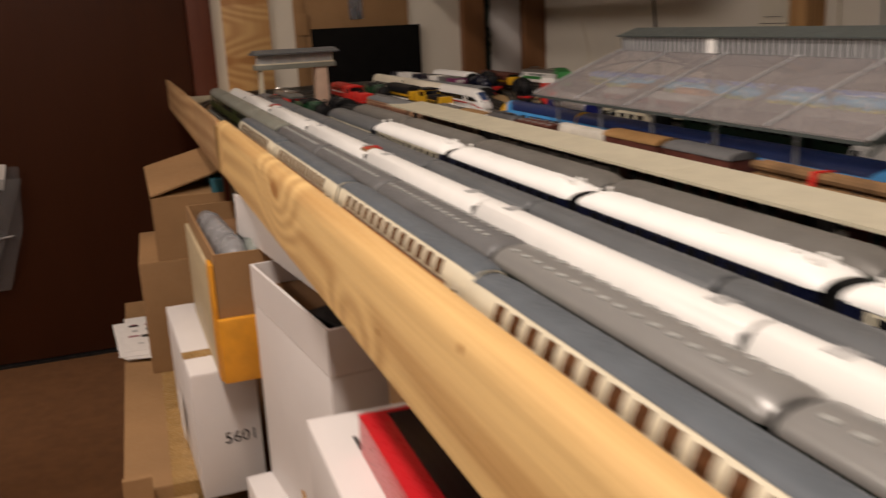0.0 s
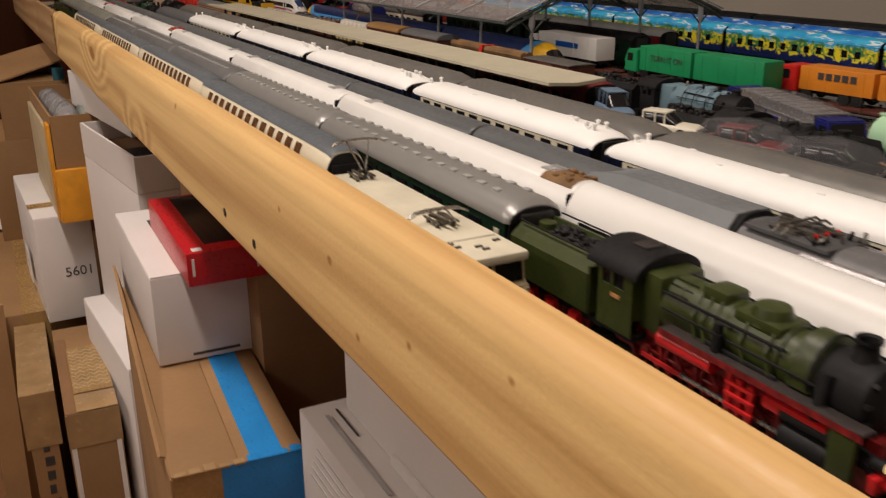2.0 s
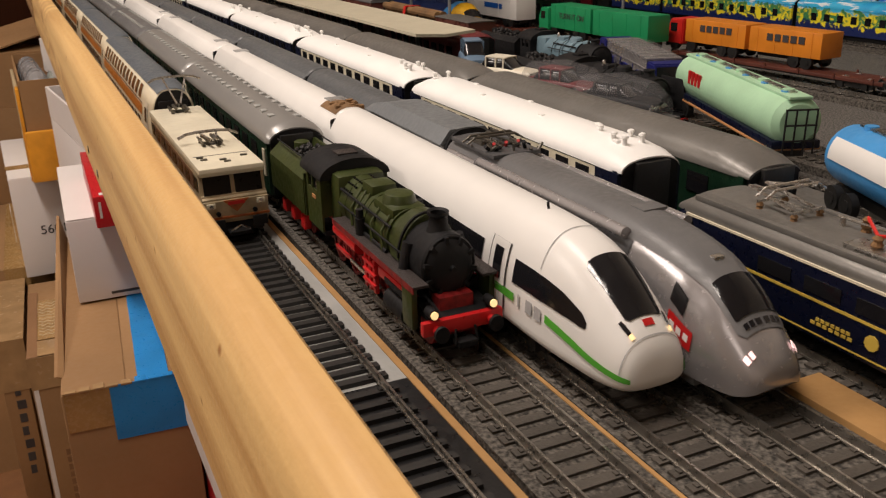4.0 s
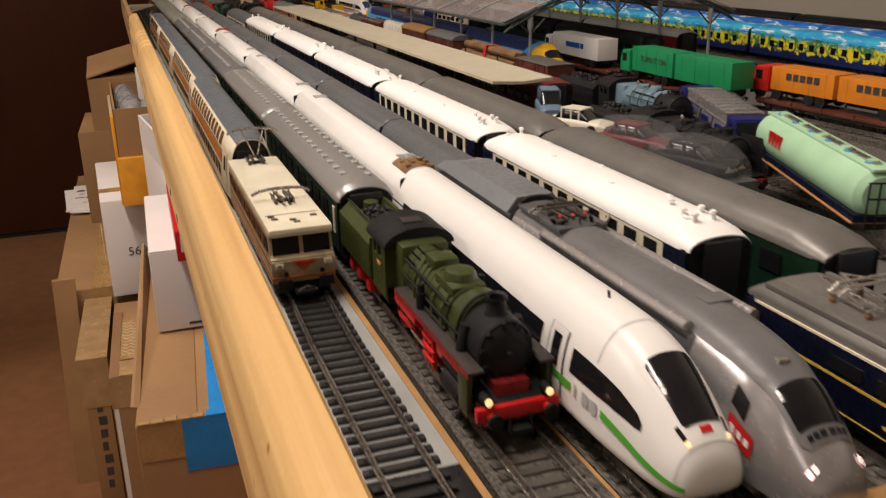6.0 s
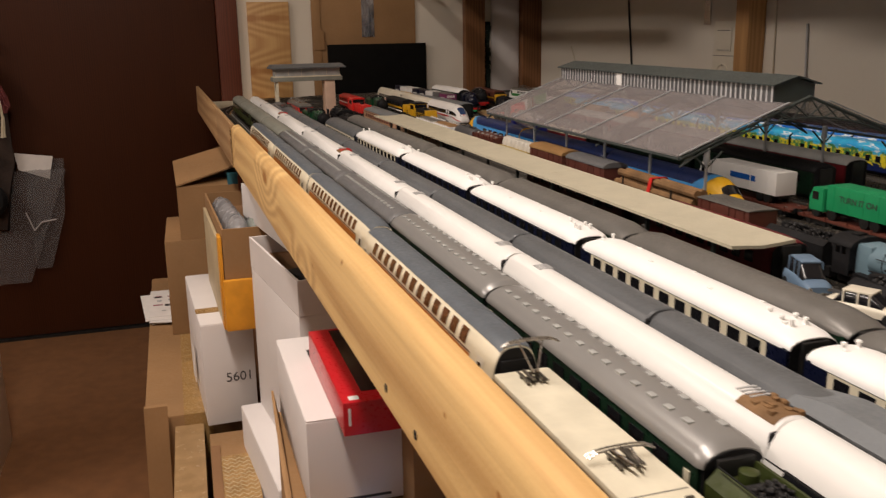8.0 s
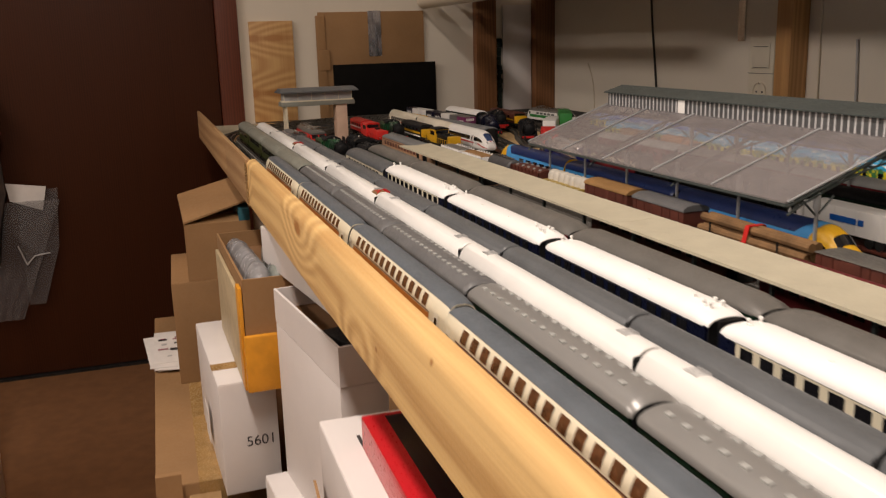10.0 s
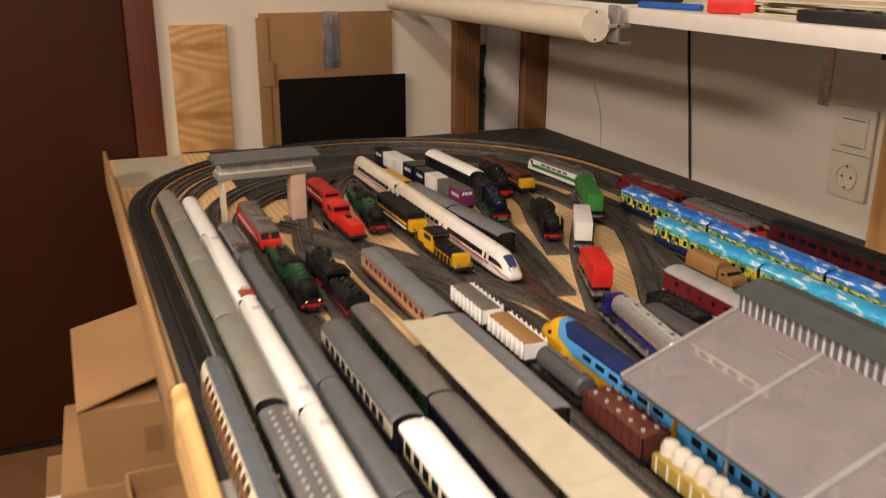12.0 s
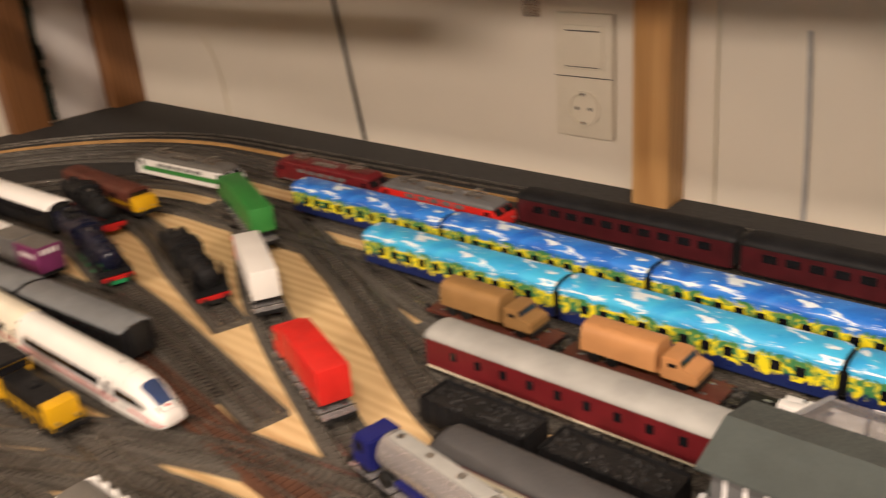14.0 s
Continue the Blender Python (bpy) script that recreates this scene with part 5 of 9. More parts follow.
# ---- trains on the platform tracks ----
G = "express train with green coaches"
olive_engine("olive green model steam engine with red frames, lit lamps", pose(X2, -0.200, B, 0, 0, 180) @ Matrix.Diagonal((0.90, 1, 1, 1)), G)
J2 = [-0.012, 0.230, 0.470, 0.712, 0.955, 1.192]
for i, (a, b) in enumerate(zip(J2, J2[1:])):
    coach("bottle green express coach with silver grey roof" if i < 2 else "bottle green coach with dark grey vented roof", on(X2, a, b), b - a, "green", "silver_roof" if i < 2 else "grey_roof", G, win=(0.0300, 0.0400), n=10, vents=30 if i < 2 else 34, vent_mat="strip", rn=2.1, zr=0.0535, W=0.0298, plates=True, doors="cream" if i == 0 else None)
J2b = [1.203, 1.43, 1.64, 1.85, 2.05]
for a, b in zip(J2b, J2b[1:]):
    coach("dull green railcar with pale grey-green roof", on(X2, a, b), b - a, "olive", "olive_roof", "green railcar set", win=(0.030, 0.039), n=11, rn=2.0, zr=0.054, W=0.0300, bands=(("olive_roof", 0.0405, 0.0430),))

ICE = "white high-speed train"


def ice_head(label, m, L, group, white="white", stripe="lime", mark="grey_ink", W=0.0335, lamps=True, zr=0.0560, win_len=0.052, screen="window"):
    """Rounded power end; the nose looks along +y."""
    t = thing("high_speed_power_car", label, "model train head", m, group)
    h, w = L / 2, W / 2
    nose = ((0.075, 0.0, 0.0, 0.0150), (0.052, 0.0001, 0.0004, 0.0150), (0.041, 0.0003, 0.0014, 0.0150), (0.032, 0.0008, 0.0036, 0.0150), (0.024, 0.0015, 0.0074, 0.0150), (0.018, 0.0021, 0.0108, 0.0150), (0.012, 0.0030, 0.0152, 0.0152), (0.0075, 0.0040, 0.0186, 0.0158), (0.0045, 0.0049, 0.0212, 0.0166), (0.0020, 0.0063, 0.0243, 0.0178), (0.0006, 0.0084, 0.0278, 0.0194), (0.0, 0.0120, 0.0320, 0.0212))
    WAIST = 0.0215
    secs = fine([(-h, w, WAIST, zr, 2.4)] + [(h - d, w - dw, WAIST + max(0, 0.0004 - d), zr - dz, 2.4 if d > 0.02 else 2.3) for d, dw, dz, z in nose])
    under = fine([(-h, w, WAIST, 0.0150, 3.0)] + [(h - d, w - dw, WAIST + max(0, 0.0004 - d), z, 2.8) for d, dw, dz, z in nose])

    def up(f, n):
        return at_height(max(0.004, (f * 0.041 - 0.0065) / 0.0345), n)

    part("lower_body", shell(bmesh.new(), under), M[white], t)
    part("body", shell(bmesh.new(), secs), M[white], t)
    part("windscreen", decal(bmesh.new(), secs, [(h - 0.0285, 0.385, 0.615), (h - 0.0270, 0.358, 0.642), (h - 0.0097, 0.365, 0.635), (h - 0.0086, 0.385, 0.615)], 0.0004, 14), M[screen], t)
    lo, hi = up(0.42, 2.7), up(0.60, 2.7)
    for a, b, c, d, k in ((lo, hi, 0.30, 0.33, 1), (1 - hi, 1 - lo, 0.67, 0.70, -1)):
        rows = [(h - 0.058, up(0.46, 2.4), up(0.66, 2.4)), (h - 0.040, up(0.47, 2.4), up(0.665, 2.4)), (h - 0.030, up(0.49, 2.4), up(0.67, 2.4)), (h - 0.021, up(0.53, 2.4), up(0.66, 2.4)), (h - 0.0185, up(0.56, 2.4), up(0.62, 2.4))]
        if k < 0:
            rows = [(y, 1 - q, 1 - p) for y, p, q in rows]
        part("side_window", decal(bmesh.new(), secs, rows), M["window"], t)
        rows = [(h - 0.0740, up(0.18, 2.4), up(0.74, 2.4)), (h - 0.0630, up(0.18, 2.4), up(0.74, 2.4))]
        dr = [(h - 0.0712, up(0.42, 2.4), up(0.68, 2.4)), (h - 0.0658, up(0.42, 2.4), up(0.68, 2.4))]
        rows2 = [(-h + 0.012, up(0.46, 2.4), up(0.66, 2.4)), (h - 0.080, up(0.46, 2.4), up(0.66, 2.4))]
        if k < 0:
            rows, dr, rows2 = ([(y, 1 - q, 1 - p) for y, p, q in r] for r in (rows, dr, rows2))
        part("door_outline", decal(bmesh.new(), secs, [(y + (-0.0007 if i == 0 else 0.0007), p, q) for i, (y, p, q) in enumerate(rows)], 0.00025), M["ink"], t)
        part("door", decal(bmesh.new(), secs, rows, 0.0004), M[white], t)
        part("door_window", decal(bmesh.new(), secs, dr, 0.0006), M["window"], t)
        part("window_strip", decal(bmesh.new(), secs, rows2), M["window"], t)
        rows = [(-h + 0.004, up(0.31, 2.4), up(0.38, 2.4)), (h - 0.056, up(0.31, 2.4), up(0.38, 2.4))]
        rows3 = [(h - 0.037, up(0.32, 2.4), up(0.39, 2.4)), (h - 0.020, up(0.27, 2.4), up(0.35, 2.4)), (h - 0.008, up(0.20, 2.3), up(0.30, 2.3)), (h - 0.0012, up(0.16, 2.3), up(0.30, 2.3))]
        if k < 0:
            rows, rows3 = ([(y, 1 - q, 1 - p) for y, p, q in r] for r in (rows, rows3))
        part("stripe", decal(bmesh.new(), secs, rows, 0.0004, 3), M[stripe], t)
        part("stripe", decal(bmesh.new(), secs, rows3, 0.0004, 3), M[stripe], t)
        for q in range(3):
            ya = h - 0.0535 + q * 0.0052
            rows = [(ya, up(0.29, 2.4), up(0.40, 2.4)), (ya + 0.0038 - (0.0026 if q == 0 else 0), up(0.29, 2.4), up(0.40, 2.4))]
            if k < 0:
                rows = [(y, 1 - q2, 1 - p) for y, p, q2 in rows]
            part("mark", decal(bmesh.new(), secs, rows, 0.0004, 3), M[mark], t)
        for u0 in (0.305,) if k > 0 else (0.640,):
            part("headlight", decal(bmesh.new(), secs, [(h - 0.0060, u0 + 0.010, u0 + 0.042), (h - 0.0047, u0 + 0.010, u0 + 0.042)], 0.0005, 4), M["lamp" if lamps else "window"], t)
            part("light_channel", decal(bmesh.new(), secs, [(h - 0.0100, u0 + 0.022, u0 + 0.050), (h - 0.0061, u0 + 0.010, u0 + 0.044)], 0.0004, 4), M["window"], t)
    part("emblem", decal(bmesh.new(), secs, [(h - 0.0077, 0.466, 0.534), (h - 0.0060, 0.466, 0.534)], 0.0004, 4), M["red"], t)
    part("coupler_seam", decal(bmesh.new(), secs, [(h - 0.0040, 0.04, 0.96), (h - 0.0037, 0.04, 0.96)], 0.00035, 24), M["grey_ink"], t)
    for y in (-h + 0.034, h - 0.062):
        bogie(t, y)
    part("skirt", box(bmesh.new(), -w + 0.003, w - 0.003, -h + 0.06, h - 0.12, 0.0125, 0.0155), M["grey_roof"], t)
    part("antenna", rod(bmesh.new(), (0, h - 0.062, zr - 0.0002), (0, h - 0.0625, zr + 0.0022), 0.0005, 6), M["window"], t)
    part("roof_seam", decal(bmesh.new(), secs, [(h - 0.0440, 0.20, 0.80), (h - 0.0436, 0.20, 0.80)], 0.0002, 18), M["grey_ink"], t)
    return t


def tube_coach(label, m, L, group, material="white", W=0.0335, zr=0.0560, n=2.5, stripe="lime", win="window", gear=None, name="high_speed_train_coach", top=None, nw=10, hatches=2):
    t = thing(name, label, "model coach", m, group)
    h, w = L / 2 - 0.0016, W / 2
    secs = [(-h, w - 0.0006, 0.0150, zr - 0.0008, n), (-h + 0.0012, w, 0.0150, zr, n), (h - 0.0012, w, 0.0150, zr, n), (h, w - 0.0006, 0.0150, zr - 0.0008, n)]
    part("body", shell(bmesh.new(), secs), M[material], t)
    if top:
        part("roof", decal(bmesh.new(), secs, [(-h + 0.001, at_height(0.80, n), 1 - at_height(0.80, n)), (h - 0.001, at_height(0.80, n), 1 - at_height(0.80, n))], 0.0003, 16), M[top], t)
    step = (2 * h - 0.05) / nw
    for k in (1, -1):
        lo, hi = at_height(0.42, n), at_height(0.61, n)
        if k < 0:
            lo, hi = 1 - hi, 1 - lo
        for i in range(nw):
            y = -h + 0.025 + step * i
            part("window", decal(bmesh.new(), secs, [(y, lo, hi), (y + step * 0.9, lo, hi)], 0.0003, 3), M[win], t)
        lo, hi = at_height(0.18, n), at_height(0.66, n)
        if k < 0:
            lo, hi = 1 - hi, 1 - lo
        for e in (-1, 1):
            y = e * (h - 0.0105)
            dd = part("door", decal(bmesh.new(), secs, [(y - 0.0045, lo, hi), (y + 0.0045, lo, hi)], 0.0003, 5), M["paper" if material == "white" else material], t)
            lo2, hi2 = at_height(0.38, n), at_height(0.60, n)
            if k < 0:
                lo2, hi2 = 1 - hi2, 1 - lo2
            part("door_window", decal(bmesh.new(), secs, [(y - 0.0022, lo2, hi2), (y + 0.0022, lo2, hi2)], 0.0006, 3), M["window"], dd)
        if stripe:
            lo, hi = at_height(0.29, n), at_height(0.35, n)
            if k < 0:
                lo, hi = 1 - hi, 1 - lo
            part("stripe", decal(bmesh.new(), secs, [(-h + 0.004, lo, hi), (h - 0.004, lo, hi)], 0.0004, 3), M[stripe], t)
    for e in (-1, 1):
        bogie(t, e * (h - 0.034))
        part("gangway", box(bmesh.new(), -0.0125, 0.0125, min(e * (h - 0.0005), e * (L / 2 + 0.0004)), max(e * (h - 0.0005), e * (L / 2 + 0.0004)), 0.018, zr - 0.0045, 0.002), M["soot"], t)
    for i in range(hatches):
        y = (-1) ** i * (h - 0.034 - 0.012 * (i // 2))
        b = bmesh.new()
        for q in range(4):
            box(b, -0.006, 0.004, y + q * 0.0032, y + q * 0.0032 + 0.0014, zr - 0.0016, zr + 0.0003)
        part("roof_louvre", b, M["grey_ink"], t)
    if gear:
        rnd = random.Random(7)
        for q in range(16):
            x, y = rnd.uniform(-0.008, 0.008), rnd.uniform(0.004, 0.026)
            part("roof_equipment", box(bmesh.new(), x - 0.0014, x + 0.0014, h - y - 0.0016, h - y + 0.0016, zr - 0.004, zr + rnd.uniform(-0.0002, 0.0012), 0.0003), M[gear], t)
        part("roof_well", decal(bmesh.new(), secs, [(h - 0.028, 0.36, 0.64), (h - 0.002, 0.36, 0.64)], 0.0002, 8), M["log"], t)
    return t


ice_head("white high-speed train head with green stripe, lit headlights", on(X3, -0.2605, -0.006), 0.2545, ICE)
J3 = [-0.006 + 0.2945 * i for i in range(7)]
for i, (a, b) in enumerate(zip(J3, J3[1:])):
    tube_coach("glossy white high-speed coach with red waist stripe", on(X3, a, b), b - a, ICE, stripe="red", gear="log" if i == 0 else "red" if i in (3, 5) else None)
ice_head("white high-speed train head facing the far loop", on(X3, J3[-1], J3[-1] + 0.26, 0), 0.26, ICE)


def tgv_head(label, m, L, group, lamps=True):
    t = thing("high_speed_power_car", label, "model train head", m, group)
    h, w, zr = L / 2, 0.0168, 0.0535
    n = 3.0
    nose = ((0.082, 0.0, 0.0, 0.0150), (0.060, 0.0, 0.0006, 0.0150), (0.046, 0.0002, 0.0020, 0.0150), (0.034, 0.0006, 0.0046, 0.0150), (0.024, 0.0013, 0.0084, 0.0150), (0.017, 0.0021, 0.0126, 0.0150), (0.0115, 0.0031, 0.0174, 0.0150), (0.007, 0.0043, 0.0216, 0.0152), (0.0035, 0.0060, 0.0256, 0.0160), (0.001, 0.0086, 0.0295, 0.0173), (0.0, 0.0126, 0.0330, 0.0188))
    secs = fine([(-h, w, 0.0150, zr, n)] + [(h - d, w - dw, z, zr - dz, 2.9 if d > 0.03 else 2.5) for d, dw, dz, z in nose])
    part("body", shell(bmesh.new(), secs), M["silver"], t)
    part("roof_panel", decal(bmesh.new(), secs, [(-h + 0.001, 0.30, 0.70), (h - 0.046, 0.30, 0.70), (h - 0.032, 0.32, 0.68), (h - 0.024, 0.33, 0.67), (h - 0.0105, 0.31, 0.69), (h - 0.0085, 0.35, 0.65)], 0.0004, 20), M["grey_roof"], t)
    part("windscreen", decal(bmesh.new(), secs, [(h - 0.0240, 0.375, 0.625), (h - 0.0230, 0.36, 0.64), (h - 0.0132, 0.345, 0.655), (h - 0.0126, 0.355, 0.645)], 0.0008, 14), M["window"], t)
    b = bmesh.new()
    for q in range(6):
        decal(b, secs, [(h - 0.0112, 0.372 + q * 0.044, 0.405 + q * 0.044), (h - 0.0098, 0.372 + q * 0.044, 0.405 + q * 0.044)], 0.0008, 3)
    part("grille", b, M["window"], t)
    for k in (1, -1):
        def f(rows):
            return rows if k > 0 else [(y, 1 - q, 1 - p) for y, p, q in rows]
        A = lambda v: at_height(v, n)
        part("cab_window", decal(bmesh.new(), secs, f([(h - 0.0335, A(0.64), A(0.80)), (h - 0.0275, A(0.60), A(0.76))]), 0.0004, 4), M["window"], t)
        for q in range(8):
            ya = -h + 0.030 + q * (L - 0.086) / 8
            part("side_grille", decal(bmesh.new(), secs, f([(ya, A(0.62), A(0.86)), (ya + (L - 0.086) / 8 - 0.0008, A(0.62), A(0.86))]), 0.0004, 5), M["louvre"], t)
        part("emblem", decal(bmesh.new(), secs, f([(h - 0.0330, A(0.36), A(0.56)), (h - 0.0225, A(0.34), A(0.54))]), 0.0004, 4), M["red"], t, "red square emblem with white bars")
        for q in range(3):
            part("emblem_bar", decal(bmesh.new(), secs, f([(h - 0.0318 + q * 0.0030, A(0.42), A(0.49)), (h - 0.0298 + q * 0.0030, A(0.42), A(0.49))]), 0.0006, 2), M["white"], t)
        part("headlight", decal(bmesh.new(), secs, f([(h - 0.0062, 0.225, 0.270), (h - 0.0044, 0.225, 0.270)]), 0.0005, 4), M["pink_lamp" if lamps else "steel"], t)
        part("headlight", decal(bmesh.new(), secs, f([(h - 0.0060, 0.290, 0.325), (h - 0.0044, 0.290, 0.325)]), 0.0005, 4), M["pink_lamp" if lamps else "steel"], t)
    part("roof_lamp", box(bmesh.new(), -0.0020, 0.0020, h - 0.0320, h - 0.0295, zr - 0.0062, zr - 0.0044, 0.0004), M["steel" if lamps else "steel"], t)
    part("roof_hatch", box(bmesh.new(), -0.008, 0.002, h - 0.073, h - 0.065, zr - 0.0008, zr + 0.0005, 0.0003), M["grey_roof"], t)
    part("skirt", box(bmesh.new(), -w + 0.002, w - 0.002, -h + 0.02, h - 0.02, 0.0120, 0.0155, 0.001), M["grey_roof"], t)
    for y in (-h + 0.034, h - 0.062):
        bogie(t, y)
    for sx in (-1, 1):
        part("cantrail_tube", rod(rod(bmesh.new(), (sx * 0.0128, -h + 0.034, zr - 0.0042), (sx * 0.0128, h - 0.060, zr - 0.0042), 0.0021, 12), (sx * 0.0128, -h + 0.030, zr - 0.0055), (sx * 0.0128, -h + 0.034, zr - 0.0042), 0.0012, 12, 0.0021), M["silver"], t)
    rnd = random.Random(13)
    for q in range(22):
        x, y = rnd.uniform(-0.011, 0.011), -h + rnd.uniform(0.006, 0.042)
        part("roof_gear", rod(bmesh.new(), (x, y, zr - 0.001), (x + rnd.uniform(-0.005, 0.005), y + rnd.uniform(-0.006, 0.006), zr + rnd.uniform(0.001, 0.005)), rnd.uniform(0.0004, 0.0010), 6), M["dark_steel" if q % 3 else "soot"], t)
    part("gear_well", box(bmesh.new(), -0.0115, 0.0115, -h + 0.003, -h + 0.044, zr - 0.0012, zr + 0.0006, 0.0003), M["louvre"], t)
    pantograph(t, -h + 0.022, zr - 0.002, 0.0, "dark_steel")
    b = bmesh.new()
    for q in range(5):
        box(b, -0.010 + q * 0.004, -0.008 + q * 0.004, -h + 0.004 + q * 0.003, -h + 0.010 + q * 0.004, zr - 0.001, zr + 0.0022, 0.0003)
    part("roof_equipment", b, M["dark_steel"], t)
    for q in range(3):
        part("red_insulator", rod(bmesh.new(), (-0.008 + q * 0.006, -h + 0.030, zr - 0.001), (-0.006 + q * 0.006, -h + 0.034, zr + 0.003), 0.0008, 6), M["red"], t)
    return t


TGV = "silver high-speed train"
tgv_head("silver high-speed power car with dark grey roof, lit lamps", on(X4, -0.276, -0.078), 0.198, TGV)
J4 = [-0.078, 0.145, 0.352, 0.565, 0.785, 1.005, 1.222, 1.43, 1.64]
for i, (a, b) in enumerate(zip(J4, J4[1:])):
    tc = tube_coach("grey high-speed coach with slate grey roof", on(X4, a, b), b - a, TGV, "slate", stripe=None, W=0.0315, zr=0.0535, n=3.0, hatches=0, nw=9, name="high_speed_train_coach", win="window")
    if i == 0:
        fb = bmesh.new()
        loft(fb, [[(-0.0145, y, 0.0490), (-0.0092, y, zt), (0.0092, y, zt), (0.0145, y, 0.0490)] for y, zt in ((0.010, 0.0515), (0.026, 0.0545), (0.034, 0.0556), (0.1085, 0.0556))])
        part("roof_fairing", fb, M["slate_light"], tc, "raised grey fairing before the pantograph")
        part("end_band", shell(bmesh.new(), [(0.1086, 0.0160, 0.0150, 0.0560, 3.0), (0.1112, 0.0160, 0.0150, 0.0560, 3.0)]), M["soot"], tc)
tgv_head("silver high-speed power car facing the far loop", on(X4, 1.64, 1.85, 0), 0.21, TGV, False)

# blue and cream luxury train
LUX = "blue and cream luxury train"
lux_loco = electric("dark blue electric locomotive with gold lines and pantographs", on(X5 + 0.004, -0.383, -0.172), 0.205, "navy", "dull_roof", LUX, band=(("gold", 0.0300, 0.0310), ("gold", 0.0190, 0.0195), ("cream", 0.0412, 0.0420)), raised=(0.004, 0.004), panto_mat="steel", ze=0.0425, zr=0.0490, grille="window")
for s in (-1, 1):
    for row, (ya, yb) in ((0.0268, (0.022, 0.006)), (0.0252, (0.020, 0.008)), (0.0245, (-0.008, -0.022)), (0.0229, (-0.007, -0.024))):
        n = 7
        for i in range(n):
            a = ya + (yb - ya) * i / n
            part("gilt_bar", box(bmesh.new(), min(s * 0.0170, s * 0.0173), max(s * 0.0170, s * 0.0173), a - abs(ya - yb) / n * 0.7, a, row - 0.0005, row + 0.0006), M["gold"], lux_loco)
    cr = part("gilt_crest", rod(bmesh.new(), (s * 0.0169, 0.0, 0.0250), (s * 0.0174, 0.0, 0.0250), 0.0026, 10), M["gold"], lux_loco, "small gilt round crest")
for i, (x, y) in enumerate(((-0.006, 0.02), (0.005, 0.012), (-0.004, -0.004), (0.006, -0.012), (-0.006, -0.026))):
    part("roof_insulator", lathe_z(bmesh.new(), [(0.0485, 0.0020), (0.0500, 0.0014), (0.0508, 0.0020), (0.0522, 0.0013), (0.0530, 0.0018), (0.0540, 0.0008)], x, y, 10), M["log"], lux_loco)
for (xa, ya), (xb, yb) in zip(((-0.006, 0.02), (0.005, 0.012), (-0.004, -0.004), (0.006, -0.012)), ((0.005, 0.012), (-0.004, -0.004), (0.006, -0.012), (-0.006, -0.026))):
    part("red_conductor", rod(bmesh.new(), (xa, ya, 0.0538), (xb, yb, 0.0538), 0.0006, 6), M["red_bright"], lux_loco)
for x in (-0.0135, 0.0135):
    part("roof_walkway", box(bmesh.new(), x - 0.0012, x + 0.0012, -0.085, 0.085, 0.0468, 0.0490, 0.0004), M["dull_roof"], lux_loco)
J5 = [-0.158, 0.0715, 0.321, 0.575, 0.842, 1.117]
for i, (a, b) in enumerate(zip(J5, J5[1:])):
    lux = coach("luxury coach, white roof, cream windows band over navy" if i != 3 else "navy luxury sleeping coach with white roof", on(X5, a, b), b - a - 0.008, "navy", "roof_white", LUX, win=(0.0328, 0.0456), n=11, bands=(("cream", 0.0308, 0.0468), ("gold", 0.0290, 0.0295)) if i not in (2, 3) else (("gold", 0.0290, 0.0295),), vents=7, vent_mat="roof_white", rn=2.2, blunt=0.020, drop=0.0045, zr=0.0575, ze=0.0474, W=0.0318)
    if i not in (2, 3):
        for e in (-1, 1):
            ya, yb = sorted((e * ((b - a) / 2 - 0.0230), e * ((b - a) / 2 - 0.0068)))
            part("end_panel", box(bmesh.new(), -0.0163, 0.0163, ya, yb, 0.0170, 0.0472), M["navy"], lux)
            part("oval_window", rod(bmesh.new(), (-0.0164, e * ((b - a) / 2 - 0.030), 0.0395), (0.0164, e * ((b - a) / 2 - 0.030), 0.0395), 0.0022, 14), M["window"], lux)
    for y in (-(b - a) / 2 + 0.020, (b - a) / 2 - 0.018, (b - a) / 2 - 0.026, (b - a) / 2 - 0.040):
        for x in ((-0.004, 0.005) if abs(y) > (b - a) / 2 - 0.03 else (0.002,)):
            part("chimney", lathe_z(bmesh.new(), [(0.0545, 0.0012), (0.0588, 0.0011), (0.0591, 0.0017), (0.0600, 0.0014), (0.0604, 0.0004)], x, y, 8), M["roof_white"], lux)
coach("navy and cream coach with slate blue roof", on(X5, 1.122, 1.368), 0.246, "navy", "slate", LUX, win=(0.0300, 0.0410), n=10, bands=(("cream", 0.0285, 0.0430),), rn=2.0, zr=0.0545)
steam("dark green model steam engine with red buffer beam", pose(X5 + 0.008, 1.488, B, 0, 0, 180), "loco_green", "loco_green", "", frame="black", wheel="black", L=0.125, tL=0.075, lamps=True)
electric("red electric locomotive with dark roof equipment", on(X5 + 0.012, 1.755, 1.955), 0.20, "red_bright", "dull_roof", band=(("white", 0.025, 0.029),), panto_mat="steel", ze=0.041, zr=0.0485)

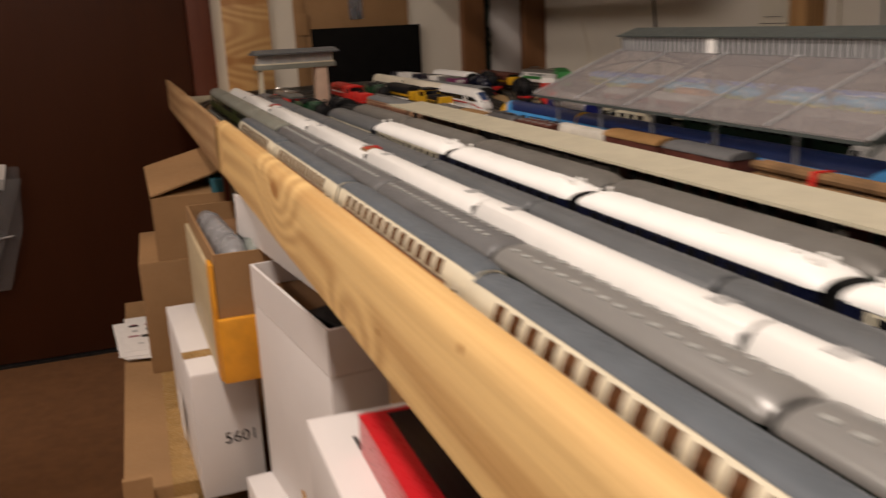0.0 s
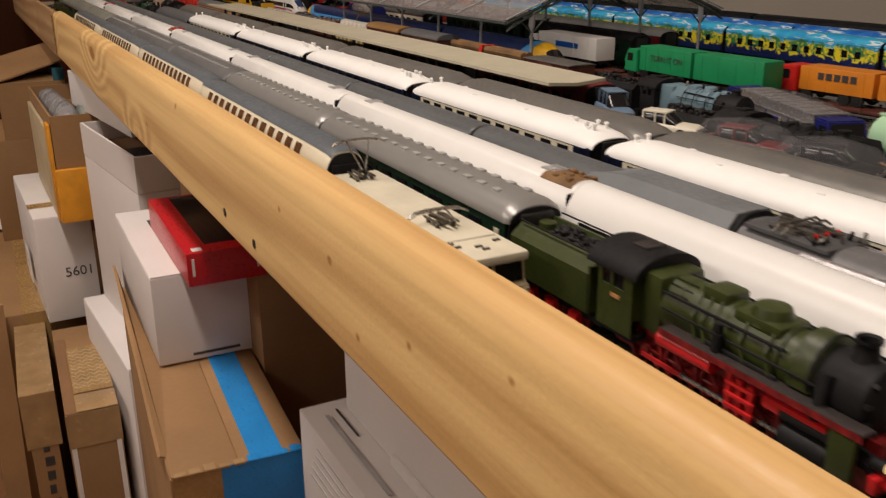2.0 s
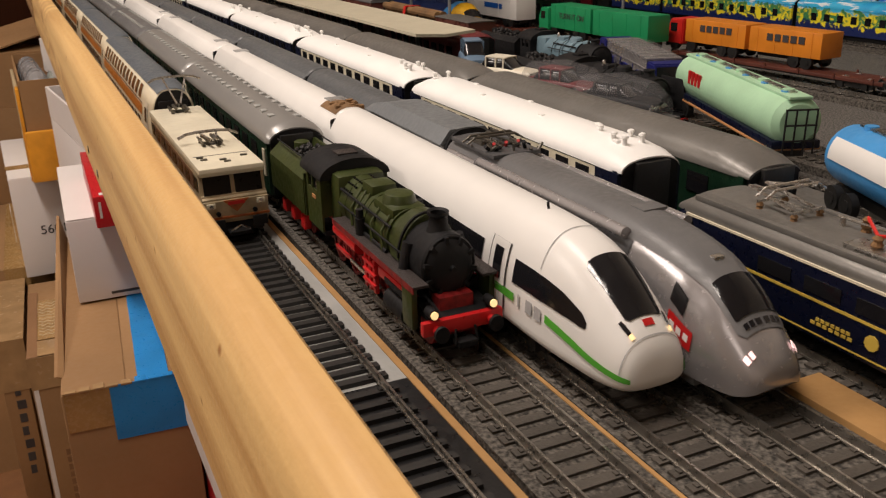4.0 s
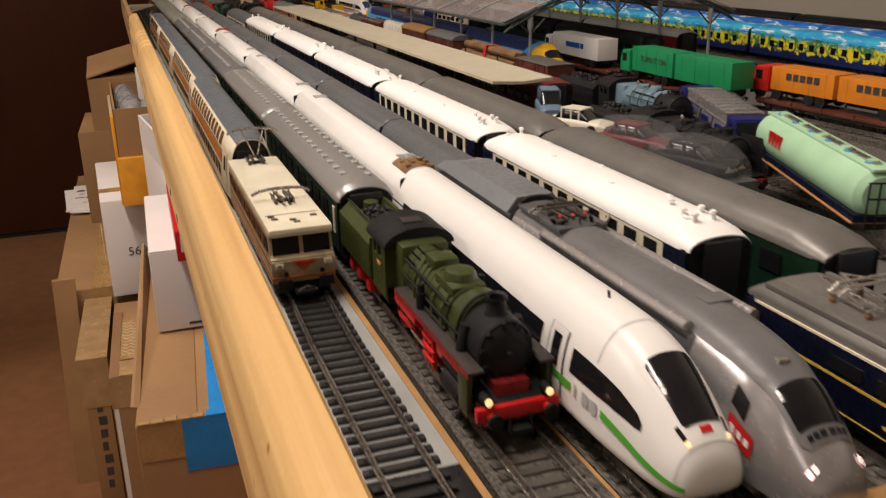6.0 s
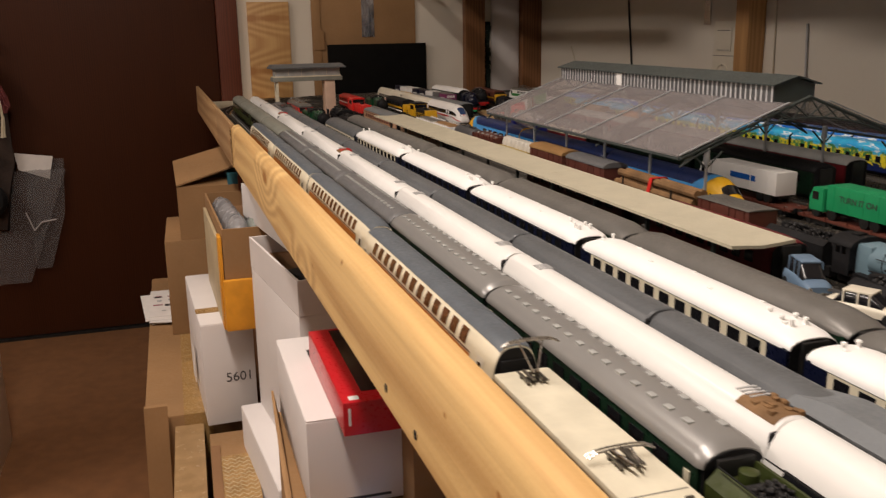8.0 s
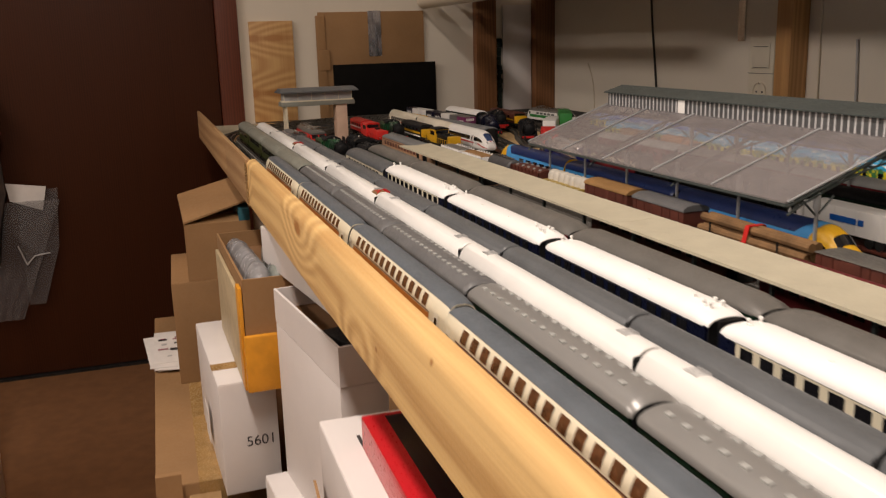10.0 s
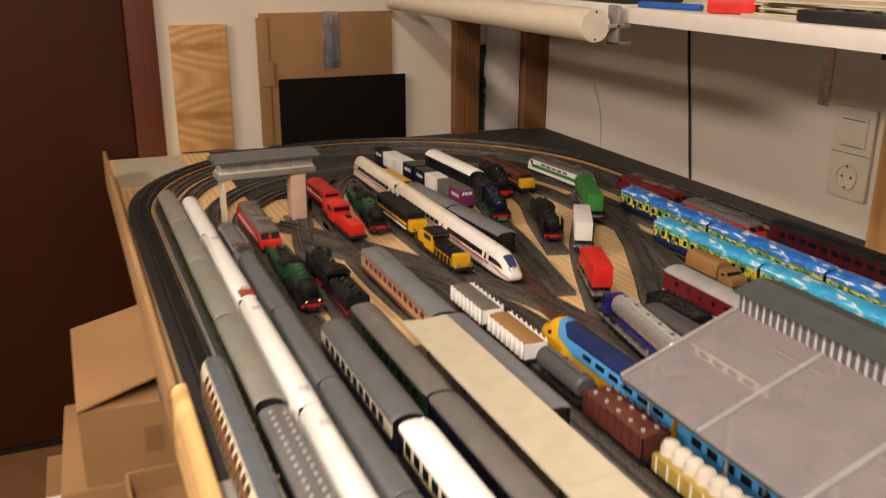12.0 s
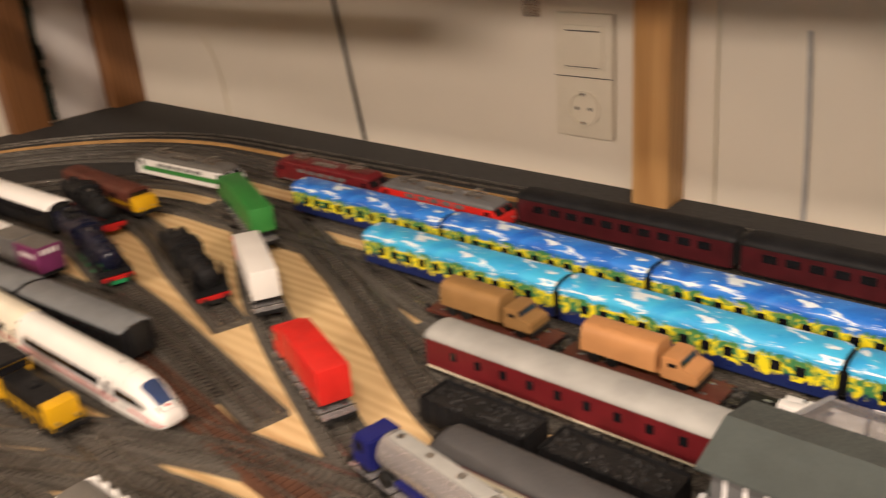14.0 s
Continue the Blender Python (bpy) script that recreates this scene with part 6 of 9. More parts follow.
# grey-roofed stopping train
SLV = "grey-roofed train"
J6 = [-0.176, 0.0875, 0.338, 0.618, 0.900, 1.160, 1.412]
for i, (a, b) in enumerate(zip(J6, J6[1:])):
    s = ("green", "green", "green", "maroon", "navy", "green")[i]
    coach({"green": "dark green coach with dull silver roof", "maroon": "wine red coach with dull silver roof", "navy": "dark blue coach with dull silver roof"}[s], on(X6, a, b), b - a, s, "dull_roof", SLV, win=(0.0305, 0.0395), n=10, rn=2.0, zr=0.0545, W=0.0306, blunt=0.022, drop=0.0062, doors="olive_roof" if i == 1 else None)
steam("black model steam engine with red wheels", pose(X6 + 0.008, 1.66, B, 0, 0, 0), "soot", "soot", "", frame="red", wheel="red", L=0.125, tL=0.08, lamps=False, wind=True)


# ---- train on the outer track ----
GC = "cream and orange express train"


def cream_engine(label, m, L, group):
    """Boxy electric with an overhanging flat roof; the front with the red chevron looks along +y."""
    t = thing("electric_locomotive", label, "model locomotive", m, group)
    h, w = L / 2, 0.0150
    bm = bmesh.new()
    side = [(-h + 0.0010, 0.0170), (-h, 0.0290), (-h + 0.0035, 0.0300), (-h + 0.0050, 0.0400), (h - 0.0050, 0.0400), (h - 0.0035, 0.0300), (h, 0.0290), (h - 0.0010, 0.0170)]
    loft(bm, [[(x, y, z) for y, z in side] for x in (-w, w)])
    bmesh.ops.bevel(bm, geom=[e for e in bm.edges if abs(e.verts[0].co.x - e.verts[1].co.x) > 0.01], offset=0.0008, segments=2, affect="EDGES")
    part("body", bm, M["cream_weathered"], t)
    rf = bmesh.new()
    box(rf, -w - 0.0003, w + 0.0003, -h + 0.0010, h - 0.0010, 0.0396, 0.0440, 0.0019)
    part("roof", rf, M["roof_cream"], t, "cream flat roof with rounded edges")
    for s in (-1, 1):
        for sx in (-1, 1):
            xa, xb = sorted((sx * 0.0010, sx * 0.0135))
            part("windscreen", loft(bmesh.new(), [[(x, s * (h - 0.0036), 0.0306), (x, s * (h - 0.0030), 0.0306), (x, s * (h - 0.0044), 0.0392), (x, s * (h - 0.0050), 0.0392)] for x in (xa, xb)]), M["dull_glass"], t)
            hl = part("headlight", box(bmesh.new(), min(sx * 0.0095, sx * 0.0136), max(sx * 0.0095, sx * 0.0136), min(s * (h - 0.0015), s * (h + 0.0006)), max(s * (h - 0.0015), s * (h + 0.0006)), 0.0250, 0.0276, 0.0005), M["roof_cream"], t)
            part("lens", rod(bmesh.new(), (sx * 0.0115, s * (h - 0.001), 0.0262), (sx * 0.0115, s * (h + 0.0008), 0.0262), 0.0010, 10), M["steel"], hl)
            part("tail_lamp", rod(bmesh.new(), (sx * 0.0085, s * (h - 0.001), 0.0222), (sx * 0.0085, s * (h + 0.0005), 0.0222), 0.0011, 10), M["soot"], t)
            part("cab_window", box(bmesh.new(), min(sx * w, sx * (w + 0.0003)), max(sx * w, sx * (w + 0.0003)), min(s * (h - 0.017), s * (h - 0.008)), max(s * (h - 0.017), s * (h - 0.008)), 0.0315, 0.0380), M["window"], t)
            part("buffer_stem", rod(bmesh.new(), (sx * 0.0098, s * (h - 0.001), 0.0180), (sx * 0.0098, s * (h + 0.0030), 0.0180), 0.0016, 10), M["soot"], t)
            part("buffer_head", box(bmesh.new(), sx * 0.0098 - 0.0034, sx * 0.0098 + 0.0034, min(s * (h + 0.0028), s * (h + 0.0040)), max(s * (h + 0.0028), s * (h + 0.0040)), 0.0156, 0.0204, 0.0005), M["soot"], t)
        ch = bmesh.new()
        y = s * (h + 0.0003)
        loft(ch, [[(-0.0060, yy, 0.0284), (0.0060, yy, 0.0284), (0.0, yy, 0.0225)] for yy in (y - 0.0003, y + 0.0002)])
        cv = part("chevron", ch, M["rusty_orange"], t, "worn orange chevron on the front")
        part("number_plate", box(bmesh.new(), -0.0038, 0.0038, min(y, y + s * 0.0004), max(y, y + s * 0.0004), 0.0262, 0.0278), M["red"], cv)
        part("front_band", box(bmesh.new(), -w - 0.0002, w + 0.0002, min(s * (h - 0.003), s * (h + 0.0002)), max(s * (h - 0.003), s * (h + 0.0002)), 0.0196, 0.0206), M["rusty_orange"], t)
        part("pilot", box(bmesh.new(), -0.0125, 0.0125, min(s * (h - 0.008), s * (h - 0.001)), max(s * (h - 0.008), s * (h - 0.001)), 0.0125, 0.0172, 0.0006), M["soot"], t)
        cp = part("coupler", box(bmesh.new(), -0.0050, 0.0050, min(s * (h - 0.002), s * (h + 0.0050)), max(s * (h - 0.002), s * (h + 0.0050)), 0.0125, 0.0142, 0.0004), M["soot"], t)
        part("coupler_loop", rod(rod(bmesh.new(), (-0.0045, s * (h + 0.0050), 0.0150), (0, s * (h + 0.0060), 0.0175), 0.0004, 6), (0, s * (h + 0.0060), 0.0175), (0.0045, s * (h + 0.0050), 0.0150), 0.0004, 6), M["steel"], cp)
        bogie(t, s * L * 0.27, 0.034)
    for sx in (-1, 1):
        x0, x1 = sorted((sx * w, sx * (w + 0.0002)))
        part("brown_band", box(bmesh.new(), x0, x1, -h + 0.019, h - 0.019, 0.0305, 0.0385), M["brown_grille"], t)
        for k in range(6):
            y = -h + 0.026 + k * (L - 0.064) / 5
            part("grille", box(bmesh.new(), min(sx * w, sx * (w + 0.0005)), max(sx * w, sx * (w + 0.0005)), y, y + 0.010, 0.0318, 0.0372), M["log_dark"], t)
        part("orange_line", box(bmesh.new(), x0, x1, -h + 0.003, h - 0.003, 0.0262, 0.0272), M["rusty_orange"], t)
        part("orange_line", box(bmesh.new(), x0, x1, -h + 0.003, h - 0.003, 0.0196, 0.0206), M["rusty_orange"], t)
    for y, up_ in ((h * 0.36, 0.0), (-h * 0.80, 0.020)):
        zz = 0.0440
        pn = part("pantograph", lathe_z(bmesh.new(), [(zz - 0.0004, 0.0040), (zz + 0.0006, 0.0036), (zz + 0.0010, 0.0016)], 0, y, 16), M["dark_steel"], t)
        for x, d in ((-0.004, -0.004), (0.004, -0.004), (-0.004, 0.005), (0.004, 0.005)):
            part("insulator", lathe_z(bmesh.new(), [(zz - 0.0004, 0.0012), (zz + 0.0008, 0.0008), (zz + 0.0014, 0.0012), (zz + 0.0024, 0.0007)], x, y + d, 8), M["dark_steel"], pn)
        part("base_frame", box(box(bmesh.new(), -0.0052, -0.0042, y - 0.007, y + 0.008, zz + 0.0020, zz + 0.0028), 0.0042, 0.0052, y - 0.007, y + 0.008, zz + 0.0020, zz + 0.0028), M["dark_steel"], pn)
        part("spring", rod(rod(bmesh.new(), (-0.002, y - 0.006, zz + 0.0030), (-0.002, y + 0.006, zz + 0.0030), 0.0009, 8), (0.002, y - 0.006, zz + 0.0030), (0.002, y + 0.006, zz + 0.0030), 0.0009, 8), M["dark_steel"], pn)
        if up_:
            kn = (0, y + 0.004, zz + up_ * 0.28)
            for sx in (-1, 1):
                part("lower_arm", rod(bmesh.new(), (sx * 0.0012, y - 0.003, zz + 0.0025), (sx * 0.0012, kn[1], kn[2]), 0.0009, 6), M["dark_steel"], pn)
                part("upper_arm", rod(bmesh.new(), (sx * 0.0010, kn[1], kn[2]), (sx * 0.0065, y - 0.003, zz + up_), 0.0005, 6), M["steel"], pn)
            top = zz + up_
        else:
            for sx in (-1, 1):
                part("lower_arm", rod(bmesh.new(), (sx * 0.003, y - 0.005, zz + 0.0030), (sx * 0.0012, y + 0.011, zz + 0.0042), 0.0008, 6), M["dark_steel"], pn)
                part("upper_arm", rod(bmesh.new(), (sx * 0.0012, y + 0.011, zz + 0.0042), (sx * 0.0040, y - 0.002, zz + 0.0052), 0.0006, 6), M["steel"], pn)
            top = zz + 0.0055
        for d in (-0.0012, 0.0012):
            q = bmesh.new()
            pts = [(-0.0150, -0.0022), (-0.0110, -0.0004), (-0.005, 0.0003), (0.005, 0.0003), (0.0110, -0.0004), (0.0150, -0.0022)]
            for (xa, za), (xb, zb) in zip(pts, pts[1:]):
                rod(q, (xa, y - 0.003 + d, top + za), (xb, y - 0.003 + d, top + zb), 0.0005, 6)
            part("contact_strip", q, M["steel"], pn)
    for x, y in ((-0.0095, h - 0.018), (0.0095, h - 0.017), (0.0, h - 0.010), (0.0012, h - 0.014), (0.0105, h - 0.0215)):
        part("roof_fitting", box(bmesh.new(), x - 0.0016, x + 0.0016, y - 0.0008, y + 0.0008, 0.0438, 0.0447, 0.0002), M["dark_steel"], t)
    part("roof_seam", box(bmesh.new(), -0.0130, 0.0130, h - 0.0250, h - 0.0245, 0.0437, 0.0442), M["dull_roof"], t)
    return t


def deck_coach(label, m, L, group):
    """Express coach with tucked-in shoulders: cream sides, slate roof, orange belt between two rows of windows."""
    t = thing("passenger_coach", label, "model coach", m, group)
    h, w, n = L / 2 - 0.002, 0.0158, 3.0
    secs = [(-h, w - 0.0022, 0.0160, 0.0535, n), (-h + 0.004, w - 0.0012, 0.0160, 0.0550, n), (-h + 0.022, w, 0.0160, 0.0560, n), (h - 0.022, w, 0.0160, 0.0560, n), (h - 0.004, w - 0.0012, 0.0160, 0.0550, n), (h, w - 0.0022, 0.0160, 0.0535, n)]
    part("body", shell(bmesh.new(), secs), M["cream"], t)
    A = lambda v: at_height(v, n)
    lo = A(0.925)
    part("roof", decal(bmesh.new(), secs, [(-h + 0.0004, lo, 1 - lo), (h - 0.0004, lo, 1 - lo)], 0.0004, 20), M["slate_blue"], t, "slate blue roof skin")
    for k in (1, -1):
        f = (lambda rows: rows) if k > 0 else (lambda rows: [(y, 1 - q, 1 - p) for y, p, q in rows])
        part("orange_belt", decal(bmesh.new(), secs, f([(-h + 0.030, A(0.46), A(0.62)), (h - 0.030, A(0.46), A(0.62))]), 0.0003, 4), M["burnt_orange"], t)
        part("red_line", decal(bmesh.new(), secs, f([(-h + 0.030, A(0.635), A(0.655)), (h - 0.030, A(0.635), A(0.655))]), 0.0003, 2), M["brown"], t)
        nw = 13
        pitch = (2 * h - 0.070) / nw
        for i in range(nw):
            y = -h + 0.035 + pitch * (i + 0.20)
            part("window", decal(bmesh.new(), secs, f([(y, A(0.69), A(0.885)), (y + pitch * 0.58, A(0.69), A(0.885))]), 0.0004, 4), M["log_dark"], t)
            part("lower_window", decal(bmesh.new(), secs, f([(y, A(0.20), A(0.40)), (y + pitch * 0.62, A(0.20), A(0.40))]), 0.0004, 4), M["log_dark"], t)
        for e in (-1, 1):
            y = e * (h - 0.015)
            dd = part("door", decal(bmesh.new(), secs, f([(y - 0.0045, A(0.08), A(0.72)), (y + 0.0045, A(0.08), A(0.72))]), 0.0004, 6), M["ivory"], t)
            part("door_window", decal(bmesh.new(), secs, f([(y - 0.0022, A(0.42), A(0.64)), (y + 0.0022, A(0.42), A(0.64))]), 0.0008, 3), M["window"], dd)
    for e in (-1, 1):
        bogie(t, e * (h - 0.040))
        ya, yb = sorted((e * h, e * (h + 0.0006)))
        part("end_wall", shell(bmesh.new(), [(ya, w - 0.0026, 0.0165, 0.0530, n), (yb, w - 0.0026, 0.0165, 0.0530, n)]), M["soot"], t)
        ya, yb = sorted((e * h, e * (h + 0.0022)))
        part("gangway", box(bmesh.new(), -0.0085, 0.0085, ya, yb, 0.019, 0.047, 0.0006), M["soot"], t)
    part("underframe", box(bmesh.new(), -0.0110, 0.0110, -h + 0.06, h - 0.06, 0.0120, 0.0162), M["soot"], t)
    return t


Y1 = -0.046     # the engine's front
cream_engine("cream electric engine with flat roof and chevron front", on(X1 - 0.0002, Y1, Y1 + 0.158), 0.156, GC)
for i in range(4):
    a = Y1 + 0.162 + 0.3005 * i
    deck_coach("cream coach, slate roof, orange belt between window rows", on(X1 + (0.0002 if i == 0 else 0.0040), a, a + 0.2985), 0.2985, GC)

# ---- platform ----
pf = thing("platform", "long model platform under a beige flat canopy", "model platform", pose(0, 0, B))
part("slab", box(bmesh.new(), 0.154, 0.200, -0.16, 1.33, 0.0012, 0.018, 0.001), M["dull_roof"], pf)
for i in range(3):
    a = 0.24 + i * 0.3585
    part("canopy", prism(bmesh.new(), [(0.150, 0.0565), (0.1775, 0.0545), (0.205, 0.0565), (0.205, 0.0590), (0.1775, 0.0570), (0.150, 0.0590)], a, a + 0.358), M["canopy"], pf, "beige canopy board")
for i in range(11):
    y = 0.30 + i * 0.1
    part("canopy_post", box(bmesh.new(), 0.1760, 0.1790, y - 0.0015, y + 0.0015, 0.018, 0.0548), M["hall_frame"], pf)

# trains behind the platform
coach("wine red coach end beside the platform", on(X7, 0.262, 0.455), 0.19, "maroon", "maroon", "", win=(0.030, 0.039), n=9, rn=2.4, zr=0.052, blunt=0.02)
coach("brown wooden coach with grey roof", on(X7, 0.46, 0.77), 0.25, "brown", "grey_roof", "", win=(0.030, 0.039), n=9, zr=0.050)
rc = coach("beige and brown railcar with blue-grey roof", on(X7 - 0.006, 1.345, 1.620), 0.275, "beige_pink", "slate_light", "", win=(0.031, 0.038), n=12, bands=(("brown", 0.0165, 0.022), ("brown", 0.0402, 0.0415)), zr=0.050, blunt=0.02, wmat="brown")
part("nose_panel", box(bmesh.new(), -0.0160, 0.0160, -0.1372, -0.1352, 0.018, 0.040, 0.0008), M["maroon"], rc)
for i in range(5):
    part("roof_fan", lathe_z(bmesh.new(), [(0.0485, 0.0052), (0.0512, 0.0048), (0.0516, 0.0036), (0.0508, 0.0030)], 0, -0.118 + i * 0.013, 14), M["dull_roof"], rc)
coach("beige and brown coach with blue-grey roof", on(X7, 1.085, 1.340), 0.255, "beige_pink", "slate_light", "", win=(0.031, 0.038), n=12, bands=(("brown", 0.0165, 0.022), ("brown", 0.0402, 0.0415)), zr=0.050, wmat="brown")

# ---- freight ----
FR = "freight wagons"


def wagon(label, m, L, deck="brown", group=FR, frame_mat="black", name="freight_wagon", bog=None):
    t = thing(name, label, "model wagon", m, group)
    part("underframe", box(bmesh.new(), -0.0135, 0.0135, -L / 2 + 0.003, L / 2 - 0.003, 0.0165, 0.0205, 0.0005), M[frame_mat], t)
    for s in (-1, 1):
        buffers(t, s * (L / 2 - 0.004), s)
        if bog or L > 0.13:
            bogie(t, s * (L / 2 - 0.03), 0.022)
        else:
            y = s * (L / 2 - 0.028)
            part("wheelset", shared(("wheelset",), wheelset, M["steel"]), M["steel"], t, m=pose(0, y, HR + 0.0056))
            for sx in (-1, 1):
                me = shared(("axle_guard",), lambda b: box(b, -0.0010, 0.0010, -0.004, 0.004, 0.013, 0.0175), M["black"])
                part("axle_guard", me, M["black"], t, m=pose(sx * 0.0115, y, 0))
    return t


def box_wagon(label, m, L, body, roof, zr=0.0540, ribs=6, rn=2.2, ze=0.0475):
    t = wagon(label, m, L)
    h = L / 2 - 0.005
    part("body", box(bmesh.new(), -0.0155, 0.0155, -h, h, 0.0203, ze, 0.0005), M[body], t)
    part("roof", shell(bmesh.new(), [(-h - 0.001, 0.0165, ze - 0.0002, zr, rn), (h + 0.001, 0.0165, ze - 0.0002, zr, rn)]), M[roof], t)
    me = shared(("rib", body, ze), lambda b: box(b, -0.0162, 0.0162, -0.0005, 0.0005, 0.0205, ze - 0.0003), M[body])
    for i in range(ribs):
        part("rib", me, M[body], t, m=pose(0, -h + 2 * h * (i + 0.5) / ribs, 0))
    part("sliding_door", box(bmesh.new(), -0.0166, 0.0166, -0.011, 0.011, 0.0215, ze - 0.001, 0.0004), M[body], t)
    for s in (-1, 1):
        part("sign_plate", box(bmesh.new(), min(s * 0.0163, s * 0.0168), max(s * 0.0163, s * 0.0168), 0.014, 0.020, 0.027, 0.031), M["paper"], t)
    return t


def tank_wagon(label, m, L, tank, r=0.0125):
    t = wagon(label, m, L)
    h = L / 2 - 0.008
    part("tank", lathe_y(bmesh.new(), [(-h, 0.002), (-h + 0.002, r * 0.8), (-h + 0.005, r), (h - 0.005, r), (h - 0.002, r * 0.8), (h, 0.002)], 0, 0.0205 + r, 20), M[tank], t)
    part("dome", lathe_z(bmesh.new(), [(0.0205 + 1.9 * r, 0.004), (0.0205 + 2 * r + 0.003, 0.0036), (0.0205 + 2 * r + 0.0036, 0.002)], 0, 0), M[tank], t)
    for s in (-1, 1):
        part("saddle", box(bmesh.new(), -0.010, 0.010, s * h * 0.6 - 0.002, s * h * 0.6 + 0.002, 0.0203, 0.0245), M["black"], t)
    part("walkway", box(bmesh.new(), -0.003, 0.003, -h * 0.8, h * 0.8, 0.0205 + 2 * r + 0.0008, 0.0205 + 2 * r + 0.0014), M["steel"], t)
    return t


def open_wagon(label, m, L, side, load=None, z1=0.038, stakes=0, top=0.0):
    t = wagon(label, m, L)
    h = L / 2 - 0.005
    b = bmesh.new()
    for s in (-1, 1):
        box(b, min(s * 0.0145, s * 0.0155), max(s * 0.0145, s * 0.0155), -h, h, 0.0203, z1)
        box(b, -0.0155, 0.0155, min(s * (h - 0.001), s * h), max(s * (h - 0.001), s * h), 0.0203, z1)
    box(b, -0.0150, 0.0150, -h, h, 0.0200, 0.0212)
    part("body", b, M[side], t)
    me = shared(("stanchion", side, z1), lambda q: box(q, 0.0153, 0.0168, -0.0011, 0.0011, 0.0203, z1 + 0.0022), M[side])
    for i in range(8):
        for rz in (0, 180):
            part("stanchion", me, M[side], t, m=pose(0, -h + 2 * h * (i + 0.5) / 8, 0, 0, 0, rz))
    if load == "coal":
        b = bmesh.new()
        rnd = random.Random(int(L * 1e4))
        box(b, -0.0144, 0.0144, -h + 0.001, h - 0.001, 0.0212, z1 - 0.003)
        for i in range(90):
            c = bmesh.new()
            bmesh.ops.create_icosphere(c, subdivisions=1, radius=rnd.uniform(0.0012, 0.0028))
            c.transform(pose(rnd.uniform(-0.012, 0.012), rnd.uniform(-h + 0.004, h - 0.004), z1 - 0.0025, rnd.uniform(0, 90), rnd.uniform(0, 90)))
            join(b, c)
        tagged(part("coal_load", mesh("coal_load", b, 10), M["coal"], t), kind="stuff")
    elif load:
        part("cover", shell(bmesh.new(), [(-h + 0.0012, 0.0142, z1 - 0.004, z1 + 0.0018, 2.6), (h - 0.0012, 0.0142, z1 - 0.004, z1 + 0.0018, 2.6)]), M[load], t)
    return t


open_wagon("white stake-sided wagon with grey cover", on(X8 - 0.001, 1.345, 1.452), 0.107, "roof_white", "dull_roof", z1=0.0385)
open_wagon("white stake-sided wagon with brown load", on(X8, 1.236, 1.343), 0.107, "roof_white", "tan", z1=0.0385)
tank_wagon("dark grey tank wagon", on(X8, 1.125, 1.232), 0.107, "louvre")
t = open_wagon("brown hopper wagon with pale round lids", on(X8, 1.010, 1.122), 0.112, "brown", "brown", z1=0.042)
for i in range(5):
    for x in (-0.0075, 0.0075):
        part("lid", rod(bmesh.new(), (x, -0.040 + i * 0.020, 0.0418), (x, -0.040 + i * 0.020, 0.0446), 0.0024, 12), M["strip"], t)
t = wagon("yellow wagon carrying a row of white domes", on(X8, 0.885, 1.007), 0.122)
part("body", box(bmesh.new(), -0.0150, 0.0150, -0.055, 0.055, 0.0203, 0.036, 0.0006), M["mustard"], t)
for i in range(7):
    part("dome", lathe_z(bmesh.new(), [(0.0358, 0.0096), (0.042, 0.0094), (0.0470, 0.0074), (0.0490, 0.0040), (0.0495, 0.0008)], 0, -0.048 + i * 0.016, 18), M["pale_dome"], t)
    part("band", box(bmesh.new(), -0.0154, 0.0154, -0.0495 + i * 0.016, -0.0465 + i * 0.016, 0.0205, 0.0358), M["cream"], t)
box_wagon("brown box wagon with tan roof", on(X8, 0.765, 0.880), 0.115, "brown", "tan")
box_wagon("brown box wagon with grey roof", on(X8, 0.650, 0.762), 0.112, "brown", "grey_roof")
t = wagon("flat wagon loaded with logs, pink strap round them", on(X8, 0.470, 0.645), 0.172, bog=True)
rnd = random.Random(3)
for i, (x, z) in enumerate(((-0.011, 0.0250), (-0.0037, 0.0250), (0.0037, 0.0250), (0.011, 0.0250), (-0.0075, 0.0315), (0, 0.0320), (0.0075, 0.0315), (-0.0035, 0.0385), (0.0040, 0.0385))):
    r = 0.0046 + rnd.uniform(-0.0007, 0.0004)
    a = rnd.uniform(-0.005, 0.005)
    z = 0.0262 + (z - 0.0250) * 1.45
    part("log", rod(bmesh.new(), (x - a * 0.4, -0.078 + rnd.uniform(-0.006, 0.004), z), (x + a * 0.4, 0.078 + rnd.uniform(-0.006, 0.004), z), r, 9), M["log"], t)
for y in (-0.05, 0.05):
    for s in (-1, 1):
        part("stake", box(bmesh.new(), s * 0.0162 - 0.0006, s * 0.0162 + 0.0006, y - 0.0008, y + 0.0008, 0.0203, 0.046), M["black"], t)
b = bmesh.new()
for s in (-1, 1):
    loft(b, [[(s * 0.0160, y, 0.0210), (s * 0.0168, y, 0.0210), (s * 0.0096, y, 0.0505), (s * 0.0088, y, 0.0505)] for y in (-0.004, 0.002)])
box(b, -0.0092, 0.0092, -0.004, 0.002, 0.0500, 0.0508)
part("strap", b, M["red_bright"], t, "pinkish red strap")
box_wagon("old brown van with dark round roof", on(X8, 0.375, 0.465), 0.090, "brown", "dull_roof", zr=0.0485, rn=1.9)
steam("black tender engine with a pale blue boiler", pose(X8 - 0.002, 0.150, B, 0, 0, 180), "teal", "soot", "", frame="black", wheel="black", lamps=False)
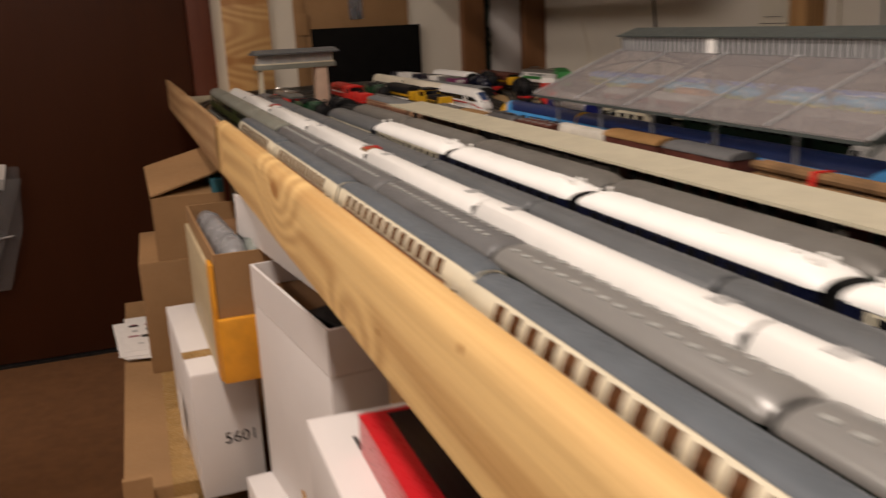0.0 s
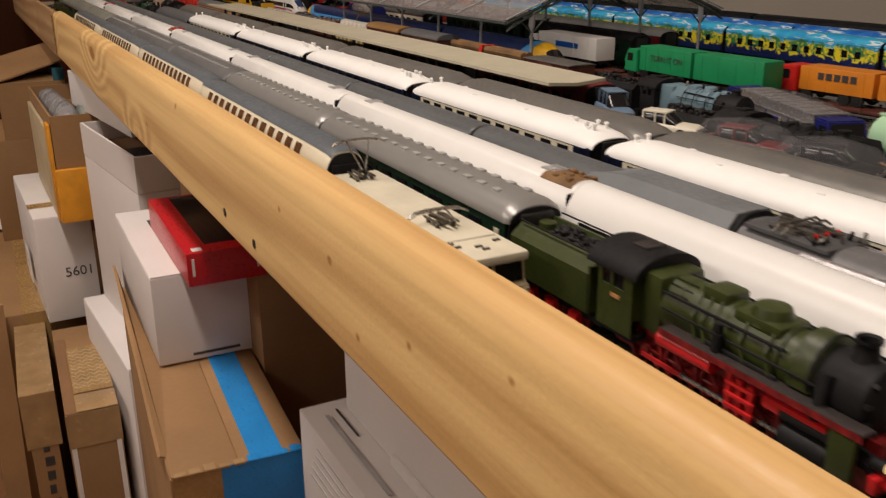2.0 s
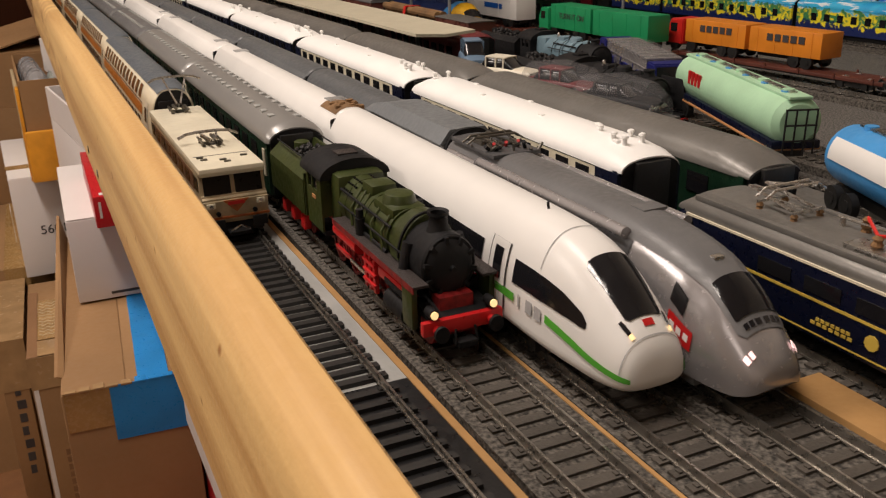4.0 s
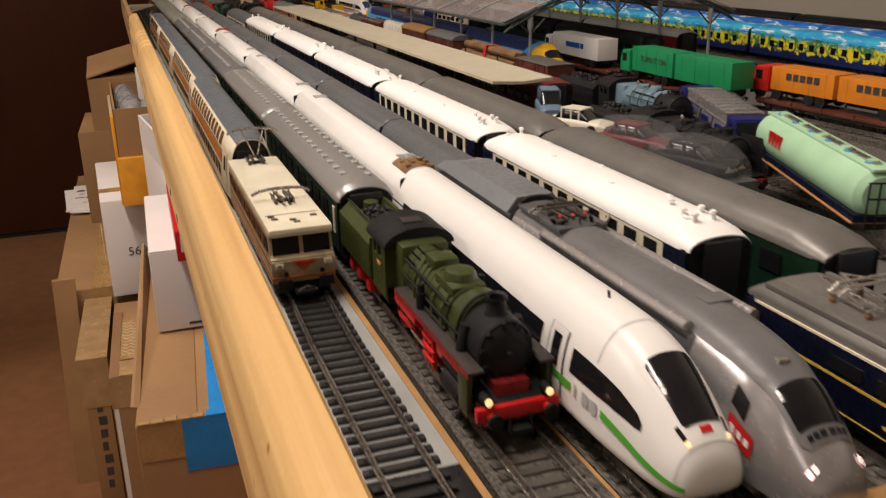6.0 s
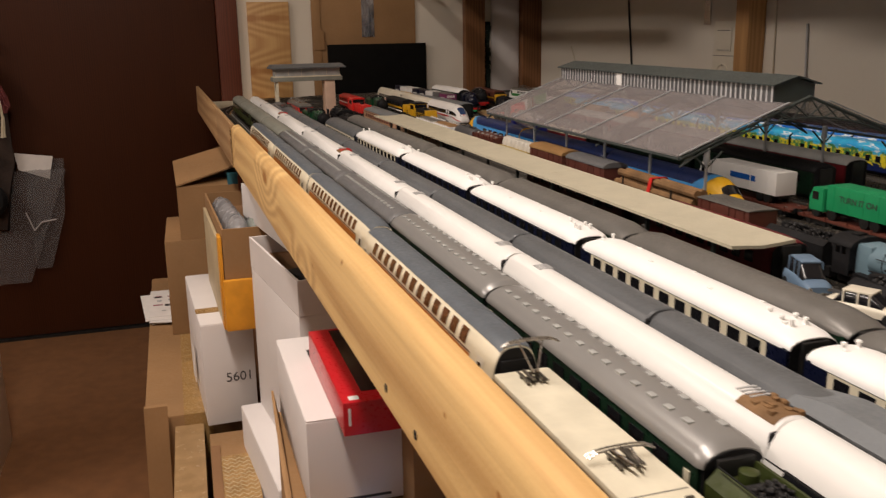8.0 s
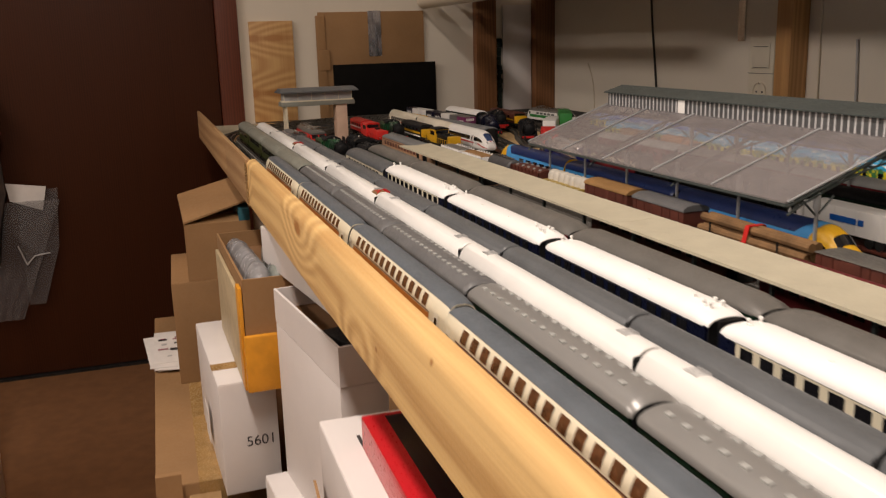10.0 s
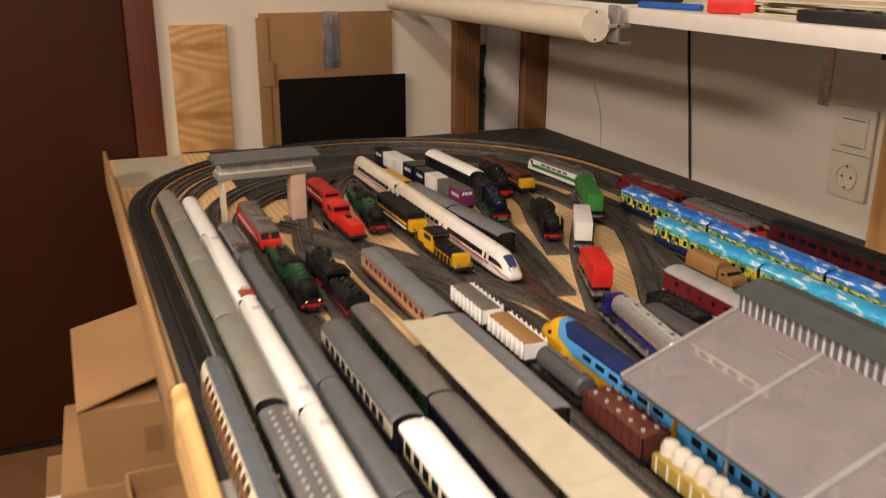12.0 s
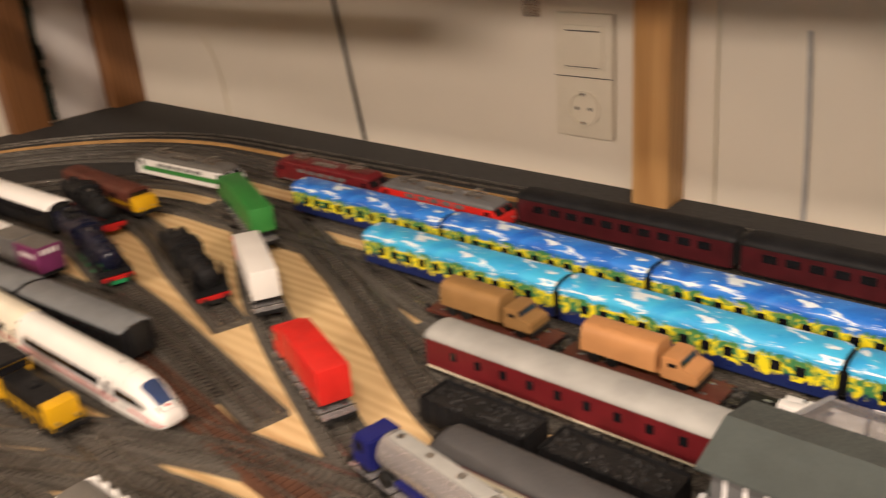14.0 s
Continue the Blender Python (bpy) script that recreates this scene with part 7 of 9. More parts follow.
steam("all-black model steam engine without train", pose(X7 + 0.004, 0.005, B, 0, 0, 180), "soot", "soot", "", frame="black", wheel="black", L=0.118, tL=0.065, lamps=False, wind=True)

# ---- yellow and blue multiple unit under the hall ----
EMU = "yellow and blue multiple unit"


def emu_head(m, L, label):
    t = thing("multiple_unit_end_car", label, "model train head", m, EMU)
    h, w, zr, n = L / 2, 0.0168, 0.0545, 2.8
    secs = [(-h, w, 0.016, zr, n), (h - 0.046, w, 0.016, zr, n), (h - 0.034, w - 0.0004, 0.016, zr - 0.0010, n), (h - 0.024, w - 0.0010, 0.016, zr - 0.0055, n), (h - 0.013, w - 0.0022, 0.016, zr - 0.0150, n), (h - 0.005, w - 0.0040, 0.016, zr - 0.0185, n), (h, w - 0.0075, 0.017, zr - 0.0225, 2.4)]
    part("body", shell(bmesh.new(), secs), M["yellow"], t)
    part("blue_side", decal(bmesh.new(), secs, [(-h + 0.001, at_height(0.30, n), 1 - at_height(0.30, n)), (h - 0.085, at_height(0.30, n), 1 - at_height(0.30, n)), (h - 0.050, at_height(0.55, n), 1 - at_height(0.55, n)), (h - 0.040, 0.40, 0.60)], 0.0003, 18), M["sky"], t, "light blue panel sweeping over the roof")
    part("roof_panel", decal(bmesh.new(), secs, [(-h + 0.001, at_height(0.70, n), 1 - at_height(0.70, n)), (h - 0.068, at_height(0.70, n), 1 - at_height(0.70, n)), (h - 0.052, 0.38, 0.62)], 0.0005, 16), M["royal"], t, "dark blue roof panel")
    part("windscreen", decal(bmesh.new(), secs, [(h - 0.0225, 0.33, 0.67), (h - 0.0135, 0.28, 0.72)], 0.0005, 8), M["window"], t)
    for k in (1, -1):
        lo, hi = at_height(0.46, n), at_height(0.60, n)
        if k < 0:
            lo, hi = 1 - hi, 1 - lo
        for i in range(6):
            y = -h + 0.015 + i * (L - 0.11) / 6
            part("window", decal(bmesh.new(), secs, [(y, lo, hi), (y + 0.017, lo, hi)], 0.0005, 3), M["window"], t)
        part("cab_window", decal(bmesh.new(), secs, [(h - 0.034, lo, hi), (h - 0.026, lo, hi)], 0.0005, 3), M["window"], t)
        part("headlight", rod(bmesh.new(), (k * 0.008, h - 0.004, 0.026), (k * 0.008, h - 0.0005, 0.026), 0.0015, 10), M["steel"], t)
    for y in (-h + 0.034, h - 0.045):
        bogie(t, y)
    part("coupler_pilot", box(bmesh.new(), -0.010, 0.010, h - 0.012, h - 0.001, 0.0125, 0.0175, 0.001), M["black"], t)
    return t


emu_head(on(X9, 1.035, 1.302, 0), 0.265, "yellow and blue unit end car with rounded nose")
coach("blue multiple unit coach with dark blue roof", on(X9, 0.750, 1.032), 0.282, "sky", "royal", EMU, win=(0.031, 0.039), n=11, bands=(("yellow", 0.0165, 0.0215),), rn=2.6)
emu_head(on(X9, 0.478, 0.747, 180), 0.267, "yellow and blue unit end car under the hall roof")


# ---- trucks ----
def tyres(t, spots, r=0.0058, name="wheel", x=0.0115, z0=0.0):
    def make(b):
        rod(b, (-0.0018, 0, 0), (0.0018, 0, 0), r, 14)
        rod(b, (-0.0022, 0, 0), (0.0022, 0, 0), r * 0.5, 10)

    me = shared(("wheel", r), make, M["black"])
    for y in spots:
        for s in (-1, 1):
            part(name, me, M["black"], t, m=pose(s * x, y, z0 + r))


def truck_cab(t, y, z0, colour, hood=0.0, h=0.030, L=0.021, w=0.0138):
    b = bmesh.new()
    prof = [(y - L / 2, z0 + 0.006), (y + L / 2 + hood, z0 + 0.006), (y + L / 2 + hood, z0 + (0.016 if hood else h * 0.55)), (y + L / 2 - 0.001, z0 + 0.018 if hood else z0 + h * 0.58), (y + L / 2 - 0.004, z0 + h), (y - L / 2, z0 + h)]
    loft(b, [[(x, yy, z) for yy, z in prof] for x in (-w, w)])
    bmesh.ops.bevel(b, geom=b.edges[:], offset=0.0010, segments=2, affect="EDGES")
    part("cab", b, M[colour], t)
    f = bmesh.new()
    d = 0.0006
    vs = [f.verts.new(v) for v in ((-w + 0.002, y + L / 2 - 0.0012 + d, z0 + 0.0185), (w - 0.002, y + L / 2 - 0.0012 + d, z0 + 0.0185), (w - 0.002, y + L / 2 - 0.0035 + d, z0 + h - 0.002), (-w + 0.002, y + L / 2 - 0.0035 + d, z0 + h - 0.002))]
    f.faces.new(vs)
    part("windscreen", f, M["window"], t)
    part("side_window", box(bmesh.new(), -w - 0.0004, w + 0.0004, y - 0.003, y + L / 2 - 0.005, z0 + 0.018, z0 + h - 0.004), M["window"], t)
    part("bumper", box(bmesh.new(), -w + 0.0005, w - 0.0005, y + L / 2 + hood - 0.001, y + L / 2 + hood + 0.0015, z0 + 0.003, z0 + 0.008, 0.0005), M["black"], t)


def semi(label, m, cab, trailer, Lt=0.115, z0=0.0, hood=0.0, mark=None, group="model trucks", tank=False, cabs=True, Ht=0.032):
    """Tractor and box or tank trailer; the cab looks along +y."""
    t = thing("truck", label, "model truck", m, group)
    L = Lt + (0.026 if cabs else 0)
    yb = -L / 2
    if cabs:
        truck_cab(t, L / 2 - 0.012, z0, cab, hood)
    part("chassis", box(bmesh.new(), -0.006, 0.006, yb + 0.004, L / 2 - 0.004, z0 + 0.0055, z0 + 0.0095), M["black"], t)
    if tank:
        r = 0.0138
        secs = [(yb + 0.001, r * 0.72), (yb + 0.004, r * 0.97), (yb + 0.007, r), (yb + Lt - 0.007, r), (yb + Lt - 0.004, r * 0.97), (yb + Lt - 0.001, r * 0.72)]
        part("tank", lathe_y(bmesh.new(), secs, 0, z0 + 0.0095 + r, 22), M[trailer], t)
        part("ladder_rail", box(bmesh.new(), -0.002, 0.002, yb + 0.01, yb + Lt - 0.01, z0 + 0.0095 + 2 * r, z0 + 0.0105 + 2 * r), M["steel"], t)
        for i in range(5):
            part("hatch", lathe_z(bmesh.new(), [(z0 + 0.0090 + 2 * r, 0.0032), (z0 + 0.0110 + 2 * r, 0.0030)], 0, yb + 0.016 + i * (Lt - 0.032) / 4), M["steel" if trailer == "silver" else trailer], t)
    else:
        part("trailer_box", box(bmesh.new(), -0.0136, 0.0136, yb, yb + Lt, z0 + 0.0095, z0 + 0.0095 + Ht, 0.0008), M[trailer], t)
        for i in range(4):
            part("box_rib", box(bmesh.new(), -0.0139, 0.0139, yb + Lt * (i + 0.5) / 4 - 0.0003, yb + Lt * (i + 0.5) / 4 + 0.0003, z0 + 0.0100, z0 + 0.0090 + Ht), M[trailer], t)
    tyres(t, [yb + 0.014, yb + 0.027] + ([L / 2 - 0.012, L / 2 - 0.034] if cabs else []), z0=z0)
    if mark:
        for s in (-1, 1):
            for i, (ya, ln) in enumerate(mark[1]):
                part("mark", box(bmesh.new(), min(s * 0.0136, s * 0.0142), max(s * 0.0136, s * 0.0142), yb + Lt * ya, yb + Lt * (ya + ln), z0 + 0.0205, z0 + 0.0265), M[mark[0]], t)
    return t


def flat_wagon(label, m, L, colour="brown"):
    t = wagon(label, m, L, group="flat wagons with trucks", bog=True)
    part("deck", box(bmesh.new(), -0.0150, 0.0150, -L / 2 + 0.003, L / 2 - 0.003, 0.0180, 0.0208, 0.0004), M[colour], t)
    for i in range(7):
        for s in (-1, 1):
            part("stake", box(bmesh.new(), s * 0.0152 - 0.0006, s * 0.0152 + 0.0006, -L / 2 + 0.012 + i * (L - 0.024) / 6 - 0.0008, -L / 2 + 0.012 + i * (L - 0.024) / 6 + 0.0008, 0.0180, 0.0228), M[colour], t)
    return t


BARS = [(0.22, 0.08), (0.33, 0.08), (0.44, 0.08), (0.55, 0.08), (0.66, 0.08)]
ZW = 0.0208
flat_wagon("red-brown flat wagon under a white truck", on(X10, 0.475, 0.66), 0.183)
semi("white box truck with blue round sign on its side", pose(X10, 0.578, B, 0, 0, 0), "white", "white", 0.118, ZW, Ht=0.0255, mark=("blue", [(0.30, 0.06), (0.38, 0.30)]))
flat_wagon("red-brown flat wagon under green trucks", on(X10 + 0.001, 0.262, 0.472), 0.208)
t = semi("bright green box truck with dark lettering", pose(X10, 0.403, B, 0, 0, 0), "kelly", "kelly", 0.078, ZW, Ht=0.0255)
for s in (-1, 1):
    writing("lettering", "TURN IT ON", 0.0085, M["ink"], t, pose(s * 0.0141, -0.016, ZW + 0.0235, 90, 0, 90 * s))
semi("bright green trailer without a cab", pose(X10 + 0.002, 0.304, B, 0, 0, 3), "kelly", "kelly", 0.086, ZW, cabs=False, Ht=0.0255)
flat_wagon("red-brown flat wagon under orange trucks", pose(0.459, 0.150, B, 0, 0, 185), 0.235)
semi("orange box truck with red cab and dark bars", pose(0.4575, 0.231, B, 0, 0, 5), "red_bright", "orange", 0.074, ZW, mark=("ink", BARS), Ht=0.0215)
semi("orange trailer with dark bars", pose(0.4650, 0.138, B, 0, 0, 5), "orange", "orange", 0.076, ZW, cabs=False, mark=("ink", BARS), Ht=0.0215)
tank_wagon("grey tank wagon behind the orange trucks", on(0.468, -0.115, 0.045), 0.15, "silver")

# trucks and cars between the tracks
DIAG = -21.0


def diag(x, y, z=B):
    return pose(x, y, z, 0, 0, DIAG + 180)


t = thing("car_transporter", "blue and silver car transporter lorry in clear foil", "model truck", diag(0.302, 0.138, B + HR + 0.006))
truck_cab(t, 0.068, 0, "indigo")
truck_cab(t, -0.074, 0, "indigo")
part("chassis", box(bmesh.new(), -0.007, 0.007, -0.080, 0.075, 0.0055, 0.0095), M["silver"], t)
part("deck", box(bmesh.new(), -0.0135, 0.0135, -0.060, 0.055, 0.0225, 0.0240, 0.0004), M["silver"], t)
for x in (-0.0125, 0.0125):
    part("side_panel", box(bmesh.new(), x - 0.0006, x + 0.0006, -0.060, 0.055, 0.0120, 0.0300, 0.0003), M["silver"], t)
for i in range(9):
    part("deck_plate", box(bmesh.new(), -0.0135, 0.0135, -0.062 + i * 0.0134, -0.0515 + i * 0.0134, 0.0300, 0.0316, 0.0003), M["silver"], t)
part("foil_cover", shell(bmesh.new(), [(-0.050, 0.0145, 0.0302, 0.0335, 2.2), (-0.01, 0.0150, 0.0302, 0.0372, 2.2), (0.03, 0.0150, 0.0302, 0.0360, 2.2), (0.052, 0.0140, 0.0302, 0.0330, 2.2)]), M["clear"], t, "crumpled clear foil")
for y in (-0.045, 0.000, 0.040):
    for s in (-1, 1):
        part("blue_arch", box(bmesh.new(), min(s * 0.0130, s * 0.0142), max(s * 0.0130, s * 0.0142), y - 0.008, y + 0.008, 0.0130, 0.0200, 0.0020), M["indigo"], t)
for y in (-0.05, -0.02, 0.015, 0.05):
    part("brace", rod(rod(bmesh.new(), (-0.013, y, 0.0095), (-0.013, y + 0.006, 0.0228), 0.0008, 6), (0.013, y, 0.0095), (0.013, y + 0.006, 0.0228), 0.0008, 6), M["indigo"], t)
tyres(t, (-0.066, -0.04, 0.03, 0.062))
t = semi("mint green tank trailer with red bars", diag(0.2335, -0.0435, B + HR + 0.0105), "navy", "mint", 0.158, 0.002, tank=True, cabs=False)
for i in range(4):
    part("mark", box(bmesh.new(), 0.0128, 0.0139, -0.0495 + i * 0.0058, -0.0455 + i * 0.0058, 0.0245, 0.0325), M["red"], t)
part("top_walkway", box(bmesh.new(), -0.0062, 0.0062, -0.078, 0.078, 0.0375, 0.0392, 0.0006), M["mint"], t)
for i in range(6):
    part("blue_lid", rod(bmesh.new(), (0.0018, -0.064 + i * 0.0256, 0.0391), (0.0018, -0.064 + i * 0.0256, 0.0397), 0.0026, 12), M["sky"], t)
for x in (-0.010, -0.0035, 0.0035, 0.010):
    part("ladder_post", rod(bmesh.new(), (x * 0.8, 0.080, 0.010), (x * 0.8, 0.081, 0.033), 0.0005, 6), M["black"], t)
for z in (0.017, 0.025, 0.033):
    part("ladder_rung", rod(bmesh.new(), (-0.0085, 0.0808, z), (0.0085, 0.0808, z), 0.0005, 6), M["black"], t)
part("blue_belt", box(bmesh.new(), -0.0130, 0.0130, -0.078, 0.078, 0.0120, 0.0165, 0.001), M["navy"], t)
part("gold_belt", box(bmesh.new(), -0.0134, 0.0134, -0.077, 0.077, 0.0112, 0.0125, 0.0003), M["salmon"], t)
t = semi("sky blue and white tank trailer", diag(0.168, -0.218, B + HR + 0.0085), "sky", "sky", 0.120, 0.002, tank=True, cabs=False)
for s in (-1, 1):
    arc_pts = [(s * r * math.cos(math.radians(a)), 0.0253 + r * math.sin(math.radians(a))) for r, order in ((0.0142, range(-2, 46, 6)), (0.0134, range(40, -8, -6))) for a in order]
    part("white_belt", prism(bmesh.new(), arc_pts, -0.052, 0.052), M["white"], t)


def car(label, m, colour, L=0.050, W=0.0190, Hc=0.0160, van=False, group="model cars"):
    t = thing("car", label, "model car", m, group)
    h, w = L / 2, W / 2
    z = 0.0030
    zb = Hc * 0.58
    b = bmesh.new()
    shell(b, [(-h, w * 0.82, z + 0.001, zb * 0.85, 4), (-h + 0.003, w * 0.96, z, zb, 4.5), (0, w, z, zb * 1.04, 4.5), (h - 0.004, w * 0.95, z, zb * 0.92, 4.5), (h, w * 0.80, z + 0.001, zb * 0.75, 4)])
    part("body", b, M[colour], t)
    a0, a1 = (-h + 0.003, h * 0.55) if van else (-h + 0.007, h * 0.42)
    part("cabin", shell(bmesh.new(), [(a0, w * 0.80, zb * 0.9, zb * 1.02, 3), (a0 + 0.005, w * 0.80, zb * 0.9, Hc, 3.4), (a1 - 0.008, w * 0.80, zb * 0.9, Hc, 3.4), (a1, w * 0.80, zb * 0.9, zb * 1.02, 3)]), M["window"], t)
    part("roof", box(bmesh.new(), -w * 0.68, w * 0.68, a0 + 0.0045, a1 - 0.0070, Hc - 0.0008, Hc + 0.0005, 0.0004), M[colour], t)
    for s in (-1, 1):
        for y in ((a0 + a1) / 2, a0 + 0.006, a1 - 0.008):
            part("pillar", box(bmesh.new(), min(s * w * 0.70, s * w * 0.83), max(s * w * 0.70, s * w * 0.83), y - 0.0006, y + 0.0006, zb * 0.95, Hc - 0.0002), M[colour], t)
        part("headlight", rod(bmesh.new(), (s * w * 0.62, h - 0.002, zb * 0.62), (s * w * 0.62, h + 0.0002, zb * 0.62), 0.0012, 10), M["steel"], t)
    part("bumper", box(bmesh.new(), -w * 0.85, w * 0.85, h - 0.001, h + 0.0012, 0.0040, 0.0058, 0.0004), M["steel"], t)
    tyres(t, (-h * 0.62, h * 0.60), 0.0035, x=w * 0.86)
    return t


PZ = B + 0.018
car("grey blue delivery van on the platform", pose(0.180, 0.196, PZ + 0.0165, 0, 0, 160), "pale_blue", 0.046, 0.020, 0.022, True)
car("cream saloon car on the platform", pose(0.178, 0.138, PZ + 0.0165, 0, 0, 205), "ivory", 0.052, 0.0205, 0.0165)
part_block = solid("loading_ramp", box(bmesh.new(), 0.157, 0.203, -0.03, 0.222, PZ, PZ + 0.0165, 0.001), M["louvre"], "grey loading ramp that carries the model cars", "block")
for x, y, c, lab in ((0.184, 0.070, "maroon", "dark red car under a clear plastic cover"), (0.184, 0.005, "soot", "black car under a clear plastic cover")):
    car(lab, pose(x, y, PZ + 0.0165, 0, 0, 200), c, 0.054, 0.0205, 0.0165)
    solid("plastic_cover", shell(bmesh.new(), [(-0.032, 0.009, 0, 0.012, 2.3), (-0.026, 0.0145, 0, 0.019, 2.3), (0, 0.0155, 0, 0.0225, 2.3), (0.022, 0.0145, 0, 0.019, 2.3), (0.032, 0.009, 0, 0.012, 2.3)]), M["clear"], "clear blister cover over a model car", "plastic cover", m=pose(x, y, PZ + 0.0168, 0, 0, 200))

# ---- station hall ----
hall = thing("station_hall", "model train shed with translucent grey roof and open truss ends", "model building", pose(0, 0, B))
HX0, HXR, HX1, HZ0, HZR = 0.276, 0.432, 0.588, 0.080, 0.138
HY0, HY1 = 0.505, 1.065
sl = (HZR - HZ0) / (HXR - HX0)
for s in (-1, 1):
    for i in range(5):
        a = HY0 + 0.004 + i * 0.1112
        xe, xr = (HX0 if s < 0 else HX1), HXR + s * 0.026
        zr_ = HZ0 + sl * abs(xr - xe)
        part("roof_sheet", loft(bmesh.new(), [[(xe, y, HZ0), (xr, y, zr_), (xr, y, zr_ + 0.0016), (xe, y, HZ0 + 0.0016)] for y in (a, a + 0.1104)]), M["hall_glass"], hall)
        part("roof_purlin", box(bmesh.new(), min(xe, xe + s * -0.004), max(xe, xe + s * -0.004), a, a + 0.1105, HZ0 - 0.003, HZ0 - 0.0002), M["hall_frame"], hall)
    for i in range(6):
        y = HY0 + 0.0005 + i * 0.1118
        xr = HXR + s * 0.026
        xe = HX0 if s < 0 else HX1
        zr_ = HZ0 + sl * abs(xr - xe)
        part("rafter", loft(bmesh.new(), [[(xe, yy, HZ0 + 0.0018), (xr, yy, zr_ + 0.0018), (xr, yy, zr_ + 0.0030), (xe, yy, HZ0 + 0.0030)] for yy in (y - 0.0014, y + 0.0014)]), M["hall_wall"], hall)
    # clerestory wall with ribs
    xw = HXR + s * 0.026
    zw = HZ0 + sl * (abs(xw - (HX0 if s < 0 else HX1)))
    part("clerestory_wall", box(bmesh.new(), xw - 0.0008, xw + 0.0008, HY0 + 0.026, HY1 - 0.004, zw, zw + 0.019), M["clerestory"], hall)
    rib = shared(("clerestory_rib",), lambda b: box(b, -0.0014, 0.0014, -0.0011, 0.0011, zw + 0.001, zw + 0.0185), M["rib_white"])
    for i in range(58):
        part("clerestory_rib", rib, M["hall_wall"], hall, m=pose(xw, HY0 + 0.028 + i * 0.00915, 0))
    part("clerestory_roof", loft(bmesh.new(), [[(HXR, y, zw + 0.0275), (HXR + s * 0.031, y, zw + 0.0185), (HXR + s * 0.031, y, zw + 0.0200), (HXR, y, zw + 0.0290)] for y in (HY0 + 0.020, HY1 + 0.002)]), M["hall_frame"], hall)
ZW2 = HZ0 + sl * (HXR - 0.026 - HX0)
for y in (HY0 + 0.0265, HY1 - 0.0045):
    part("clerestory_end", loft(bmesh.new(), [[(HXR - 0.0252, yy, ZW2), (HXR + 0.0252, yy, ZW2), (HXR + 0.0252, yy, ZW2 + 0.019), (HXR, yy, ZW2 + 0.0270), (HXR - 0.0252, yy, ZW2 + 0.019)] for yy in (y - 0.0006, y + 0.0006)]), M["hall_frame"], hall)
part("white_patch", box(bmesh.new(), HXR - 0.0285, HXR - 0.0275, HY1 - 0.205, HY1 - 0.190, ZW2 + 0.001, ZW2 + 0.0175), M["roof_white"], hall, "white sticker on the clerestory")
for y in (HY0 + 0.001, HY0 + 0.185, HY0 + 0.37, HY1 - 0.001):
    n = 8
    top = bmesh.new()
    lines = []
    for s in (-1, 1):
        xe = HX0 if s < 0 else HX1
        pts = []
        for i in range(n + 1):
            f = i / n
            x = xe + (HXR - xe) * f
            zt = HZ0 - 0.002 + sl * abs(x - xe)
            zb = HZ0 - 0.010 + 0.044 * math.sin(f * math.pi / 2) ** 0.9
            pts.append(((x, y, zt), (x, y, min(zb, zt - 0.004))))
        rod(top, pts[0][0], pts[-1][0], 0.0018, 6)
        for (a, c), (d, e) in zip(pts, pts[1:]):
            lines += [("lower_chord", c, e, 0.0012), ("diagonal", c, d, 0.0008), ("diagonal", a, e, 0.0008)]
    tr = part("truss", top, M["hall_frame"], hall)
    for nm, p, q, r in lines:
        part(nm, rod(bmesh.new(), p, q, r, 6), M["hall_frame"], tr)
for i in range(6):
    y = HY0 + 0.003 + i * 0.1108
    for x in (0.3100, 0.5540):
        part("column", lathe_z(bmesh.new(), [(0.0012, 0.0040), (0.005, 0.0036), (0.006, 0.0020), (0.070, 0.0017), (0.074, 0.0035), (0.088, 0.0030)], x, y, 10), M["hall_wall"], hall)
        b = bmesh.new()
        for s in (-1, 1):
            rod(b, (x, y, 0.066), (x + s * 0.018, y, 0.083), 0.0010, 6)
        part("bracket", b, M["hall_frame"], hall)


# ---- trains along the wall ----
SUN = "blossom-painted train"
for x, mt, joints, lab in ((0.700, "sun_b", [1.575, 1.330, 1.085, 0.840, 0.595, 0.350, 0.105], "coach painted with light blue sky and yellow blossoms"), (0.765, "sun_a", [1.765, 1.520, 1.275, 1.030, 0.785, 0.540, 0.295, 0.05], "coach painted with deep blue sky and yellow blossoms")):
    for a, b in zip(joints[1:], joints):
        coach(lab, on(x, a, b), b - a, mt, mt, SUN, win=(0.0290, 0.0370), n=11, rn=2.6, zr=0.0535, ww=0.0078)
electric("dark red electric locomotive beside the wall", on(0.836, 1.690, 1.885), 0.193, "maroon", "maroon", "", ze=0.040, zr=0.046, band=(("grey_roof", 0.0185, 0.0200),))
electric("bright red locomotive with grey roof beside the wall", on(0.836, 1.495, 1.686), 0.190, "red_bright", "grey_roof", "", ze=0.039, zr=0.0455)
for i in range(6):
    a = 1.24 - 0.262 * i
    coach("dark red coach with black roof beside the wall", on(0.873, a, a + 0.26), 0.26, "maroon_dark", "soot", "dark red train", win=(0.0305, 0.0385), n=10, rn=2.4, zr=0.0520)
RW = "wine red train with white roofs"
for a, b in ((1.113, 1.378), (0.846, 1.110), (0.58, 0.843)):
    coach("wine red coach with pale roof and cream sill line", on(0.575, a, b), b - a, "maroon", "strip", RW, win=(0.030, 0.0375), n=9, rn=2.1, zr=0.0525, bands=(("cream", 0.0165, 0.0185),), ww=0.006)
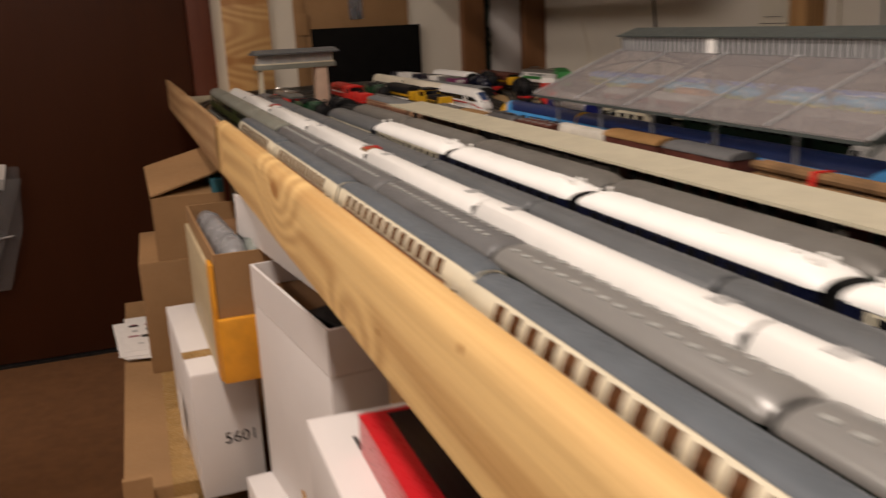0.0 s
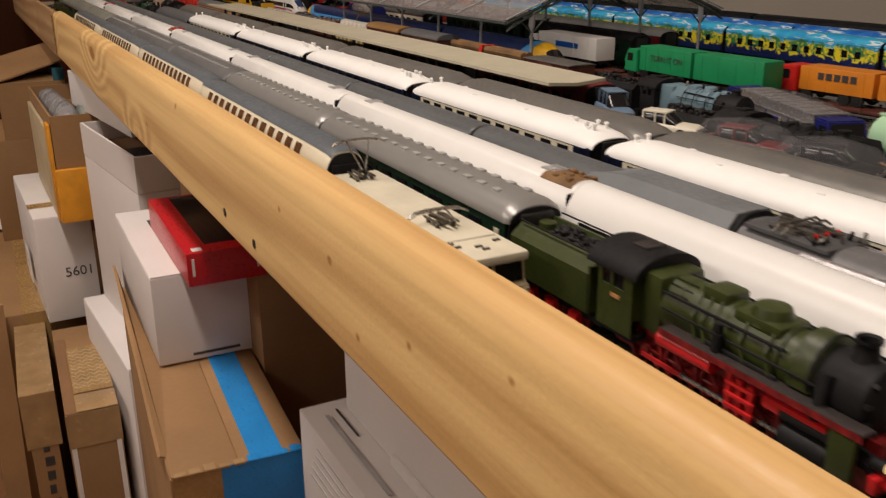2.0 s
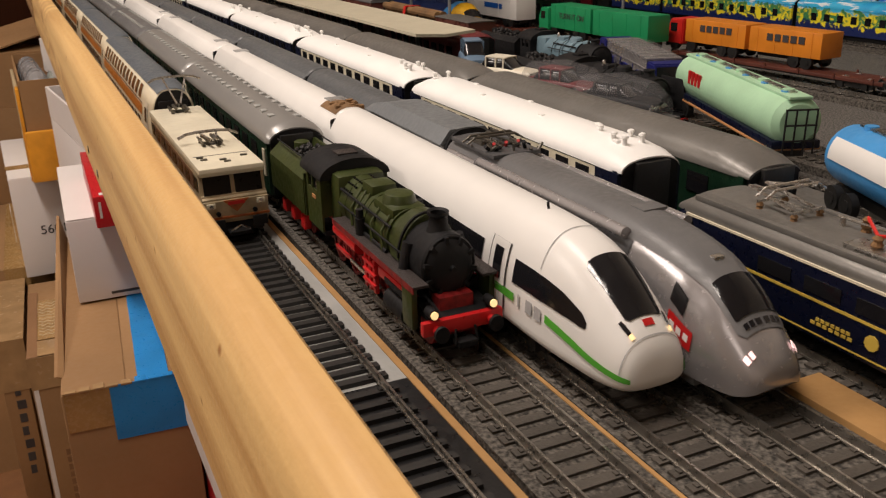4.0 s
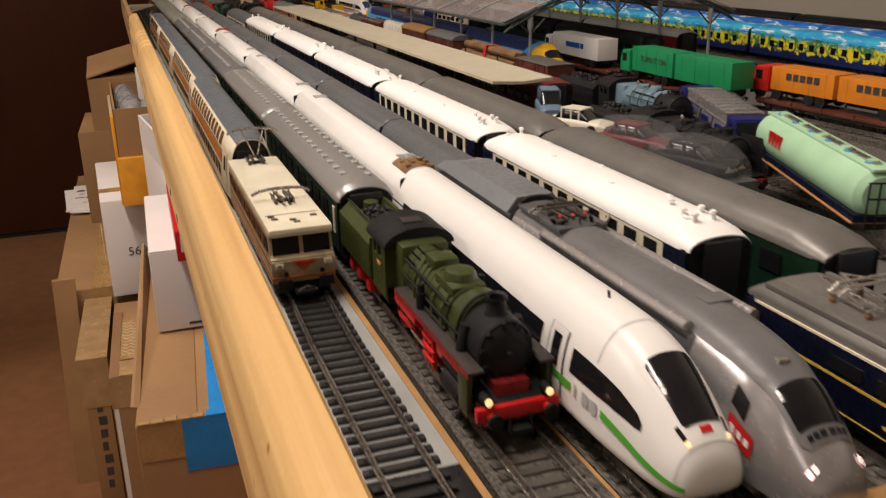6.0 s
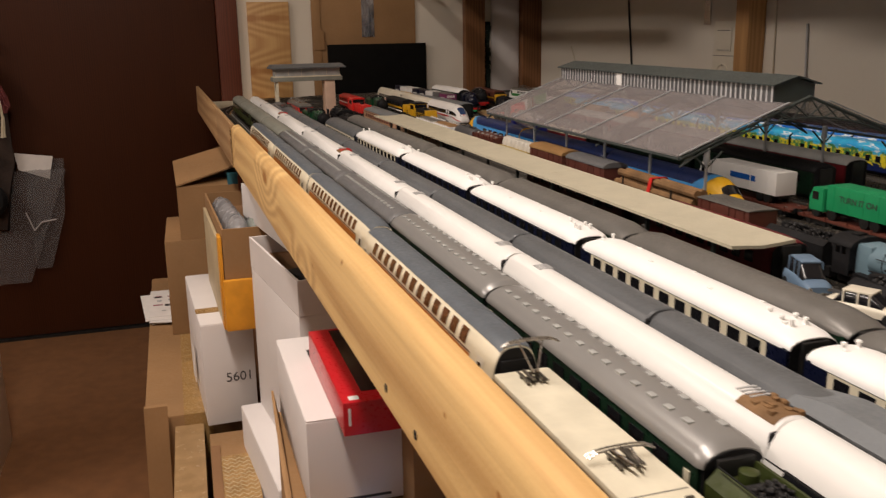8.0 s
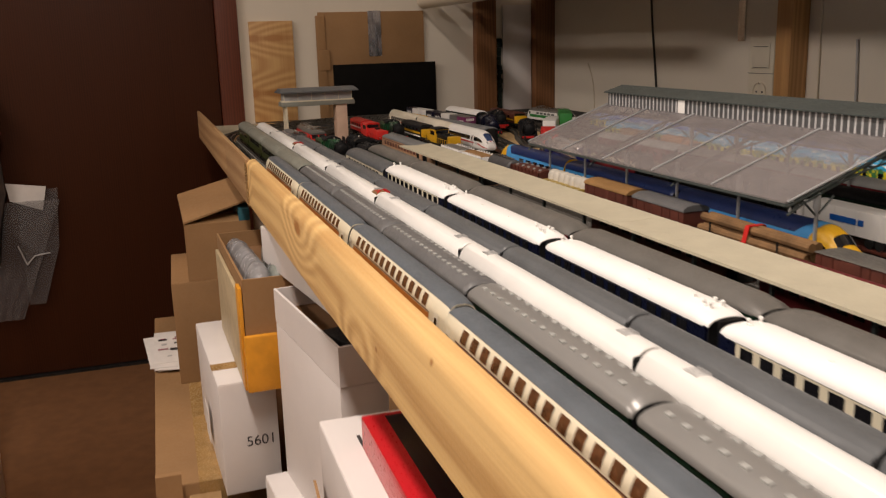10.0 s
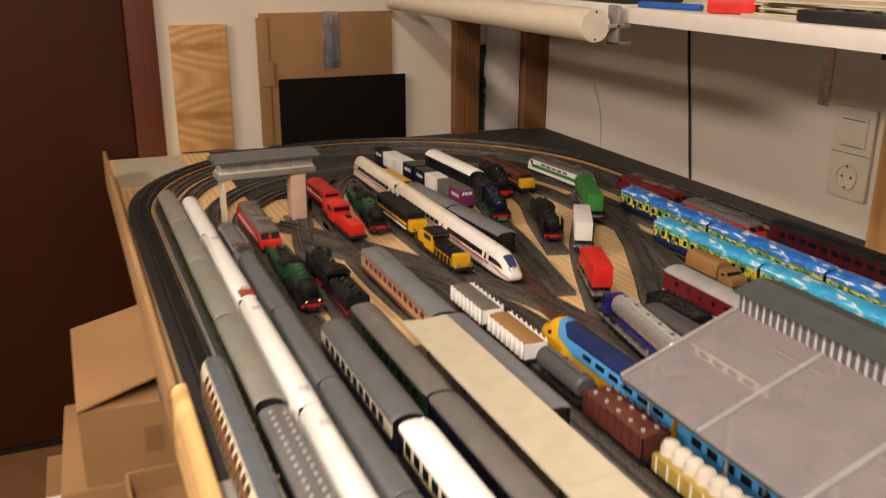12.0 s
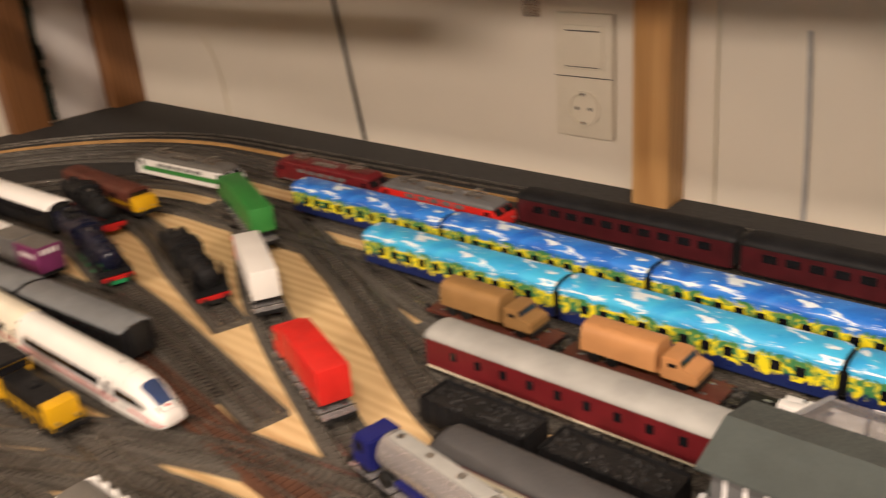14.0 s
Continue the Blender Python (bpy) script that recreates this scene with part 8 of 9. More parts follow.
for y0, y1, c, lab in ((1.300, 1.440, "tan", "sand brown army truck with canvas cover"), (1.150, 1.293, "salmon", "light orange army truck with canvas cover")):
    flat_wagon("brown flat wagon carrying an army truck", on(0.644, y0, y1), y1 - y0)
    t = thing("truck", lab, "model truck", on(0.644, y0 + 0.006, y1 - 0.006), "army trucks")
    truck_cab(t, 0.030, ZW, c, hood=0.011, h=0.025, L=0.018)
    part("canvas_cover", shell(bmesh.new(), [(-0.050, 0.0135, ZW + 0.0085, ZW + 0.031, 4.0), (0.016, 0.0135, ZW + 0.0085, ZW + 0.031, 4.0)]), M[c], t)
    part("chassis", box(bmesh.new(), -0.0075, 0.0075, -0.050, 0.048, ZW + 0.005, ZW + 0.0088), M[c], t)
    tyres(t, (-0.038, -0.022, 0.038), 0.0056, z0=ZW)
t = flat_wagon("dark flat wagon with a white cast load", on(0.644, 0.99, 1.145), 0.155, "soot")
b = bmesh.new()
rnd = random.Random(9)
for i in range(26):
    x, y = rnd.uniform(-0.010, 0.010), rnd.uniform(-0.04, 0.06)
    box(b, x - 0.004, x + 0.004, y - 0.006, y + 0.006, 0.0207, 0.030 + rnd.uniform(0, 0.010), 0.0012)
part("white_load", b, M["white"], t, "white lumpy load")
for a, b in ((1.225, 1.328), (1.118, 1.222)):
    open_wagon("sooty black open wagon full of coal", on(0.508, a, b), b - a, "soot", "coal", z1=0.040)
coach("dark-roofed coach with cream upper panels", on(0.462, 1.045, 1.275), 0.23, "maroon", "louvre", "", win=(0.0315, 0.0375), n=8, bands=(("cream", 0.030, 0.0415),), rn=2.0, zr=0.051)
for a, b in ((0.80, 1.04), (0.55, 0.795)):
    coach("dark green coach in the shade of the hall", on(0.502, a, b), b - a, "green", "soot", "", win=(0.0305, 0.039), n=9, zr=0.053)


# ---- far end ----
def diesel(label, m, L, low, high, top, kind="hood", band=None, group=""):
    t = thing("diesel_locomotive", label, "model locomotive", m, group)
    h = L / 2
    part("deck", box(bmesh.new(), -0.0160, 0.0160, -h, h, 0.0175, 0.0215, 0.0006), M["soot"], t)
    if kind == "hood":
        part("hood", box(bmesh.new(), -0.0115, 0.0115, h * -0.10, h - 0.016, 0.0213, 0.0400, 0.0018), M[top], t)
        part("hood_nose", box(bmesh.new(), -0.0125, 0.0125, h - 0.018, h - 0.004, 0.0213, 0.0405, 0.0016), M[low], t)
        part("rear_hood", box(bmesh.new(), -0.0115, 0.0115, -h + 0.004, -h * 0.48, 0.0213, 0.0385, 0.0018), M[low], t)
        cb = part("cab", box(bmesh.new(), -0.0155, 0.0155, -h * 0.50, -h * 0.08, 0.0213, 0.0490, 0.0012), M[low], t)
        part("cab_roof", shell(bmesh.new(), [(-h * 0.53, 0.0160, 0.0488, 0.0520, 2.6), (-h * 0.05, 0.0160, 0.0488, 0.0520, 2.6)]), M[top], t)
        for s in (-1, 1):
            part("cab_window", box(bmesh.new(), min(s * 0.0154, s * 0.0159), max(s * 0.0154, s * 0.0159), -h * 0.45, -h * 0.13, 0.037, 0.0455), M["window"], cb)
            b = bmesh.new()
            for i in range(6):
                y = -h * 0.02 + i * h * 0.17
                rod(b, (s * 0.0152, y, 0.0214), (s * 0.0152, y, 0.0330), 0.0005, 5)
            rod(b, (s * 0.0152, -h * 0.02, 0.0330), (s * 0.0152, h * 0.83, 0.0330), 0.0005, 5)
            part("handrail", b, M[low], t)
        part("cab_front_window", box(bmesh.new(), -0.0135, 0.0135, -h * 0.082, -h * 0.068, 0.0405, 0.0470), M["window"], cb)
        part("exhaust", box(bmesh.new(), -0.004, 0.004, h * 0.3, h * 0.45, 0.0398, 0.0430, 0.0008), M["soot"], t)
    else:
        part("body", box(bmesh.new(), -0.0160, 0.0160, -h + 0.004, h - 0.016, 0.0213, 0.0430, 0.0018), M[high], t)
        part("nose", box(bmesh.new(), -0.0150, 0.0150, h - 0.020, h - 0.002, 0.0213, 0.0395, 0.003), M[low], t)
        part("roof", shell(bmesh.new(), [(-h + 0.004, 0.0158, 0.0425, 0.0490, 2.4), (h - 0.018, 0.0158, 0.0425, 0.0490, 2.4)]), M[top], t)
        part("windscreen", box(bmesh.new(), -0.0125, 0.0125, h - 0.0165, h - 0.0155, 0.0400, 0.0445), M["window"], t)
        for i in range(5):
            part("side_window", box(bmesh.new(), -0.0163, 0.0163, -h + 0.02 + i * L * 0.15, -h + 0.03 + i * L * 0.15, 0.034, 0.040), M["window"], t)
    for bm_, za, zb in band or ():
        part("livery_band", box(bmesh.new(), -0.0164, 0.0164, -h + 0.006, h - 0.020, za, zb), M[bm_], t)
    for s in (-1, 1):
        bogie(t, s * L * 0.28, 0.028)
        buffers(t, s * h, s)
        part("headlight", rod(bmesh.new(), (s * 0.008, h - 0.004, 0.026), (s * 0.008, h - 0.0012, 0.026), 0.0014, 10), M["steel"], t)
        part("end_rail", rod(rod(bmesh.new(), (-0.013, s * (h - 0.001), 0.0214), (-0.013, s * (h - 0.001), 0.030), 0.0005, 5), (0.013, s * (h - 0.001), 0.0214), (0.013, s * (h - 0.001), 0.030), 0.0005, 5), M[low], t)
    return t


diesel("yellow hood diesel with dark grey bonnet", on(0.333, 1.545, 1.705), 0.16, "yellow", "yellow", "soot")
diesel("dark grey diesel with yellow ends and stripe", on(0.339, 1.735, 1.910), 0.175, "yellow", "soot", "soot", "body", band=(("yellow", 0.028, 0.0325), ("roof_white", 0.0215, 0.0245)))
diesel("bright red diesel with centre cab", on(0.238, 1.750, 1.920), 0.17, "red_bright", "red_bright", "red_bright", "hood")
diesel("bright red diesel with white band", on(0.250, 1.925, 2.06), 0.135, "red_bright", "red_bright", "red_bright", "body", band=(("white", 0.030, 0.033),))
steam("dark green tender engine with black smokebox", pose(0.288, 1.785, B, 0, 0, 174.5), "loco_green", "loco_green", "", frame="black", wheel="red", lamps=False)
ice_head("older white high-speed head with red stripe", on(0.3835, 1.478, 1.700), 0.222, "older white high-speed train", "white", "red", "grey_ink", lamps=False, zr=0.0535, screen="blue_glass")
for a, b in ((1.702, 1.945), (1.947, 2.19)):
    tube_coach("older white high-speed coach with red stripe", on(0.3855, a, b), b - a, "older white high-speed train", "ivory", stripe="red", zr=0.0530, hatches=0)
for x, y, rz in ((0.4275, 1.690, 3.5), (0.4145, 1.868, 5.0)):
    coach("dark grey coach with glossy silver roof", pose(x, y, B, 0, 0, rz), 0.176, "soot", "slate_light", "", win=(0.031, 0.039), n=7, rn=2.0, zr=0.050)
diesel("orange yellow shunter behind the grey coaches", pose(0.402, 2.02, B, 0, 0, 182), 0.12, "yellow", "yellow", "yellow", "body")
# container train
CT = "container wagons"
for i, (a, col, c2) in enumerate(((1.848, "plum", "grey_roof"), (1.955, "white", "navy"), (2.062, "navy", "white"), (2.169, "white", "navy"))):
    y = a + 0.052
    x = 0.476 - 0.016 * i / 3
    wt = flat_wagon("flat wagon with stacked containers", pose(x, y, B, 0, 0, 2), 0.105, "soot")
    for j, cc in enumerate((col, c2)):
        ct = thing("container", {"plum": "plum red container with pale bars", "grey_roof": "grey container on a flat wagon", "white": "white container on a flat wagon", "navy": "navy container with pale bars"}[cc], "model container", pose(x, y, B, 0, 0, 2), CT)
        ya = -0.050 + j * 0.051
        part("shell", box(bmesh.new(), -0.0145, 0.0145, ya, ya + 0.0485, ZW + 0.0004, ZW + 0.030, 0.0006), M[cc], ct)
        part("top_panel", box(bmesh.new(), -0.0135, 0.0135, ya + 0.001, ya + 0.0475, ZW + 0.0298, ZW + 0.0306), M["dull_roof" if cc in ("plum", "grey_roof") else cc], ct)
        if cc in ("plum", "navy"):
            for q in range(4):
                part("mark", box(bmesh.new(), -0.0148, 0.0148, ya + 0.008 + q * 0.008, ya + 0.013 + q * 0.008, ZW + 0.016, ZW + 0.022), M["white"], ct)
            if cc == "plum":
                for q in range(4):
                    part("mark", box(bmesh.new(), -0.010 + q * 0.0052, -0.0064 + q * 0.0052, ya - 0.0003, ya + 0.0003, ZW + 0.021, ZW + 0.027), M["white"], ct)
t = steam("dark blue streamlined engine with green running gear", pose(0.507, 1.765, B, 0, 0, 165), "navy", "navy", "", frame="kelly", wheel="grass", smoke="navy", lamps=False, L=0.135, tL=0.08)
coach("grey coach with white roof at the loop", pose(0.553, 2.085, B, 0, 0, 2), 0.22, "soot", "roof_white", "", win=(0.031, 0.039), n=8, rn=2.0)
diesel("brown diesel with yellow band and nose", pose(0.646, 2.02, B, 0, 0, 178), 0.20, "yellow", "brown", "brown", "body", band=(("yellow", 0.028, 0.0315),))
steam("black engine with red buffer beam by the loop", pose(0.588, 1.915, B, 0, 0, 166), "soot", "soot", "", frame="red", wheel="black", lamps=False, L=0.115, tL=0.06)
steam("short black tank engine standing on the fan track", pose(0.534, 1.632, B, 0, 0, 160), "soot", "soot", "", frame="black", wheel="black", lamps=False, L=0.112, tL=0.05, wind=True)
electric("white electric locomotive with green side panel", pose(0.757, 1.995, B, 0, 0, 184), 0.200, "white", "dull_roof", "", band=(("grass", 0.024, 0.031),), ze=0.041, zr=0.047)

# trucks on low wagons along the curve
for x, y, rz, kw in (
    (0.694, 1.787, -24, dict(label="leaf green box truck on a low wagon", cab="grass", trailer="grass", Lt=0.150)),
    (0.583, 1.628, -29.5, dict(label="white box truck with red cab on a low wagon", cab="red_bright", trailer="white", Lt=0.110)),
    (0.486, 1.436, -22, dict(label="bright red box truck on a low wagon", cab="red_bright", trailer="red_bright", Lt=0.090)),
    (0.424, 1.236, -9, dict(label="silver tank truck with deep blue cab on a low wagon", cab="indigo", trailer="silver", Lt=0.150, tank=True)),
):
    L = kw["Lt"] + 0.045
    w = wagon("low silver carrier wagon under a truck", pose(x, y, B, 0, 0, rz), L, group="low carrier wagons", frame_mat="soot", bog=True)
    part("deck", box(bmesh.new(), -0.0140, 0.0140, -L / 2 + 0.004, L / 2 - 0.004, 0.0195, 0.0208, 0.0003), M["silver"], w)
    for i in range(9):
        part("tie_bar", box(bmesh.new(), -0.0150, 0.0150, -L / 2 + 0.012 + i * (L - 0.024) / 8, -L / 2 + 0.014 + i * (L - 0.024) / 8, 0.0190, 0.0212), M["steel"], w)
    tk = semi(m=pose(x, y, B, 0, 0, rz), z0=ZW, Ht=0.029, **kw)
    if kw.get("tank"):
        part("side_rail", box(bmesh.new(), -0.0135, 0.0135, -0.085, 0.040, ZW + 0.0085, ZW + 0.0125, 0.0006), M["indigo"], tk)
        part("top_walkway", box(bmesh.new(), -0.0055, 0.0055, -0.082, 0.052, ZW + 0.0355, ZW + 0.0385, 0.0006), M["strip"], tk)
        part("rear_panel", rod(bmesh.new(), (0, -0.0895, ZW + 0.0225), (0, -0.0872, ZW + 0.0225), 0.0128, 18), M["indigo"], tk)
        for i in range(3):
            for s in (-1, 1):
                part("hub_cap", rod(bmesh.new(), (s * 0.0132, -0.070 + i * 0.013, ZW + 0.0058), (s * 0.0142, -0.070 + i * 0.013, ZW + 0.0058), 0.0034, 10), M["steel"], tk)

# signal box bridge
tw = thing("signal_box", "bridge signal box with blue-grey roof over the tracks", "model building", pose(0.132, 1.945, B, 0, 0, 3))
part("roof", loft(bmesh.new(), [[(x * k, y * k2, z) for x, y in ((-0.092, -0.034), (0.092, -0.034), (0.092, 0.028), (-0.092, 0.028))] for z, k, k2 in ((0.122, 1, 1), (0.1245, 1, 1), (0.132, 0.94, 0.45))]), M["slate"], tw)
part("cabin", box(bmesh.new(), -0.080, 0.080, -0.018, 0.018, 0.1035, 0.1222, 0.0006), M["grey_ink"], tw, "glazed cabin with pale windows")
for i in range(6):
    part("mullion", box(bmesh.new(), -0.0805 + i * 0.0319, -0.0795 + i * 0.0319, -0.0188, -0.0178, 0.1035, 0.1222), M["cream"], tw)
part("sill", box(bmesh.new(), -0.083, 0.083, -0.0195, 0.0195, 0.1010, 0.1040, 0.0006), M["cream"], tw)
part("beam", box(bmesh.new(), -0.086, 0.086, -0.020, 0.020, 0.0910, 0.1010, 0.0008), M["olive_roof"], tw)
part("pillar", box(bmesh.new(), 0.042, 0.068, -0.016, 0.014, 0.006, 0.0912, 0.0008), M["pink"], tw, "pale pink stair tower")
part("pillar_base", box(bmesh.new(), 0.034, 0.076, -0.022, 0.022, 0.0, 0.006, 0.0008), M["dull_roof"], tw)
for y in (-0.012, 0.012):
    part("leg", box(bmesh.new(), -0.078, -0.073, y - 0.0025, y + 0.0025, 0.0, 0.0912), M["cream"], tw)


# ---- under and beside the layout: cartons ----
def carton(label, m, sx, sy, z0, z1, material, name="carton", lid=True, tape=None, open_top=False, category="box", wall=0.003):
    """A carton whose front left corner on plan is the origin; y runs back."""
    t = thing(name, label, category, m)
    h = z1 - z0
    if open_top:
        for q in ((0, wall, 0, sy), (sx - wall, sx, 0, sy), (wall, sx - wall, 0, wall), (wall, sx - wall, sy - wall, sy)):
            part("side_panel", box(bmesh.new(), *q, z0, z1), M[material], t)
        part("bottom", box(bmesh.new(), wall, sx - wall, wall, sy - wall, z0, z0 + wall), M[material], t)
    else:
        part("body", box(bmesh.new(), 0, sx, 0, sy, z0, z1 - 0.0012, 0.0015), M[material], t)
        if lid:
            part("flap", box(bmesh.new(), 0.001, sx / 2 - 0.0004, 0.001, sy - 0.001, z1 - 0.0014, z1, 0.0004), M[material], t)
            part("flap", box(bmesh.new(), sx / 2 + 0.0004, sx - 0.001, 0.001, sy - 0.001, z1 - 0.0014, z1, 0.0004), M[material], t)
    if tape:
        b = bmesh.new()
        box(b, sx / 2 - 0.022, sx / 2 + 0.022, -0.0006, sy + 0.0006, z1, z1 + 0.0006)
        box(b, sx / 2 - 0.022, sx / 2 + 0.022, -0.0008, -0.0001, z1 - min(0.08, h * 0.4), z1 + 0.0004)
        part("tape", b, M[tape], t)
    return t


# white carton with red window box on it
cA = carton("white carton with a tuck lid", pose(-0.135, 0.412, 0, 0, 0, -1), 0.096, 0.215, 0.4585, 0.542, "card_white", lid=False)
part("lid", box(bmesh.new(), 0.0006, 0.0955, 0.0006, 0.2145, 0.5410, 0.5422, 0.0004), M["card_white"], cA)
part("thumb_slot", box(bmesh.new(), 0.026, 0.029, 0.150, 0.172, 0.5421, 0.5427), M["ink"], cA)
part("print", box(bmesh.new(), 0.030, 0.072, -0.0005, 0.0002, 0.4630, 0.4655), M["ink"], cA)
cB = thing("window_box", "glossy red display box with black window", "box", pose(-0.110, 0.372, 0, 0, 0, -1))
part("body", box(bmesh.new(), 0, 0.066, 0, 0.185, 0.5428, 0.572, 0.0012), M["box_red"], cB)
part("window", box(bmesh.new(), 0.019, 0.062, 0.020, 0.178, 0.5718, 0.5724, 0.0002), M["window"], cB, "black cellophane window")
part("emblem", box(bmesh.new(), 0.006, 0.0145, 0.004, 0.012, 0.5718, 0.5724), M["white"], cB)
for x in (0.004, 0.058):
    part("print", box(bmesh.new(), x, x + 0.0022, -0.0005, 0.0002, 0.552, 0.567), M["paper"], cB)

# brown carton with blue tape
cC = carton("large brown carton with broad blue tape", pose(-0.163, 0.235, 0, 0, 0, -4), 0.098, 0.40, FLOOR, 0.4565, "card", lid=True)
b = bmesh.new()
box(b, 0.058, 0.082, -0.0006, 0.395, 0.4566, 0.4573)
box(b, 0.036, 0.0985, -0.0010, -0.0002, 0.408, 0.4571)
part("blue_tape", b, M["tape_blue"], cC, "broad blue adhesive tape")
part("raised_flap", loft(bmesh.new(), [[(0.0005, y, 0.4560), (0.0030, y, 0.4560), (-0.004 + 0.002, y, 0.4560 + hh), (-0.0065 + 0.002, y, 0.4560 + hh)] for y, hh in ((0.03, 0.002), (0.39, 0.030))]), M["card"], cC)
part("clear_tape", box(bmesh.new(), 0.002, 0.036, -0.0009, -0.0001, 0.422, 0.4568), M["tape_brown"], cC)
for i in range(9):
    x = 0.003 + i * 0.0105
    part("tape_wrinkle", box(bmesh.new(), x, x + 0.0085, -0.0016, 0.003 + 0.002 * (i % 3), 0.4558, 0.4578, 0.0006), M["tape_blue" if x > 0.050 else "foil_tape"], cC)
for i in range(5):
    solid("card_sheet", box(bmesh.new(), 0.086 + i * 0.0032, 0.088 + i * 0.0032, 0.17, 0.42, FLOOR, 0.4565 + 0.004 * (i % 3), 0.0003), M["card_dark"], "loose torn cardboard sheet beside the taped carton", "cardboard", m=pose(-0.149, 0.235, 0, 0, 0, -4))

# tall white cartons with an open tray
cD = carton("white carton under an open white tray", pose(-0.094, 0.708, 0, 0, 0, 6.5), 0.098, 0.25, 0.33, 0.5385, "card_white")
cD2 = carton("lower white carton on the floor", pose(-0.132, 0.690, 0, 0, 0, 4), 0.12, 0.27, FLOOR, 0.3295, "card_white")
cT = carton("open white tray with dark models in it", pose(-0.094, 0.706, 0, 0, 0, 6.5), 0.100, 0.252, 0.539, 0.582, "card_white", open_top=True)
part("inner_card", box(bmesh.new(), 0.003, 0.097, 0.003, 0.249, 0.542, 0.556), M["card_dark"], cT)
t = thing("boxed_locomotive", "dark model lying in the open tray", "model locomotive", pose(-0.063, 0.74, 0.5565, 0, 0, 20))
part("body", box(bmesh.new(), -0.015, 0.015, -0.02, 0.06, 0.004, 0.018, 0.003), M["soot"], t)
for y in (-0.008, 0.012, 0.032):
    for s in (-1, 1):
        part("wheel", rod(bmesh.new(), (s * 0.011, y, 0.005), (s * 0.0145, y, 0.005), 0.005, 12), M["steel"], t)
solid("loose_carton", box(bmesh.new(), 0, 0.012, 0, 0.30, 0, 0.050, 0.001), M["card_white"], "flat white carton wedged under the plank", "box", m=pose(-0.080, 0.80, 0.5855, 0, 0, 7))

# carton with number
cE = carton("white carton stamped with a number", pose(-0.197, 1.037, 0, 0, 0, 2), 0.078, 0.30, 0.2690, 0.433, "card_white", lid=True)
writing("stamp", "5601", 0.021, M["ink"], cE, pose(0.053, -0.0006, 0.344, 90, 0, 0), "dark stamped digits")
part("tape", box(bmesh.new(), -0.0006, 0.076, 0.060, 0.085, 0.4332, 0.4338), M["tape_brown"], cE)
solid("label_sheet", box(bmesh.new(), 0, 0.0006, 0, 0.05, 0, 0.055), M["paper"], "white printed sheet stuck to a carton", "paper", m=pose(-0.2068, 1.17, 0.29, 0, 0, 2))

# open carton of model shells with an orange envelope
cF = carton("open brown carton holding grey model shells", pose(-0.157, 1.000, 0, 0, 0, 1), 0.098, 0.315, 0.4345, 0.586, "card", open_top=True)
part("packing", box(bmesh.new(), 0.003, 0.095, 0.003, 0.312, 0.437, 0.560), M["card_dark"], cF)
en = solid("padded_envelope", box(bmesh.new(), -0.004, 0.094, -0.012, -0.0008, 0.4340, 0.512, 0.004), M["envelope"], "orange padded envelope leaning on the carton", "envelope", m=pose(-0.157, 1.000, 0, 0, 0, 1))
solid("envelope_label", box(bmesh.new(), 0.056, 0.068, -0.0130, -0.0121, 0.445, 0.495), M["tape_blue"], "blue print strip on the envelope", "label", m=pose(-0.157, 1.000, 0, 0, 0, 1))
solid("side_wrapper", box(bmesh.new(), -0.0060, -0.0008, 0.0305, 0.29, 0.4340, 0.566, 0.002), M["paper_tan"], "pale taped wrapper beside the open carton", "wrapper", m=pose(-0.157, 1.000, 0, 0, 0, 1))
solid("padded_envelope", box(bmesh.new(), -0.0060, -0.0008, 0.00, 0.030, 0.4340, 0.575, 0.002), M["envelope"], "orange envelope edge beside the open carton", "envelope", m=pose(-0.157, 1.000, 0, 0, 0, 1))
for x, rz, mt in ((-0.134, 3, "foil"), (-0.096, -5, "grey_plastic")):
    t = thing("model_shell", "grey moulded coach shell in clear foil", "model shell", pose(x, 1.115, 0.5605, 0, 0, rz))
    secs = [(-0.10, 0.012, 0, 0.022, 2.0), (-0.085, 0.017, 0, 0.034, 2.0), (-0.03, 0.018, 0, 0.036, 2.0), (0.06, 0.018, 0, 0.036, 2.0), (0.13, 0.017, 0, 0.030, 2.0), (0.15, 0.012, 0, 0.02, 2.0)]
    part("shell", shell(bmesh.new(), secs), M[mt], t)
    for i in range(4):
        part("rib", shell(bmesh.new(), [(-0.06 + i * 0.045, 0.0186, 0, 0.0366, 2.0), (-0.056 + i * 0.045, 0.0186, 0, 0.0366, 2.0)]), M["foil"], t)

# brown stack
carton("long brown carton with parcel tape on the floor", pose(-0.292, 1.095, 0, 0, 0, -1), 0.165, 0.86, FLOOR, 0.2685, "card", tape="tape_brown")
carton("brown carton with a raised side flap", pose(-0.238, 1.50, 0, 0, 0, -2), 0.125, 0.25, 0.2688, 0.462, "card")
cG = carton("open brown carton with flaps standing up", pose(-0.206, 1.505, 0, 0, 0, -3), 0.118, 0.235, 0.4625, 0.568, "card", open_top=True)
lid = bmesh.new()
lo = [(0.000, -0.002, 0.5690), (0.120, 0.016, 0.6020), (0.112, 0.232, 0.6180), (-0.012, 0.228, 0.5860)]
loft(lid, [lo, [(x, y, z + 0.003) for x, y, z in lo]])
part("raised_flap", lid, M["card"], cG, "half-open top flap")
part("inner_flap", loft(bmesh.new(), [[(x, 0.001, 0.5675), (x, 0.004, 0.5675), (x, 0.050, 0.5765), (x, 0.047, 0.5765)] for x in (0.004, 0.114)]), M["card"], cG)
